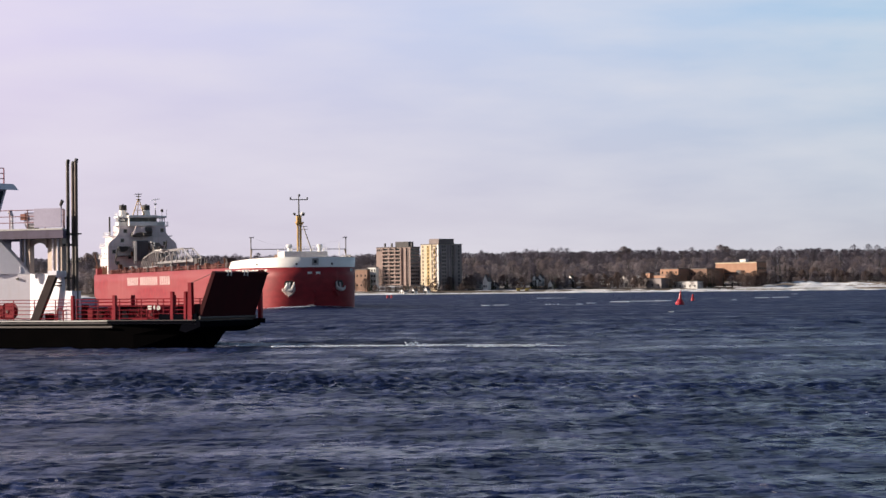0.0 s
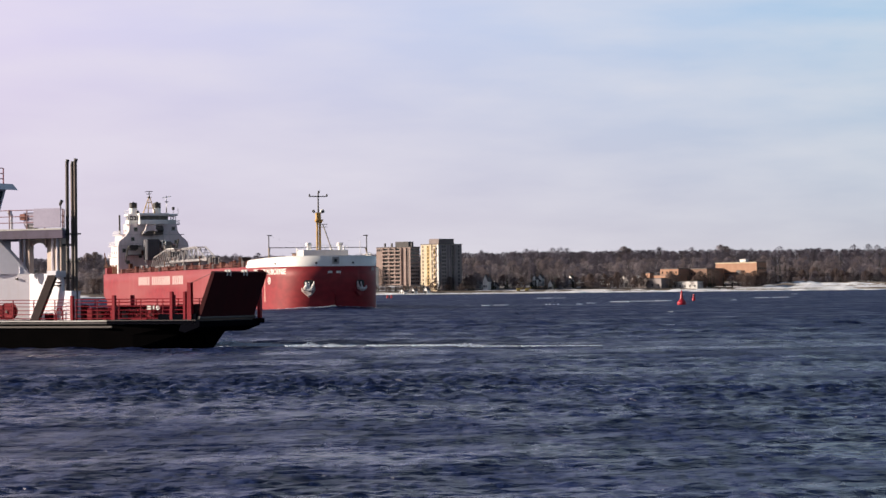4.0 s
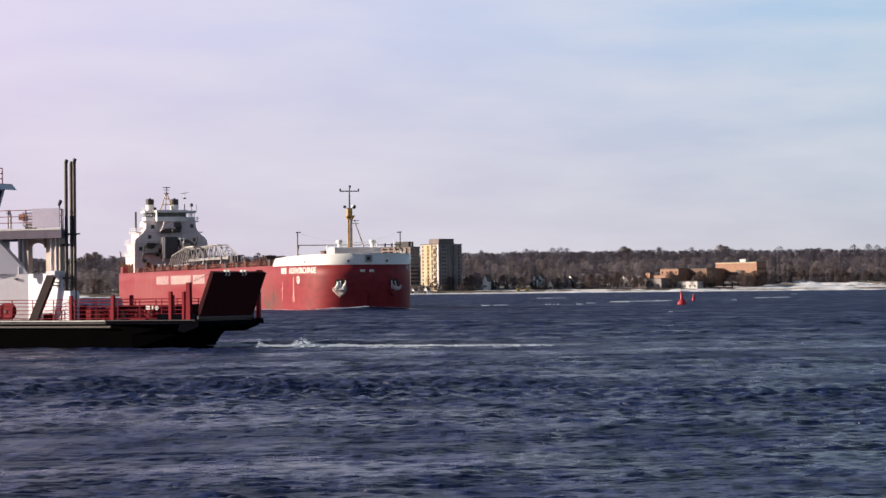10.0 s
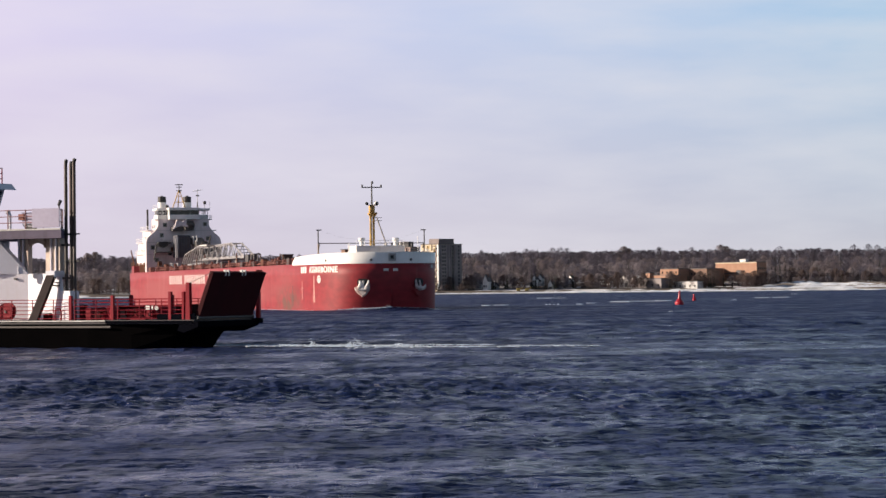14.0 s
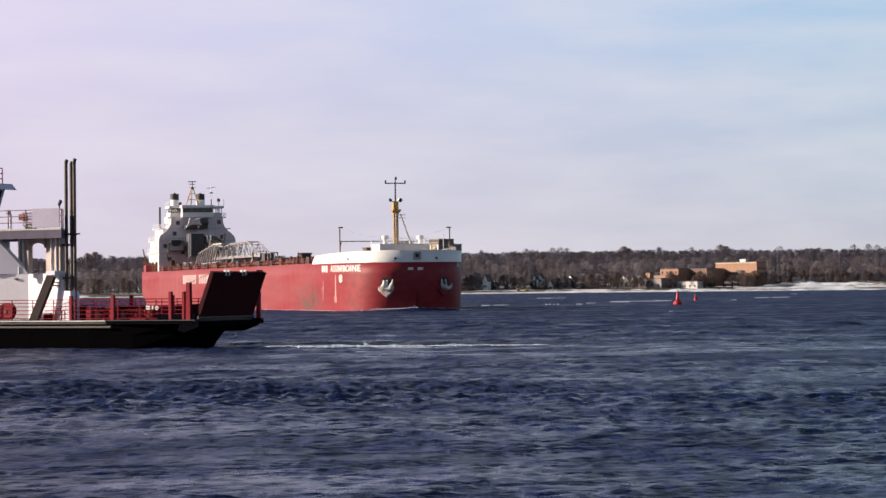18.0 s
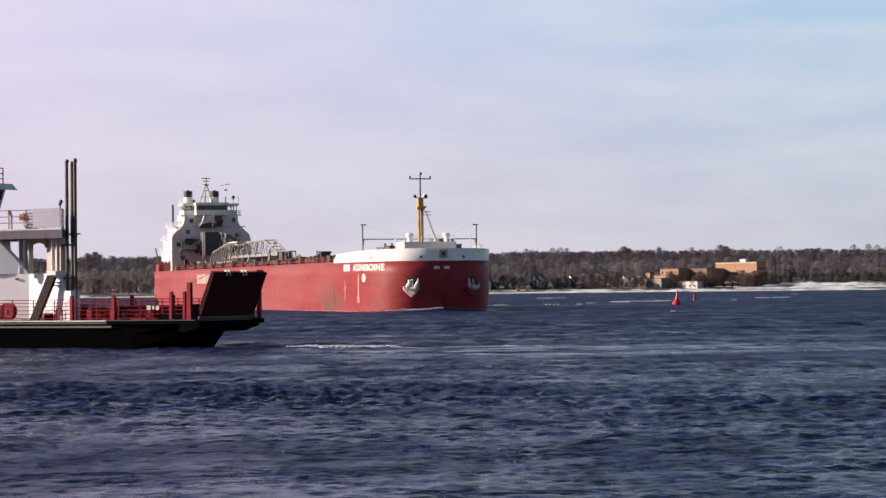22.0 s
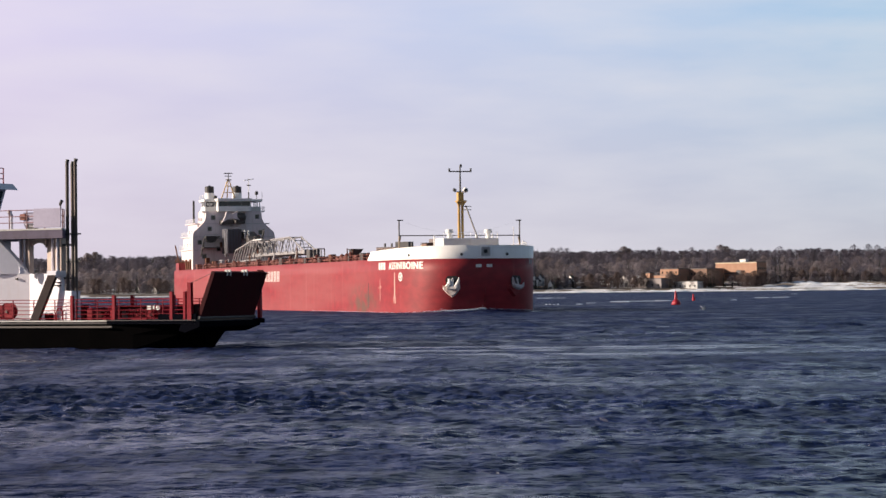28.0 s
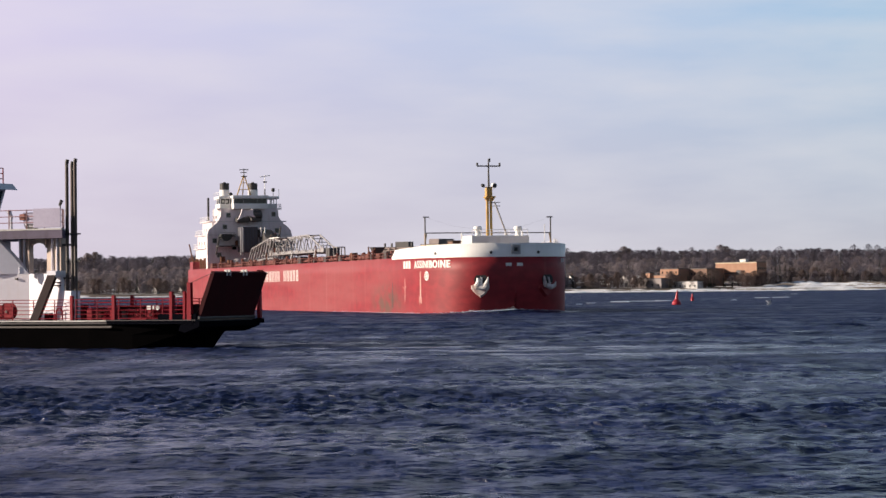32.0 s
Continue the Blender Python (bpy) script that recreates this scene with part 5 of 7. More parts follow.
# the casing's fore part is splayed: its side stands out as it runs forward
part_of("splayed_wall", lambda bm: prism(bm, [(-15.98, WY1 - 0.05), (-11.9, WY0 - 0.58), (-11.9, WY0 - 0.2), (-15.6, WY1 + 0.4)], FD, 5.42), FERRY_WHITE, casing, "white splayed casing wall")
boxes("aft_casing", FERRY_WHITE, casing, (-34, -18.9, WY1 - 0.1, WY1 + 0.6, FD, 8.0), bevel=0.04)
part_of("casing_box", lambda bm: prism(bm, [(-11.9, WY0 - 0.55), (-10.7, WY0 - 1.08), (-10.7, WY0 + 0.05), (-11.9, WY0 + 0.05)], FD, 4.15), FERRY_WHITE, casing)
# a closed stair runs up the casing's side to the upper deck


def stair_cover(bm):
    """The closed soffit under the stair: it turns away from the ship's side as it comes down."""
    rings = [[bm.verts.new((x, 1.1 + 0.39 * (x + 15.0) + dy, z)) for x, z in ((-18.0, 8.9), (-18.0, 6.9), (-16.7, 5.42), (-15.0, 5.42))] for dy in (0.0, 0.5)]
    for k in range(4):
        j = (k + 1) % 4
        bm.faces.new((rings[0][k], rings[0][j], rings[1][j], rings[1][k]))
    bm.faces.new(rings[0][::-1]), bm.faces.new(rings[1])


part_of("stair_cover", stair_cover, FERRY_WHITE, casing, "sloping white stair cover")
# added angled plate stands in for a patch of sun on the wall
part_of("sunlit_patch_plate", lambda bm: prism(bm, [(-16.45, WY1 - 1.36), (-15.65, WY1 - 1.7), (-15.65, WY1 - 1.3)], 5.46, 5.95), FERRY_WHITE, casing)


def arch(bm, x0, x1, z_top, z_spring, n=8):
    """The wall over an opening: the opening's corners are rounded."""
    r = (x1 - x0) / 2
    out = [(x0, z_top), (x0, z_spring)] + [(x0 + r - r * math.cos(k * math.pi / n), z_spring + 0.55 * r * math.sin(k * math.pi / n)) for k in range(1, n)] + [(x1, z_spring), (x1, z_top)]
    prism(bm, out, WY0 + 0.02, WY0 + 0.3, "y")


# two columns with slanted sides and an arch between them carry the upper deck
part_of("column", lambda bm: prism(bm, [(-16.2, 1.68), (-15.05, 1.18), (-15.05, 1.72), (-16.1, 1.8)], 5.42, 7.95), COLUMN_SHADE_TAN, ferry, "white casing column")
part_of("column", lambda bm: prism(bm, [(-13.72, 1.52), (-12.0, 0.85), (-12.0, 1.5), (-13.6, 1.62)], 5.42, 7.95), COLUMN_SHADE_TAN, ferry, "white casing column")
for x, y, z1 in ((-16.12, 1.56, 7.95), (-15.55, 1.33, 7.95), (-12.95, 1.14, 7.95), (-12.35, 0.92, 7.95)):
    boxes("column_rib", FERRY_WHITE, ferry, (x - 0.05, x + 0.05, y - 0.12, y + 0.1, 5.42, z1), bevel=0.02)
part_of("arch_head", lambda bm: arch(bm, -15.05, -13.7, 7.95, 7.3), COLUMN_SHADE_TAN, ferry)
for y in (FB - 2.5,):
    boxes("far_casing", FERRY_WHITE, ferry, (-34, -20.5, y, y + 1.2, FD, 5.42), bevel=0.04, label="white steel casing wall")
    for x0, x1 in ((-24.4, -22.4), (-21.4, -20.6)):
        boxes("column", FERRY_WHITE, ferry, (x0, x1, y + 0.1, y + 1.1, 5.42, 7.95), bevel=0.06, label="white casing column")


def stair(name, x0, z0, x1, z1, y0, y1, depth, material, n):
    """A steep ship's stair: two stringers and its treads."""
    st = part_of(name, lambda bm: prism(bm, [(x0, z0), (x0 + depth, z0), (x1 + depth, z1), (x1, z1)], y0, y0 + 0.07, "y"), material, ferry, "steep steel stair")
    part_of("stringer", lambda bm: prism(bm, [(x0, z0), (x0 + depth, z0), (x1 + depth, z1), (x1, z1)], y1 - 0.07, y1, "y"), material, st)
    for i in range(n):
        f = (i + 0.5) / n
        xx, zz = x0 + (x1 - x0) * f, z0 + (z1 - z0) * f
        boxes("tread", material, st, (xx + 0.02, xx + depth - 0.02, y0 + 0.07, y1 - 0.07, zz, zz + 0.05))
    return st


STAIR_BROWN = mat("stair_brown", (0.042, 0.030, 0.031), 0.7, spec=0.1, scale=0.8)
part_of("stair_skirt", lambda bm: prism(bm, [(-14.25, FD), (-13.53, FD), (-11.93, 5.3), (-12.65, 5.3)], 0.07, 0.11, "y"), STAIR_BROWN, ferry, "plain brown side plate of the stair")
stair("stair", -14.25, FD, -12.65, 5.3, 0.12, 0.4, 0.72, STAIR_BROWN, 13)
boxes("stair_landing", FERRY_WHITE, ferry, (-12.75, -11.9, 0.1, WY0, 5.15, 5.62), bevel=0.04)
boxes("wall_fitting", STEEL_DARK, ferry, (-17.0, -16.82, WY1 - 0.42, WY1 - 0.2, 5.0, 5.16))
boxes("wall_sign", RAMP_RED, ferry, (-12.5, -11.95, WY0 - 0.62, WY0 - 0.3, 4.5, 4.6), (-12.5, -11.95, WY0 - 0.62, WY0 - 0.3, 4.75, 4.81))

# upper deck, its rail, wheelhouse
DECK_PLAN = [(-17.6, -0.1), (-11.2, -0.1), (-11.1, 0.05), (-12.5, 1.9), (-12.5, 2.6), (-17.6, 2.6)]
part_of("upper_deck", lambda bm: prism(bm, DECK_PLAN, 7.95, 8.55), DECK_LILAC, ferry, "upper deck edge, lilac-grey for its shade")
boxes("upper_deck", DECK_LILAC, ferry, (-34, -17.6, 1.9, FB + 0.1, 7.95, 8.55), bevel=0.06, label="upper deck edge, lilac-grey for its shade")
part_of("deck_lip", lambda bm: prism(bm, [(x * 1.003, y * 1.03 - 0.04) for x, y in DECK_PLAN], 8.55, 8.66), CLAD_GREY, ferry)
boxes("deck_lip", CLAD_GREY, ferry, (-34, -17.67, 1.85, FB + 0.16, 8.55, 8.66))
rails(ferry, [(-17.5, 0.0, 8.66), (-11.25, 0.0, 8.66), (-12.4, 1.8, 8.66)], (0.45, 0.9, 1.35), 1.4, 1.45, RAIL_BROWN, 0.035, 0.05)
boxes("canvas_screen", CANVAS, ferry, (-13.75, -11.35, -0.09, -0.02, 8.72, 10.1), bevel=0.02, label="grey canvas screen on the rail")
boxes("canvas_screen", CANVAS, ferry, (-14.9, -13.6, 0.3, 0.36, 9.05, 9.85), label="grey canvas screen on the rail")
raft = bar("liferaft_canister", (-15.0, 0.8, 9.05), (-13.9, 0.8, 9.05), 0.3, FERRY_WHITE, ferry, "white liferaft canister", n=14)
bar("canister_strap", (-14.7, 0.8, 9.05), (-14.62, 0.8, 9.05), 0.315, STEEL_DARK, raft, n=14)
boxes("raft_cradle", STEEL_DARK, raft, (-14.9, -14.1, 0.6, 1.0, 8.66, 8.82))
boxes("orange_box", mat("box_orange", (0.22, 0.05, 0.03), 0.5, scale=1), ferry, (-15.15, -14.65, 0.15, 0.5, 9.3, 9.75), bevel=0.03)
cowl = bar("vent_cowl", (-16.1, 0.5, 8.66), (-16.1, 0.5, 9.7), 0.1, FERRY_WHITE, ferry, "white bent vent cowl")
bar("cowl_mouth", (-16.1, 0.5, 9.6), (-16.3, 0.45, 10.0), 0.13, FERRY_WHITE, cowl, r2=0.2)
bar("searchlight_post", (-11.45, 0.05, 10.05), (-11.45, 0.05, 10.35), 0.05, STEEL_DARK, ferry)
bar("searchlight", (-11.5, 0.05, 10.3), (-11.28, -0.02, 10.62), 0.10, STEEL_DARK, ferry, "small dark searchlight", 0.13)
wheel = part_of("wheelhouse", lambda bm: prism(bm, [(-30.6, 8.66), (-21.9, 8.66), (-21.7, 9.8), (-30.6, 9.8)], 1.6, FB - 1.6, "y"), FERRY_WHITE, ferry, "white wheelhouse with raked windows")
part_of("wheelhouse_glass", lambda bm: prism(bm, [(-30.5, 9.8), (-21.72, 9.8), (-20.98, 11.9), (-30.5, 11.9)], 1.65, FB - 1.65, "y"), FERRY_WHITE, wheel)
for y0, y1 in ((1.85, 2.9), (3.15, 4.5), (4.75, 6.1)):
    part_of("wheelhouse_glass", lambda bm: prism(bm, [(-21.45, 10.7), (-21.38, 10.68), (-21.0, 11.76), (-21.1, 11.8)], y0, y1, "y"), GLASS_DARK, wheel)
for x0 in (-23.6, -25.7, -27.8):
    boxes("wheelhouse_glass", GLASS_DARK, wheel, (x0, x0 + 1.5, 1.6, 1.66, 10.6, 11.7))
for y in (1.62, 3.0, 4.6, FB - 1.7):
    part_of("window_post", lambda bm: prism(bm, [(-21.95, 9.8), (-21.66, 9.8), (-20.92, 11.9), (-21.2, 11.9)], y - 0.05, y + 0.12, "y"), FERRY_WHITE, wheel)
for x in (-24.0, -26.1, -28.2):
    boxes("window_post", FERRY_WHITE, wheel, (x, x + 0.3, 1.6, 1.7, 9.8, 11.9))
boxes("wheelhouse_roof", FERRY_WHITE, wheel, (-31.1, -20.6, 1.0, FB - 1.0, 11.9, 12.3), bevel=0.12)
part_of("roof_visor", lambda bm: prism(bm, [(-20.7, 11.9), (-20.25, 11.82), (-20.7, 12.3)], 1.0, FB - 1.0, "y"), FERRY_WHITE, wheel)
rails(ferry, [(-26.6, 1.4, 12.3), (-21.3, 1.4, 12.3), (-21.3, FB - 1.4, 12.3)], (0.4, 0.8, 1.2), 1.2, 1.1, FERRY_RED, 0.04, 0.05)
top = bar("radar_post", (-22.2, 6.3, 12.3), (-22.2, 6.3, 15.2), 0.08, STEEL_DARK, ferry)
bar("yard", (-22.3, 5.9, 15.0), (-21.9, 6.7, 15.0), 0.05, STEEL_DARK, top)

# exhaust pipes, clamped together
for x, top_z, foot in ((-11.5, 13.45, FD + 2.0), (-11.05, 13.3, FD), (-10.78, 13.5, FD)):
    p = bar("exhaust_pipe", (x, 0.95, foot), (x, 0.95, top_z), 0.125, PIPE, ferry, "tall dark exhaust pipe", n=12)
    bar("pipe_tip", (x, 0.95, top_z - 0.1), (x + 0.07, 0.95, top_z + 0.16), 0.14, SOOT, p, n=10)
    for z in (6.2, 8.15):
        bar("clamp", (x, 0.95, z), (x, 0.95, z + 0.12), 0.17, SOOT, p, n=10)
for z in (6.25, 8.2):
    boxes("pipe_bracket", SOOT, ferry, (-11.7, -10.35, 0.9, 1.0, z, z + 0.1))
boxes("pipe_bracket", SOOT, ferry, (-12.0, -11.0, 1.0, 1.35, 7.4, 7.55), (-12.0, -11.0, 1.0, 1.35, 5.0, 5.15))

# the raised ramp, leaning out over the bow
RAMP = [(-0.16, FD + 0.2), (0.16, FD + 0.1), (1.38, 5.32), (1.12, 5.42)]
ramp = part_of("bow_ramp", lambda bm: prism(bm, RAMP, 0.25, FB - 0.55, "y"), RAMP_RED, ferry, "dark red raised bow ramp")
for y in (1.9, 4.1, 6.3):
    boxes("ramp_lug", CLAD_WHITE if y < 5 else RAMP_RED, ramp, (1.14, 1.38, y, y + 0.12, 5.1, 5.52), (1.14, 1.38, y + 0.42, y + 0.54, 5.1, 5.52), bevel=0.02)
bar("ramp_hinge", (0.1, 0.1, FD + 0.14), (0.1, FB - 0.3, FD + 0.14), 0.13, STEEL_DARK, ramp)
for y in (0.1, FB - 0.2):
    bar("ramp_wire", (-0.55, y, 4.6), (1.2, y + 0.15, 5.3), 0.02, STEEL_DARK, ramp, n=5)


# ---- buoys ----
def make_buoy():
    b = thing("channel_buoy", "large red steel channel buoy afloat with a tall cone", "buoy")
    part_of("float_body", lambda bm: lathe(bm, ((0.6, -0.7), (0.95, -0.2), (1.02, 0.3), (0.95, 0.6), (0.66, 0.95), (0.42, 1.25))), BUOY_RED, b, smooth=False)
    part_of("tower", lambda bm: lathe(bm, ((0.42, 1.2), (0.32, 1.9), (0.22, 2.6), (0.21, 2.75)), n=14), BUOY_RED, b)
    part_of("lantern", lambda bm: lathe(bm, ((0.26, 2.75), (0.26, 2.82), (0.13, 2.84), (0.13, 3.1), (0.06, 3.25)), n=10), BUOY_RED, b, "small red lantern")
    for k in range(3):
        a = k * math.tau / 3
        bar("lifting_eye", (0.85 * math.cos(a), 0.85 * math.sin(a), 0.6), (0.75 * math.cos(a), 0.75 * math.sin(a), 0.95), 0.06, BUOY_RED, b)
    return b


def make_spar(name, label, h, r, m):
    b = thing(name, label, "buoy", "small red buoys", m)
    part_of("float_body", lambda bm: lathe(bm, ((r * 0.8, -0.4), (r, 0), (r, h * 0.4), (r * 0.55, h * 0.55), (r * 0.5, h)), n=12), BUOY_RED, b)
    return b


buoy = make_buoy()
spar = make_spar("spar_buoy", "small red spar buoy afloat off the far shore", 1.9, 0.48, pose(70.5, 720, 0))
make_spar("spar_buoy", "small red mooring buoy near the far shore", 1.5, 0.7, pose(-26.6, 1210, 0))
make_spar("spar_buoy", "small red mooring buoy near the far shore", 1.5, 0.6, pose(-25.2, 1230, 0))


# ---- gull ----
def make_gull():
    """A white gull: body and head in one, tail, and two keyed wings that bend at the wrist."""
    g = thing("gull", "white gull with grey wings flying low over the river", "bird")
    part_of("body", lambda bm: (tube(bm, (-0.24, 0, 0.02), (0.0, 0, 0.0), 0.035, 0.085, 10), tube(bm, (0.0, 0, 0.0), (0.17, 0, 0.02), 0.085, 0.05, 10), tube(bm, (0.17, 0, 0.02), (0.26, 0, 0.05), 0.05, 0.035, 10)), CLAD_WHITE, g, smooth=True)
    part_of("beak", lambda bm: tube(bm, (0.25, 0, 0.045), (0.32, 0, 0.03), 0.016, 0.005, 6), YELLOW_PLANT, g, "yellow beak")
    part_of("tail", lambda bm: prism(bm, [(-0.22, -0.03), (-0.22, 0.03), (-0.40, 0.08), (-0.40, -0.08)], 0.01, 0.03), CLAD_WHITE, g)
    made = []
    for s in (-1, 1):
        w = part_of("wing", lambda bm: (prism(bm, [(0.10, 0), (-0.12, 0), (-0.10, s * 0.32), (0.13, s * 0.32)], 0.03, 0.05), prism(bm, [(0.13, s * 0.32), (-0.10, s * 0.32), (-0.16, s * 0.66), (-0.10, s * 0.68)], 0.03, 0.045)), CLAD_WHITE, g, "pale grey wing")
        made.append((s, w))
    g.scale = (1.35, 1.35, 1.35)
    return g, made


gull, gull_wings = make_gull()


# ---- ice floes and wash ----
def ragged_slab(bm, length, depth, thick, seed, n=22):
    r = random.Random(seed)
    out = []
    for k in range(n):
        a = k * math.tau / n
        f = r.uniform(0.65, 1.05)
        out.append((0.5 * length * f * math.cos(a), 0.5 * depth * f * math.sin(a)))
    lo = [bm.verts.new((x, y, -0.12)) for x, y in out]
    hi = [bm.verts.new((x * 0.86, y * 0.35, thick * r.uniform(0.7, 1.3))) for x, y in out]
    for k in range(n):
        bm.faces.new((lo[k], lo[(k + 1) % n], hi[(k + 1) % n], hi[k]))
    bm.faces.new(hi)


FLOES = ((1132, 533.6, 112, 3.4), (1096, 535, 44, 3), (1172, 533, 34, 2.5), (1044, 537, 20, 2.0), (1024, 539, 12, 1.6), (858, 541.5, 18, 1.6), (886, 540.6, 30, 1.6), (966, 539.6, 4, 2.0), (972, 539.5, 3, 1.6),
         (979, 539.5, 3, 2.0), (987, 539.2, 4, 1.2), (964, 528.2, 38, 2.5), (990, 527.8, 24, 2), (1348, 527.4, 30, 2.5), (1380, 526.8, 36, 3), (1297, 531.5, 14, 1.4), (1405, 520.5, 14, 3))
for i, (px, py, w, d) in enumerate(FLOES):
    hor = 512 - 0.0105 * (px - 784)
    dist = EYE_Z * FOCAL / (py - hor)
    bm = bmesh.new()
    ragged_slab(bm, w * dist / FOCAL, d, 0.07 + 0.02 * (i % 3), 20 + i)
    single("ice_floe", bm, ICE, "thin white ice floe lying on the river", "ice floe", pose((px - 784) / FOCAL * dist, dist, 0.06), "ice floes")


def foam_patch(seed, length, high):
    """A tumbling strip of wash: many small flecks, tall at its head and thin at its tail."""
    r = random.Random(seed)
    bm = bmesh.new()
    for i in range(int(length * (170 if high > 0.4 else 70))):
        u = r.random() ** 1.15
        clump = max(0.22, math.sin(u * 6 + seed) * 0.6 + math.sin(u * 15 + 2 * seed) * 0.4)
        z = abs(r.gauss(0, 0.55)) * high * (1 - u) ** 0.8 * clump ** 1.3
        fleck(bm, (u * length, r.gauss(0, 0.3) + 0.25 * math.sin(u * 5 + seed), z + 0.07), r.uniform(0.007, 0.024) * (1.2 - 0.5 * u), r.uniform(1.5, 4.5))
    for i in range(int(length * 12)):
        fleck(bm, (r.uniform(0, 1.25) * length, r.gauss(0, 0.45) - 0.2, 0.05), r.uniform(0.010, 0.030), r.uniform(5, 11))
    return single("wash_foam", bm, FOAM, "broken white propeller wash drifting past the ferry's bow", "foam", kind="stuff", smooth=True)


TALL = (6, 8, 9, 10)
WASH_FROM = (-29, -24.5, -20, -16.5, -13, -10, -7, -4.2, -1.5, 1.2, 3.5, 6.0, 8.5, 11)
wash = [foam_patch(30 + i, 4.6 + 1.6 * (i % 3), 0.66 if i in TALL else (0.14, 0.20, 0.26)[i % 3]) for i, a in enumerate(WASH_FROM)]


def slick_patch(seed, length, depth):
    """A thin ragged tongue of smooth water, left where the ferry's screws have flattened the chop."""
    r = random.Random(seed)
    bm = bmesh.new()
    n = int(length / 0.7)
    rows = []
    for k in range(n + 1):
        u = k / n
        mid = 0.9 * math.sin(u * 5 + seed) + r.gauss(0, 0.12)
        half = 0.5 * depth * max(0.04, math.sin(math.pi * u) ** 0.7 * (0.65 + 0.35 * math.sin(u * 23 + seed * 1.7))) * r.uniform(0.7, 1.1)
        rows.append([bm.verts.new((u * length, mid + half * f, 0.03 * math.sin(u * 31 + f * 2) * (1 - abs(f)) - 0.05 * abs(f))) for f in (-1, -0.5, 0, 0.5, 1)])
    for a, b in zip(rows, rows[1:]):
        for k in range(4):
            bm.faces.new((a[k], b[k], b[k + 1], a[k + 1]))
    return single("wake_slick", bm, SLICK, "smooth pale slick of flattened water off the ferry's bow", "water", kind="stuff", smooth=True)


SLICKS = ((-13, 174.5, 17, 5.0), (-3, 171.0, 24, 7.0), (4, 165.0, 20, 6.0), (-12, 163.5, 18, 6.5), (-6, 154.0, 22, 5.5))
slicks = [slick_patch(60 + i, ln, dp) for i, (x, y, ln, dp) in enumerate(SLICKS)]


# ---- far bank: snow, buildings, woods ----
SNOW_EDGE = mat("clean_snow", (0.82, 0.86, 0.93), 0.8, scale=0.2)


def snow_bank():
    """The snow that lies along the water's edge in gentle slopes, with dunes further down the river."""
    bm = bmesh.new()
    rows = []
    x = -620.0
    while x < 640:
        n1 = noise.noise(Vector((x * 0.02, 0, 3)))
        n2 = noise.noise(Vector((x * 0.09, 5, 3)))
        n3 = noise.noise(Vector((x * 0.05, 9, 1)))
        dune = max(0.0, min(1.0, (x - 225) / 50))
        y0 = BANK - 6 + 2 * n2
        lump = [0.55 * noise.noise(Vector((x * 0.21, k * 3.7, 7))) + 0.3 * noise.noise(Vector((x * 0.47, k * 5.1, 2))) for k in range(5)]
        prof = [(0, -0.3), (0.4, 0.45 + 0.15 * n2), (4, 0.75 + 0.2 * lump[0]), (9, 1.2 + 0.3 * lump[1]), (14, 1.75 + 0.6 * lump[2] + 0.4 * dune), (19, 2.2 + 0.4 * n3 + 0.6 * lump[3] + dune * (1.2 + 1.6 * n3)),
                (27, 2.5 + 0.4 * n1 + 0.5 * lump[4] + dune * (2.3 + 1.8 * n2)), (38, 2.7 + 0.4 * n2 + dune * (3.6 + 2.4 * n1 + 1.4 * n3)), (54, 2.2 + dune * (2.8 + 1.8 * n1)), (60, 0.5)]
        low = 0.5 + 0.18 * max(0.0, min(1.0, (x + 150) / 90)) + 0.32 * max(0.0, min(1.0, x / 90))
        rows.append([bm.verts.new((x, y0 + d, z * low if z > 0.7 else z)) for d, z in prof])
        x += 1.6
    for a, b in zip(rows, rows[1:]):
        for k in range(9):
            f = bm.faces.new((a[k], b[k], b[k + 1], a[k + 1]))
            f.material_index = 1 if k in (0, 1, 4) else 0
    ob = single("snow_bank", bm, SNOW, "snow bank with bare brown patches along the far water's edge", "snow", kind="structure", smooth=True)
    ob.data.materials.append(SNOW_EDGE)
    return ob


snow_bank()


def far_z(px, py, y=2040.0):
    return EYE_Z + (512 - 0.0105 * (px - 784) - py) * y / FOCAL


def slab_building(name, label, px0, y, yaw, w, d, z0, z1, wall_mat):
    b = thing(name, label, "building", "", pose((px0 - 784) / FOCAL * y, y, 0, 0, 0, -yaw))
    boxes("wall", wall_mat, b, (0, w, 0, d, z0 - 3, z1))
    boxes("roof", CONC_DARK, b, (-0.25, w + 0.25, -0.25, d + 0.25, z1, z1 + 0.5))
    return b


def window_mesh(w, h, material=GLASS_DARK):
    bm = bmesh.new()
    box(bm, -w / 2, w / 2, -0.05, 0.10, 0, h), box(bm, -w / 2 - 0.1, w / 2 + 0.1, -0.14, 0.05, -0.14, -0.02)
    return finish(bm, "window", material)


def put(me, name, parent, x, y, z, turn=0):
    o = new(name, me)
    o.parent, o.matrix_basis = parent, pose(x, y, z, 0, 0, turn)
    return o


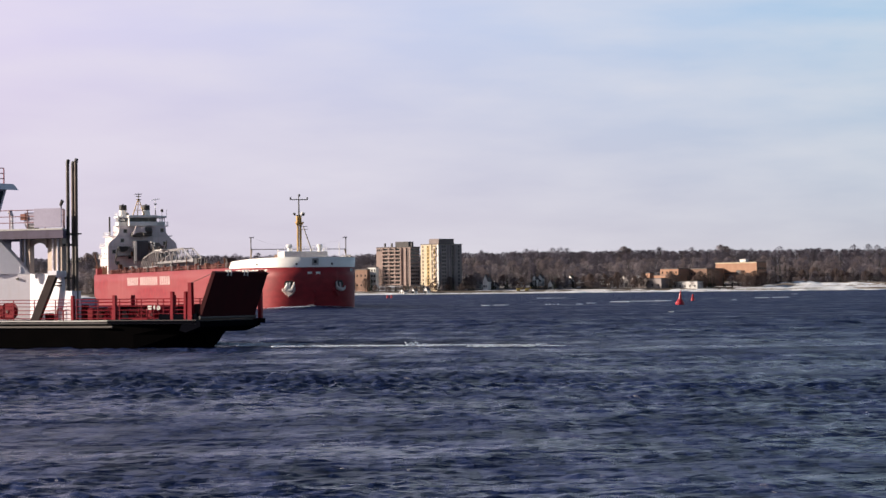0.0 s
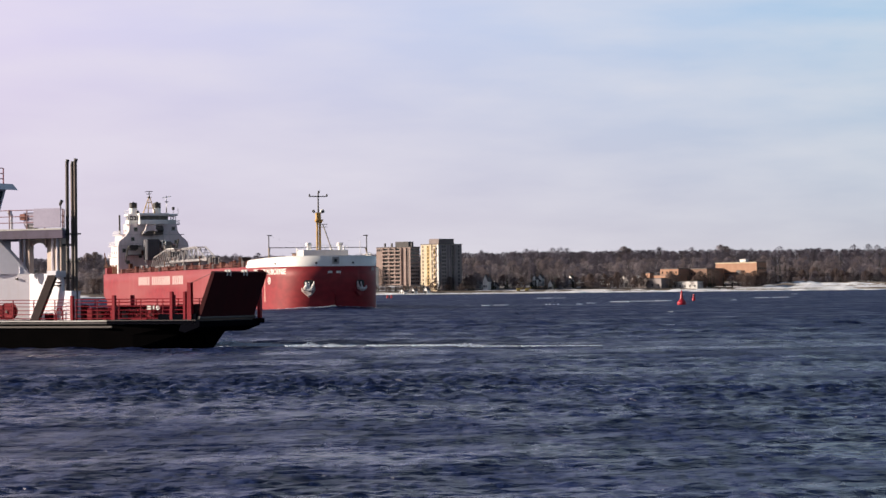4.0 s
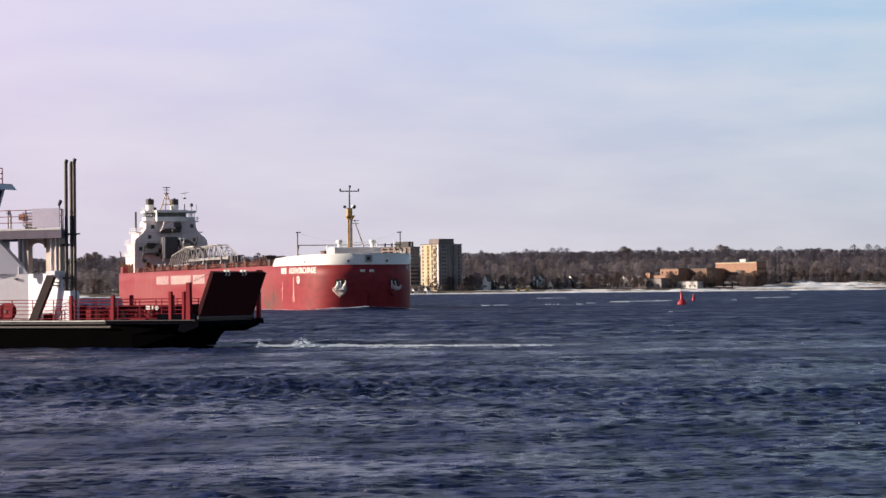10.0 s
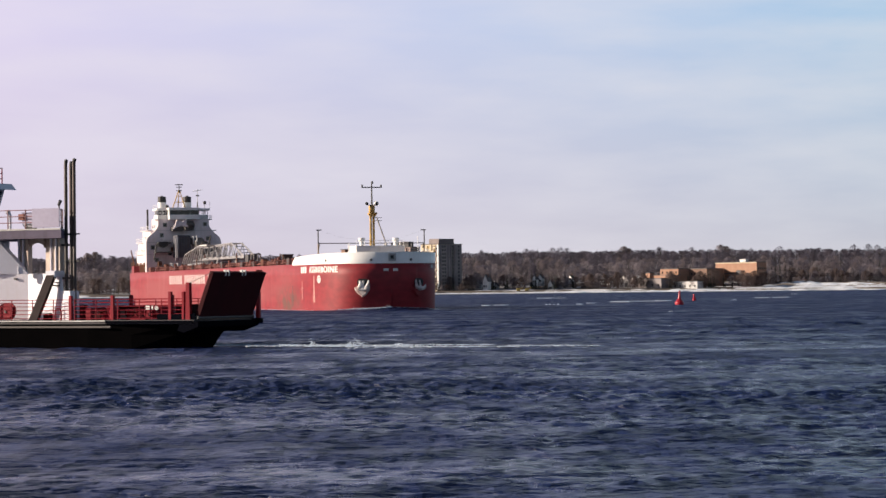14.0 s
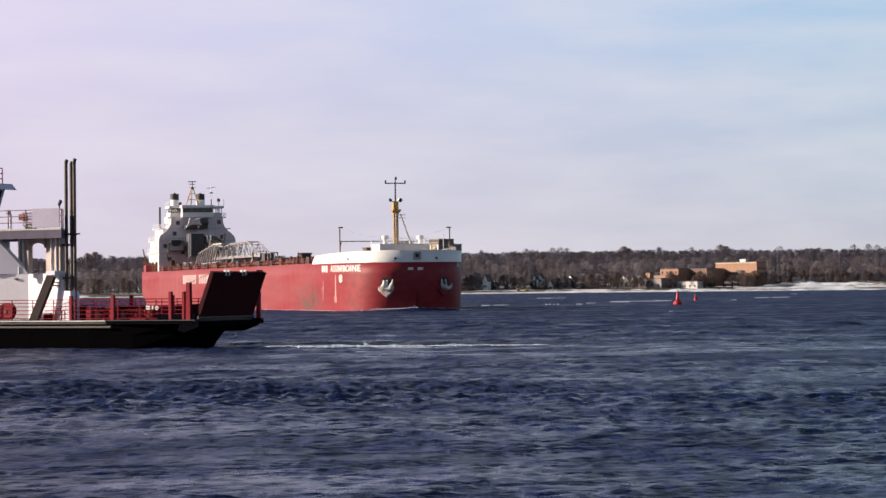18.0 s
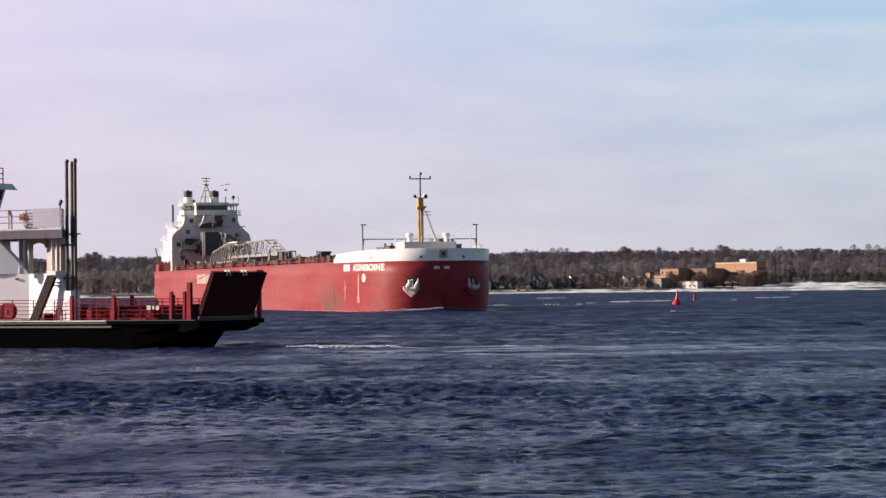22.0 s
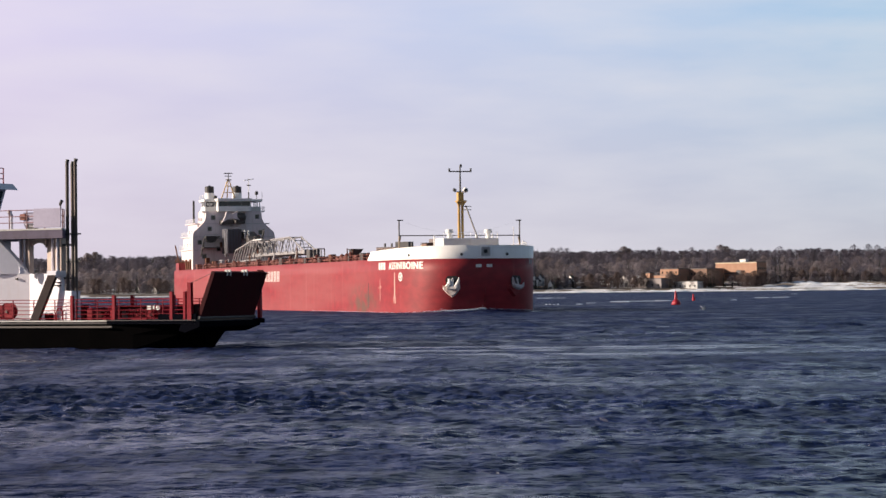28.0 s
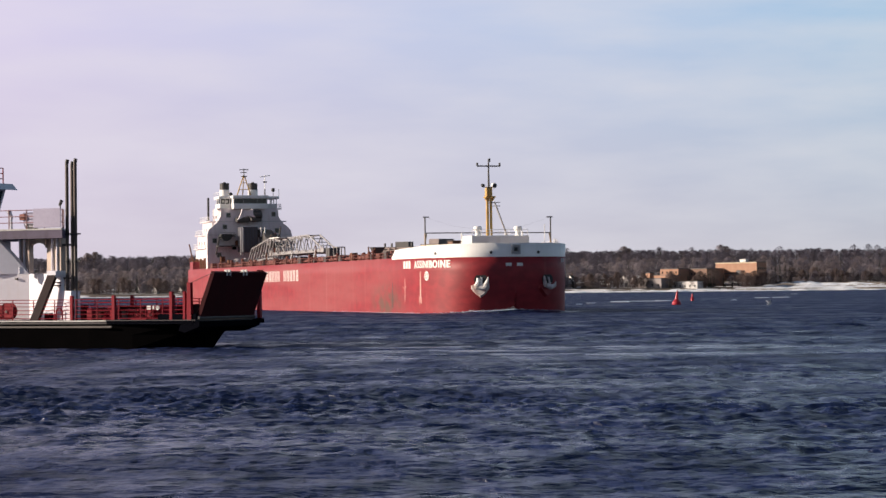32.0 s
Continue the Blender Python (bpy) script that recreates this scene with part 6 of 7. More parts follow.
# pink-brown block with balconies
tower_a = slab_building("apartment_tower", "pinkish-brown eleven-storey apartment tower with balcony bays", 666, 2125, 35, 35.0, 13.2, 3, 39.0, CONC_PINK)
win_s, win_w = window_mesh(1.3, 1.5), window_mesh(2.2, 1.5)
boxes("roof_house", CONC_DARK, tower_a, (17.5, 31, 3, 10, 39.5, 43.8))
for x in (6.5, 13.5, 34.0):
    boxes("roof_vent", CONC_DARK, tower_a, (x, x + 1.2, 2, 3.2, 39.5, 42.6))
# flat brown panel carries the shade of the recessed bays
boxes("bay_recess", CONC_MID, tower_a, (7.0, 26.0, -0.05, 0.05, 4, 38.2))
for x in (6.6, 13.6, 19.6, 25.6):
    boxes("bay_fin", CONC_PINK, tower_a, (x, x + 0.8, -1.5, 0.0, 3, 38.6))
boxes("corner_pier", CONC_PINK, tower_a, (28.6, 31.0, -0.9, 0.0, 3, 38.6))
boxes("corner_strip", CONC_DARK, tower_a, (32.8, 33.5, -0.06, 0.0, 4, 38))
bal = bmesh.new()
box(bal, 0, 18.2, -1.7, 0, 0, 0.25), box(bal, 0, 18.2, -1.7, -1.58, 0.25, 1.05)
bal_me = finish(bal, "balcony", CONC_PINK)
for f in range(11):
    z = 4.8 + f * 3.08
    put(bal_me, "balcony", tower_a, 7.4, 0, z)
    for x in (10.2, 16.6, 22.6):
        put(win_w, "window", tower_a, x, -0.06, z + 0.9)
    for y in (2.0, 5.0, 8.2, 11.2):
        put(win_w, "window", tower_a, 35.02, y, z + 0.8, 90)
    if f == 10:
        for x in (1.0, 2.8, 4.8):
            put(win_s, "window", tower_a, x + 0.4, -0.02, z + 0.6)

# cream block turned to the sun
tower_b = slab_building("apartment_tower", "sunlit cream twelve-storey apartment tower, its shaded side coloured grey", 744.5, 2040, 53, 23.5, 23.5, 3, 39.6, CONC_CREAM)
# grey skin over the cream puts this side's shade into colour
boxes("shaded_side_wall", CONC_GREY, tower_b, (23.5, 23.58, 0.6, 23.4, 3, 39.5))
boxes("corner_white", CLAD_WHITE, tower_b, (22.2, 23.9, -0.35, 0.6, 3, 39.3))
boxes("roof_house", CONC_MID, tower_b, (6, 19, 4, 19, 40.1, 44.2))
OCHRE = mat("balcony_ochre", (0.40, 0.285, 0.115), 0.8, scale=0.3)
boxes("bay_recess", OCHRE, tower_b, (8.0, 11.6, -0.05, 0.05, 4, 38.8))
# brown panel: the shade inside this bay is put into its colour
boxes("bay_recess", CONC_MID, tower_b, (16.0, 21.8, -0.05, 0.05, 4, 38.8))
boxes("bay_pier", OCHRE, tower_b, (18.4, 19.2, -0.5, 0.0, 4, 38.8))
# flat dark strip paints the shade of an upright recess; piers share the grey
boxes("side_recess_shade", CONC_DARK, tower_b, (23.58, 23.66, 13.0, 15.4, 4, 38.8))
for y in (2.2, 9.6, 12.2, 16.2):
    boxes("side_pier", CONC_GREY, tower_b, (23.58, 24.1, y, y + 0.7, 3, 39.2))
bal = bmesh.new()
box(bal, 0, 3.6, -1.5, 0, 0, 0.25), box(bal, 0, 3.6, -1.5, -1.38, 0.25, 1.1)
bal_me = finish(bal, "balcony", CONC_CREAM)
for f in range(12):
    z = 4.3 + f * 2.92
    put(bal_me, "balcony", tower_b, 15.6 + (f % 2) * 2.9, 0, z)
    put(win_s, "window", tower_b, 3.0, -0.06, z + 0.8)
    put(win_s, "window", tower_b, 9.8, -0.06, z + 0.8)
    for y in (4.4, 6.6, 14.2, 20.4):
        put(win_s, "window", tower_b, 23.62, y, z + 0.8, 90)
boxes("corner_pier", CONC_CREAM, tower_b, (12.6, 15.2, -0.7, 0, 3, 39.4))


# low blocks and houses
def low_block(name, label, px0, px1, top, base, wall_mat, depth=14, y=2045.0, cols=0, floors=1, yaw=48):
    w = (px1 - px0) * y / FOCAL / math.cos(radians(yaw))
    z1, z0 = far_z(px0, top, y), far_z(px0, base, y)
    b = slab_building(name, label, px0, y, yaw, w, depth, z0, z1, wall_mat)
    for f in range(floors):
        for c in range(cols):
            put(win_s, "window", b, w * (c + 0.5) / cols, -0.04, z0 + (z1 - z0) * (f + 0.3) / floors)
    return b


low_block("white_annex", "low white apartment wing beside the tower", 651, 665, 474, 512, CLAD_WHITE, 4, cols=3, floors=4, yaw=30)
low_block("brown_house", "brown brick house behind the shore", 628, 650, 478, 512, BRICK_BROWN, 3, cols=3, floors=2)
centre = low_block("brick_centre", "large orange brick hall with a flat roof", 1266, 1330, 466, 484, BRICK_ORANGE, 12, 2085)
boxes("lower_storey", BRICK_ORANGE, centre, (6.0, 29.4, 0.3, 20, 8, far_z(1266, 484, 2085)))
# dark strip paints the shadow line under the upper storey
boxes("painted_shadow_line", CONC_DARK, centre, (5, 29.4, -0.06, 0.4, far_z(1266, 486, 2085), far_z(1266, 484, 2085)))
# flat dark plate: the recess is shade put into colour, without depth
boxes("recess", CONC_DARK, centre, (22.5, 27.5, -0.08, 0.0, far_z(1266, 492, 2085), far_z(1266, 479, 2085)))
for i in range(7):
    put(win_s, "window", centre, 8.0 + i * 2.1, 0.22, far_z(1266, 490.5, 2085))
for i in range(4):
    put(win_s, "window", centre, 44.5, 2.0 + i * 2.6, far_z(1266, 478, 2085), 90)
boxes("parapet", CONC_CREAM, centre, (-0.1, 44.4, -0.35, -0.05, far_z(1266, 467.2, 2085), far_z(1266, 465.6, 2085)))
for x, w in ((25.5, 2.4), (28.4, 1.6), (23.6, 1.0)):
    boxes("roof_unit", CLAD_WHITE, centre, (x, x + w, 3, 6, far_z(1266, 465.5, 2085), far_z(1266, 460, 2085)))
low_block("brick_wing", "orange brick school wing with a pale parapet", 1168, 1197, 477, 498, BRICK_ORANGE, 22, 2075, 4, 2)
low_block("dark_wing", "dark glazed low wing between brick halls", 1197, 1245, 477, 506, BRICK_BROWN, 20, 2079, 9, 2)
low_block("brick_wing", "small orange brick block", 1245, 1258, 477, 487, BRICK_ORANGE, 16, 2074)
low_block("brick_wing", "low orange brick block", 1145, 1180, 488, 500, BRICK_ORANGE, 14, 2060, 6)
low_block("brick_tower", "small brick stair tower", 1142, 1149, 484, 500, BRICK_ORANGE, 5, 2058)
low_block("boat_shed", "long pale grey boat shed by the shore", 1190, 1229, 499, 512, CLAD_GREY, 7, 2030, 5)
low_block("grey_shed", "grey flat-roofed shed by the shore", 1128, 1166, 494, 512, CONC_GREY, 12, 2040, 4)


def gable_house(px, width_px, top, base, wall_mat, roof_mat, label, y=2042.0, turn=0):
    """A house with a pitched roof, its gable to the river."""
    w = width_px * y / FOCAL
    z0, z1 = far_z(px, base, y), far_z(px, top, y)
    ze = z0 + (z1 - z0) * 0.58
    b = thing("house", label, "house", "houses on the far shore", pose((px - 784) / FOCAL * y, y, 0, 0, 0, turn))
    part_of("wall", lambda bm: prism(bm, [(-w / 2, z0 - 2), (w / 2, z0 - 2), (w / 2, ze), (0, z1), (-w / 2, ze)], 0, 3.8, "y"), wall_mat, b)
    for s in (-1, 1):
        part_of("roof", lambda bm: prism(bm, [(0, z1 + 0.12), (0, z1 + 0.42), (s * (w / 2 + 0.5), ze - 0.1), (s * (w / 2 + 0.5), ze - 0.4)], -0.4, 4.2, "y"), roof_mat, b)
    for x in (-w * 0.22, w * 0.22):
        put(win_s, "window", b, x, -0.05, z0 + (ze - z0) * 0.35)
    boxes("chimney", BRICK_BROWN, b, (w * 0.2, w * 0.2 + 0.7, 1.6, 2.3, ze, z1 + 0.9))


HOUSES = ((858, 12, 487, 514, CLAD_WHITE), (845, 8, 495, 513, CLAD_GREY), (875, 9, 500, 514, CLAD_WHITE), (917, 7, 494, 505, CLAD_WHITE), (945, 9, 488, 503, CLAD_WHITE), (955, 8, 486, 502, CLAD_GREY),
          (973, 8, 496, 515, CLAD_WHITE), (987, 7, 501, 515, CLAD_WHITE), (1008, 7, 487, 498, CLAD_WHITE), (1064, 9, 486, 500, CLAD_GREY), (1076, 8, 492, 504, CLAD_WHITE), (1103, 20, 488, 507, CLAD_GREY), (1120, 9, 490, 504, CLAD_GREY),
          (710, 12, 513, 521, CLAD_WHITE), (730, 7, 510, 521, CLAD_WHITE), (752, 8, 508, 521, CLAD_WHITE), (808, 10, 500, 512, CLAD_GREY), 
          (243, 9, 506, 522, CLAD_GREY), (272, 12, 508, 522, CLAD_GREY), (160, 10, 509, 524, CLAD_GREY), (318, 9, 508, 521, CLAD_WHITE), (1256, 8, 456, 466, CLAD_GREY))
for i, (px, w, top, base, m) in enumerate(HOUSES):
    far_y = 2560.0 if base < 470 else 2004.0 if base > 520 and 700 < px < 760 else (2044.0 + (i * 37 % 18) if i % 3 else 2028.0)
    gable_house(px, w, top, base, CLAD_WHITE if 830 < px < 1130 else m, ROOF_GREY, "white clapboard house among bare trees" if m is CLAD_WHITE or 830 < px < 1130 else "grey clapboard house among bare trees", far_y, -44 + (i * 53 % 16))
for px in (917, 932):
    z = land_z(0, 2012)
    d = thing("yellow_digger", "yellow excavator standing on the snowy shore", "excavator", "diggers on the shore", pose((px - 784) / FOCAL * 2008, 2008, 1.2))
    boxes("cab", YELLOW_PLANT, d, (-1.6, 1.4, 0, 2.2, 0.9, 3.0), bevel=0.15)
    boxes("track", STEEL_DARK, d, (-2, 2, -0.2, 0.4, 0, 0.9), (-2, 2, 1.8, 2.4, 0, 0.9), bevel=0.1)
    bar("arm", (1.2, 1, 2.0), (3.4, 1, 3.4), 0.3, YELLOW_PLANT, d)


# trees: a bare broadleaf and a conifer in a few forms each, set out as one wood and as single trees at the shore
def twig_cloud(r, h, n, spread):
    """Corners of thin three-sided blades that make up a bare crown, and of the limbs that carry them."""
    tris = []
    for _ in range(n):
        u = r.random() ** 0.75
        zc = h * (0.05 + 0.90 * u)
        rad = spread * h * math.sin(math.pi * min(1, 0.14 + 0.82 * u)) ** 0.6 * math.sqrt(r.random())
        a = r.uniform(0, math.tau)
        base = Vector((rad * math.cos(a), rad * math.sin(a), zc))
        face = Vector((math.cos(a) * 0.45 + r.gauss(0, 0.22), math.sin(a) * 0.45 + r.gauss(0, 0.22), 0.42 + 0.3 * u + r.gauss(0, 0.16))).normalized()
        way = Vector((r.gauss(0, 0.32), r.gauss(0, 0.32), 0.9))
        way = (way - face * way.dot(face)).normalized()
        side = face.cross(way) * r.uniform(0.08, 0.21)
        ln = r.uniform(0.8, 2.1)
        tris.append((base - side, base + side, base + way * ln))
    return tris


def limb_tris(a, b, r0, r1):
    a, b = Vector(a), Vector(b)
    q = (b - a).to_track_quat("Z", "Y")
    ra = [a + q @ Vector((r0 * math.cos(k * math.tau / 4), r0 * math.sin(k * math.tau / 4), 0)) for k in range(4)]
    rb = [b + q @ Vector((r1 * math.cos(k * math.tau / 4), r1 * math.sin(k * math.tau / 4), 0)) for k in range(4)]
    out = []
    for k in range(4):
        j = (k + 1) % 4
        out += [(ra[k], ra[j], rb[j]), (ra[k], rb[j], rb[k])]
    return out


def bare_tree(seed, h, n):
    r = random.Random(seed)
    wood = limb_tris((0, 0, -0.5), (r.gauss(0, 0.2), r.gauss(0, 0.2), h * 0.42), 0.011 * h, 0.008 * h)
    wood += limb_tris((0, 0, h * 0.42), (r.gauss(0, 0.5), r.gauss(0, 0.5), h * 0.9), 0.008 * h, 0.003 * h)
    for k in range(9):
        a, z = k * 2.4 + r.uniform(-0.4, 0.4), h * r.uniform(0.25, 0.6)
        ln = h * r.uniform(0.22, 0.36)
        wood += limb_tris((0, 0, z), (ln * math.cos(a), ln * math.sin(a), z + ln * r.uniform(0.6, 1.1)), 0.006 * h, 0.002 * h)
    return wood, twig_cloud(r, h, n, r.uniform(0.34, 0.46))


def conifer(seed, h, n):
    r = random.Random(seed)
    wood = limb_tris((0, 0, -0.5), (0, 0, h * 0.95), 0.018 * h, 0.004 * h)
    tris = []
    for _ in range(n):
        u = r.random() ** 1.4
        z, a = h * (0.08 + 0.9 * u), r.uniform(0, math.tau)
        rad = 0.20 * h * (1 - u) * r.uniform(0.55, 1.1) + 0.1
        tip = Vector((rad * math.cos(a), rad * math.sin(a), z - rad * 0.25))
        side = Vector((-math.sin(a), math.cos(a), r.gauss(0, 0.3))) * r.uniform(0.25, 0.6)
        root = Vector((0.15 * rad * math.cos(a), 0.15 * rad * math.sin(a), z + rad * 0.2))
        tris.append((root + side * 0.6, root - side * 0.6, tip - side * 0.5)), tris.append((root + side * 0.6, tip - side * 0.5, tip + side * 0.5))
    return wood, tris


def tri_mesh(name, groups):
    """A mesh from arrays of triangle corners, one array and one material each."""
    co = np.concatenate([g for g, _ in groups]).astype(np.float32)
    n = len(co) // 3
    me = bpy.data.meshes.new(name)
    me.vertices.add(len(co))
    me.vertices.foreach_set("co", co.ravel())
    me.loops.add(len(co))
    me.loops.foreach_set("vertex_index", np.arange(len(co), dtype=np.int32))
    me.polygons.add(n)
    me.polygons.foreach_set("loop_start", np.arange(0, len(co), 3, dtype=np.int32))
    idx = np.concatenate([np.full(len(g) // 3, i, dtype=np.int32) for i, (g, _) in enumerate(groups)])
    for _, m in groups:
        me.materials.append(m)
    me.polygons.foreach_set("material_index", idx)
    me.update(calc_edges=True)
    return me


def flat(tris):
    return np.array([tuple(v) for t in tris for v in t], dtype=np.float32)


BARE = [tuple(flat(g) for g in bare_tree(50 + i, 15.0, 520)) for i in range(8)]
FIRS = [tuple(flat(g) for g in conifer(80 + i, 14.0, 90)) for i in range(4)]


def placed(co, x, y, z, s, turn):
    c, si = math.cos(turn), math.sin(turn)
    out = co * s
    return np.stack([out[:, 0] * c - out[:, 1] * si + x, out[:, 0] * si + out[:, 1] * c + y, out[:, 2] + z], -1)


def make_woods():
    """The far woods on the rising bank; the crowns stand over one another up the slope."""
    r = random.Random(77)
    wood, twigs, needles = [], [[] for _ in TWIGS], []
    for row_y, step, jig, firs in ((2046, 6.5, 6, 0.30), (2062, 9.0, 9, 0.16), (2092, 8.0, 12, 0.10), (2130, 8.0, 16, 0.10), (2180, 8.0, 20, 0.10), (2240, 8.5, 24, 0.10), (2310, 8.5, 28, 0.14), (2390, 8.5, 30, 0.16), (2480, 5.0, 30, 0.24), (2540, 4.5, 20, 0.30), (2590, 4.5, 20, 0.35)):
        x = -0.21 * row_y
        while x < 0.21 * row_y:
            x += 0.52 * step * r.uniform(0.6, 1.4)
            y = row_y + r.uniform(-jig, jig)
            px = 784 + x / y * FOCAL
            if y < 2115 and (655 < px < 828 or 1125 < px < 1345):
                continue
            fir = r.random() < firs
            s = (r.uniform(0.85, 1.12) if y < 2440 else r.uniform(0.97, 1.1)) * (1.0 + 0.16 * noise.noise(Vector((x * 0.02, y * 0.013, 4)))) * (1.0 if y > 2080 else 0.82 if y > 2053 else 0.52)
            if y > 2440 and r.random() < 0.025:
                s *= 1.25
            a, b = (FIRS if fir else BARE)[r.randrange(4 if fir else 8)]
            z, t = land_z(x, y) - 0.3, r.uniform(0, math.tau)
            wood.append(placed(a, x, y, z, s, t))
            kind = noise.noise(Vector((x * 0.035, y * 0.02, 9))) + r.gauss(0, 0.22)
            # far crowns get only the dark, mauve and grey tints
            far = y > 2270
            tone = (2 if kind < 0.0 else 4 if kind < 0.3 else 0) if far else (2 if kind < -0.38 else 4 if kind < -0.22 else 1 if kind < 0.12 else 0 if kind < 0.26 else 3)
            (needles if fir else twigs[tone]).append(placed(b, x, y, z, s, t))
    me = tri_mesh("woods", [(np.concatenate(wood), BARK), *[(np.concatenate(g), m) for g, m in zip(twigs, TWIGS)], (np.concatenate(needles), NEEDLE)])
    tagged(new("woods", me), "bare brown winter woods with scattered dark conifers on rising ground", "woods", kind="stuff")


make_woods()
DENSE = [tuple(flat(g) for g in bare_tree(90 + i, 13.0, 1100)) for i in range(4)]
tree_me = []
for i in range(4):
    tree_me.append((tri_mesh("trunk", [(DENSE[i][0], BARK)]), tri_mesh("crown", [(DENSE[i][1], TWIGS[3] if i == 2 else BRUSH)])))
fir_me = [(tri_mesh("trunk", [(f[0], BARK)]), tri_mesh("crown", [(f[1], NEEDLE)])) for f in FIRS[:2]]


def single_tree(px, y, s, fir, i):
    x = (px - 784) / FOCAL * y
    t = thing("conifer" if fir else "bare_tree", "dark green conifer by the far shore" if fir else "leafless brown tree by the far shore", "tree", "shore conifers" if fir else "shore trees",
              pose(x, y, land_z(x, y) - 0.2, 0, 0, i * 77))
    t.scale = (s, s, s)
    for name, me in zip(("trunk", "crown"), fir_me[i % 2] if fir else tree_me[i % 4]):
        new(name, me).parent = t


rt = random.Random(12)
for k, (px, sc_) in enumerate(((1228, 0.75), (1236, 0.85), (1245, 0.8), (1320, 0.8), (1329, 0.95), (1338, 0.85), (1347, 0.8), (1122, 0.8), (1133, 0.7), (1372, 0.7), (1398, 0.6), (1425, 0.55))):
    single_tree(px, 2016 if px < 1360 else 2030, sc_, False, 2 * k + 1)
for k in range(26):
    single_tree(664 + k * 6.6 + rt.uniform(-2, 2), 2016 + rt.uniform(0, 6), rt.uniform(0.28, 0.55), k % 4 == 1, k)
for k, (px, sc_) in enumerate(((1257, 0.75), (1263, 0.9), (1185, 0.6))):
    single_tree(px, 2015, sc_, True, k)
i = 0
for px in list(range(140, 345, 13)) + list(range(834, 1128, 13)) + list(range(1236, 1365, 9)) + list(range(1360, 1580, 10)) + [648, 655, 768, 772, 778, 786, 792, 822, 1136, 1176, 1183, 1184, 1218, 1222]:
    i += 1
    single_tree(px + rt.uniform(-4, 4), rt.uniform(2022, 2036) + (30 if px > 1365 else 0), rt.uniform(0.65, 1.15), rt.random() < (0.4 if 830 < px < 1010 else 0.18), i)
for k, (px, y, s) in enumerate(((1372, 2060, 1.25), (1380, 2062, 1.4), (1389, 2058, 1.3), (1397, 2064, 1.15), (1365, 2066, 1.2), (1450, 2070, 1.1), (770, 2028, 0.75), (776, 2030, 0.8), (858, 2034, 0.9), (868, 2036, 1.0), (898, 2035, 0.85), (1000, 2036, 0.9), (1013, 2034, 1.0))):
    single_tree(px, y, s, True, k)
for k, (px, s) in enumerate(((1104, 1.5), (1113, 1.35), (1275, 1.55), (1284, 1.45), (155, 1.5), (168, 1.6), (176, 1.4))):
    single_tree(px, 2500, s, False, k)


def swell(bm):
    """A low steep-fronted swell that stands off the ferry's bow."""
    rows = []
    for k in range(61):
        u = k / 60
        h = 0.17 * math.sin(math.pi * min(1.0, u * 1.6 + 0.3) * 0.75) * (1 - u) ** 0.6 * (1 + 0.18 * math.sin(k * 1.3) + 0.1 * math.sin(k * 3.1))
        y = 0.25 * math.sin(u * 9) - 1.2 * u
        rows.append([bm.verts.new((u * 13.0, y + dy, z)) for dy, z in ((-0.55, -0.12), (-0.25, 0.0), (-0.08, h * 0.75), (0.1, h), (0.5, h * 0.6), (1.2, -0.1))])
    for a, b in zip(rows, rows[1:]):
        for k in range(5):
            bm.faces.new((a[k], b[k], b[k + 1], a[k + 1]))


bm = bmesh.new()
swell(bm)
bow_swell = single("bow_swell", bm, WATER, "low dark swell standing off the ferry's bow", "water", kind="stuff", smooth=True)


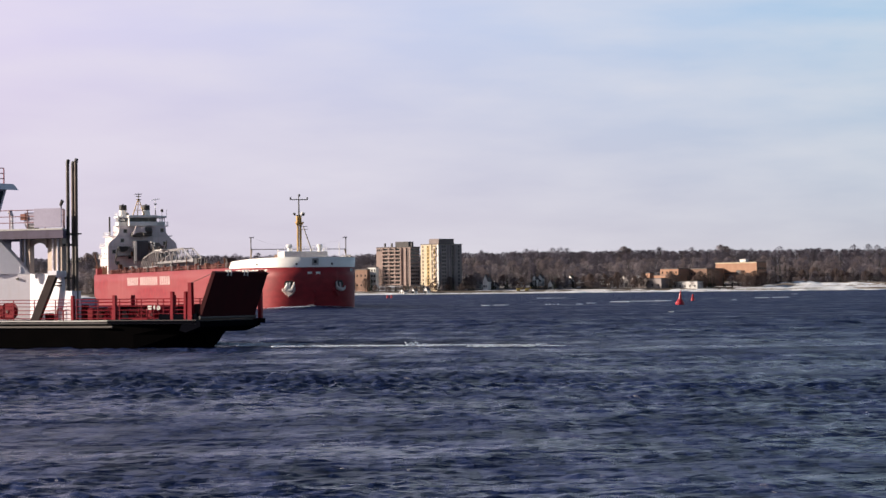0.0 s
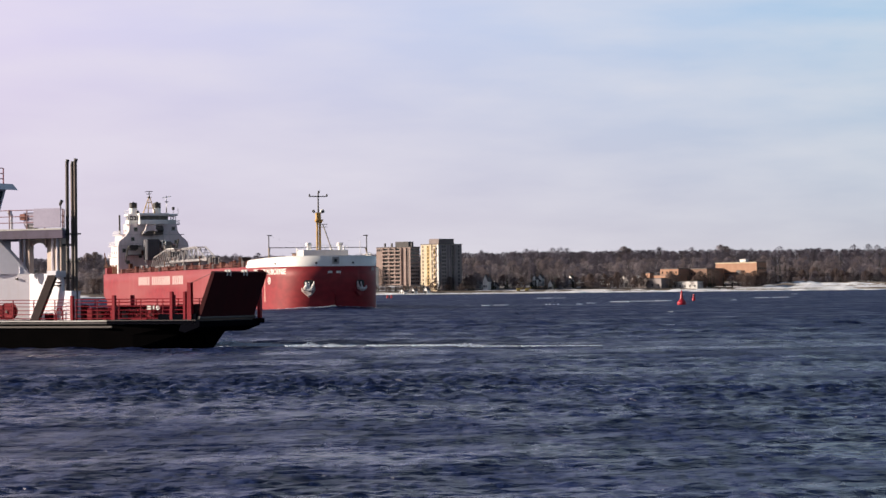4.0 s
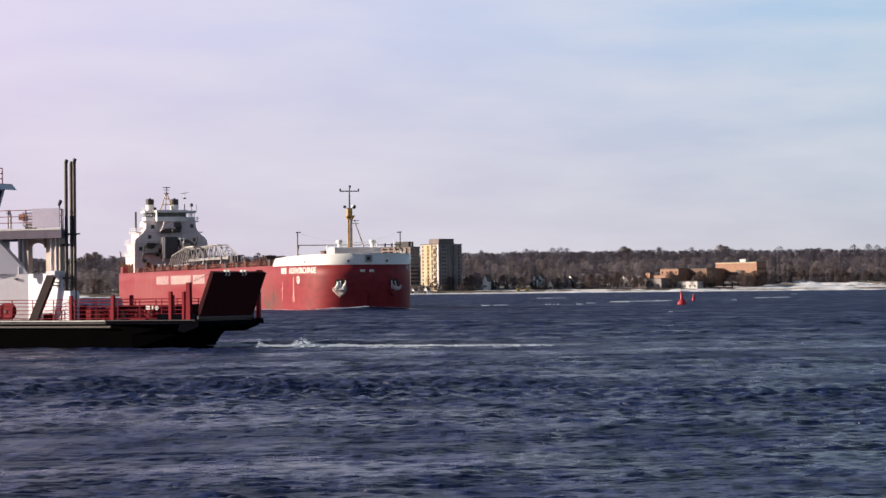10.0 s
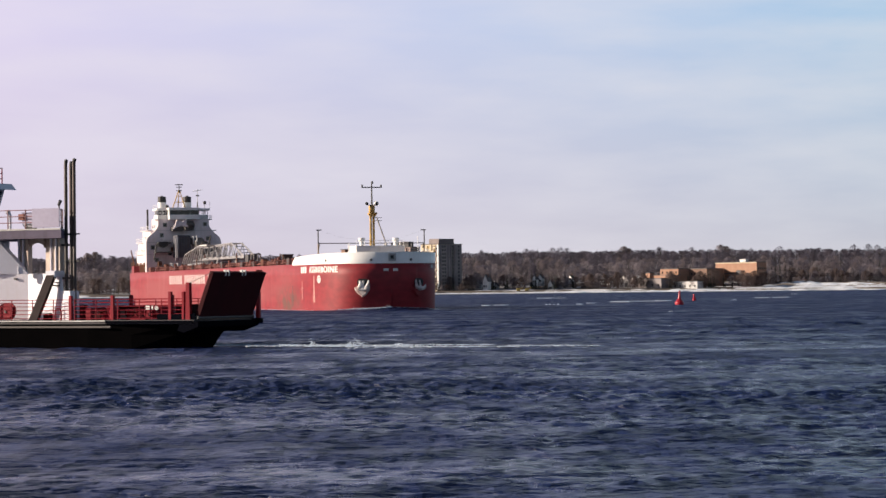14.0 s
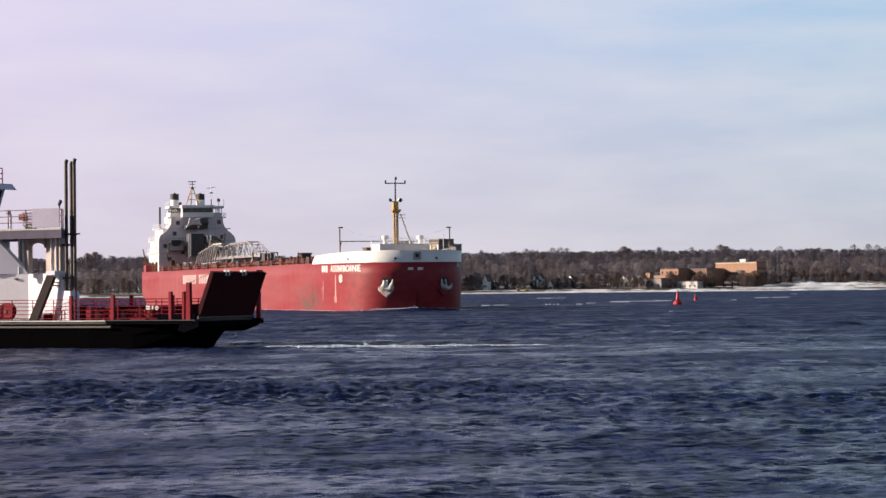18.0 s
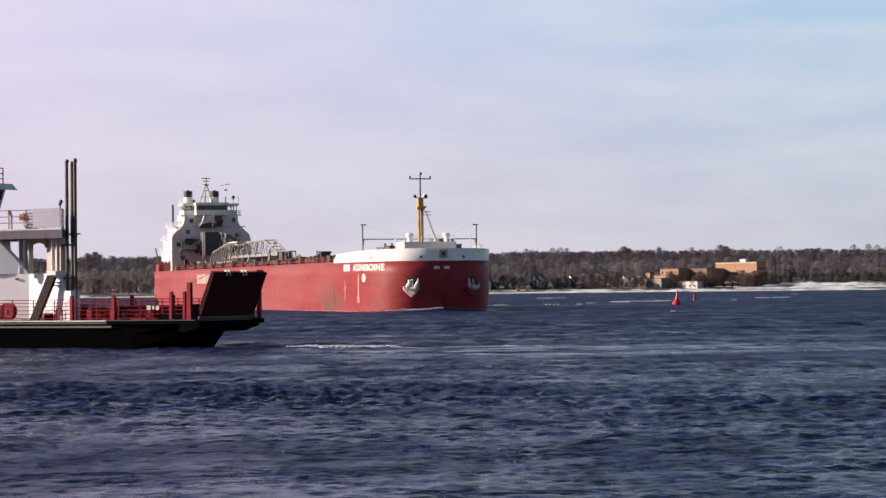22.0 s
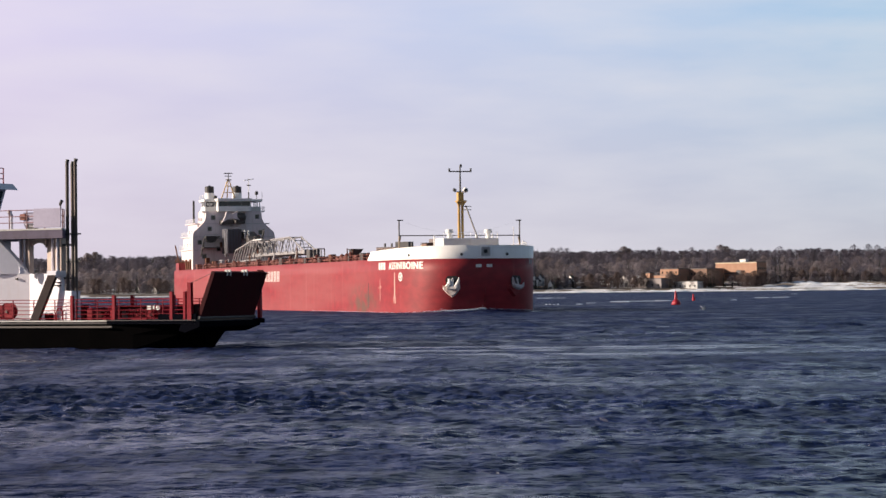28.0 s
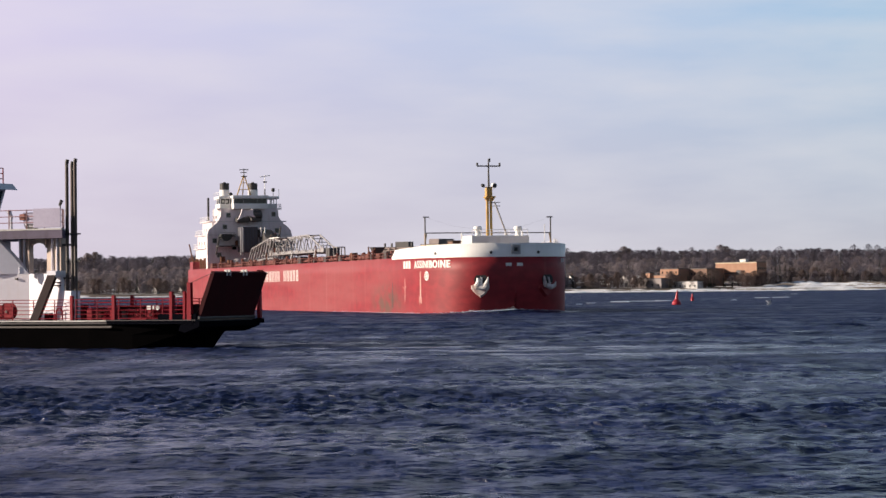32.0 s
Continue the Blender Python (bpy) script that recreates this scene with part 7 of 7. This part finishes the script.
# ---- movement ----
def motions():
    walk(ship, [(t, ship_pose(t)) for t in (0, 4, 8, 12, 16, 20, 24, 28, 32)])
    drift = ((0, 0.13), (1, 0.10), (3.5, 0.09), (6, 0.08), (8.5, 0.06), (10, 0.01), (13, -0.01), (17, -0.01), (19, 0.04), (23, 0.06), (25, 0.07), (28, 0.09), (30, 0.09), (32, 0.07))
    walk(ferry, [(t, pose(FERRY_AT[0] + dx, FERRY_AT[1], 0, 0, 0, FERRY_TURN)) for t, dx in drift])
    walk(water, [(0, pose(0, 0, 0)), (32, pose(-2.5, -18, 0))])
    sway = ((0, 0.0, 4), (3, 0.3, 2), (6, 0.5, -1), (10, 0.5, -2), (13, 0.05, 3), (17, -0.4, -2), (20, -0.55, 5), (23, -0.75, 3), (28, -0.8, -2), (32, -0.75, 4))
    walk(buoy, [(t, pose(52.2 + dx, 562, 0, 0, tilt, 0)) for t, dx, tilt in sway])
    bob = ((0, 0.0, 0), (3, 0.24, 3), (7, 0.24, -2), (11, 0.24, 2), (15, 0.5, -3), (19, 0.8, 2), (22, 0.48, -2), (25, 0.32, 3), (28, 0.24, -3), (32, -0.16, 2))
    walk(spar, [(t, pose(70.56 + dx, 720, 0, 0, tilt, 0)) for t, dx, tilt in bob])
    for i, (o, (x, y, ln, dp)) in enumerate(zip(slicks, SLICKS)):
        walk(o, [(t, pose(x + 0.10 * t * (1 + 0.2 * (i % 3)), y + 0.4 * math.sin(t * 0.2 + i), min(0.045, -0.19 + 0.012 * t), 0, 0, 1.5 * math.sin(i * 2 + t * 0.07))) for t in (0, 8, 16, 24, 32)])
    # the gull rests on the water, then beats away over it
    flight = ((0, 1188, 0.06), (20, 1193, 0.06), (22, 1197, 0.1), (24, 1199, 0.15), (25, 1228, 0.3), (27.5, 1248, 0.3), (29, 1264, 0.35), (30, 1272, 0.6), (30.7, 1295, 0.6), (31, 1309, 0.62), (31.3, 1326, 0.68), (31.6, 1346, 0.95), (32, 1374, 1.05))
    walk(gull, [(t, pose((px - 784) / FOCAL * 400, 400 + 0.3 * t, z, 0, -4, 25)) for t, px, z in flight])
    for side, wing in gull_wings:
        beat = [(0, -72), (23.6, -72)] + [(24 + k * 0.2, (40, 10, -22, 8)[k % 4]) for k in range(41)]
        walk(wing, [(t, pose(0, 0, 0, side * a)) for t, a in beat])
    walk(bow_swell, [(t, pose(-20.5 + 0.3 * math.sin(t * 0.3), 171.0, 0.04 if t < 20 else -0.06, 0, 0, 2 * math.sin(t * 0.2))) for t in (0, 4, 8, 12, 16, 20, 26, 32)])
    # wash strips slide out from under the bow and flatten into the waves
    for i, w in enumerate(wash):
        start = WASH_FROM[i]
        rows = []
        for k in range(9):
            t = k * 4.0
            age = t - start
            x = -21.0 + 0.92 * max(age, -3)
            y = 175.0 + 0.7 * math.sin(i * 2.1) + 1.1 * max(0.0, -11.0 - x)
            rows.append((t, pose(x, y, 0.10 - (0.12 * max(0, age - 15) if i in TALL else 0.06 * max(0, age - 12) if start > 3 else 0.03 * max(0, age - 20) + 0.03 * max(0, t - 24)), 0, 0, 3 * math.sin(i + t * 0.1))))
        walk(w, rows)


motions()
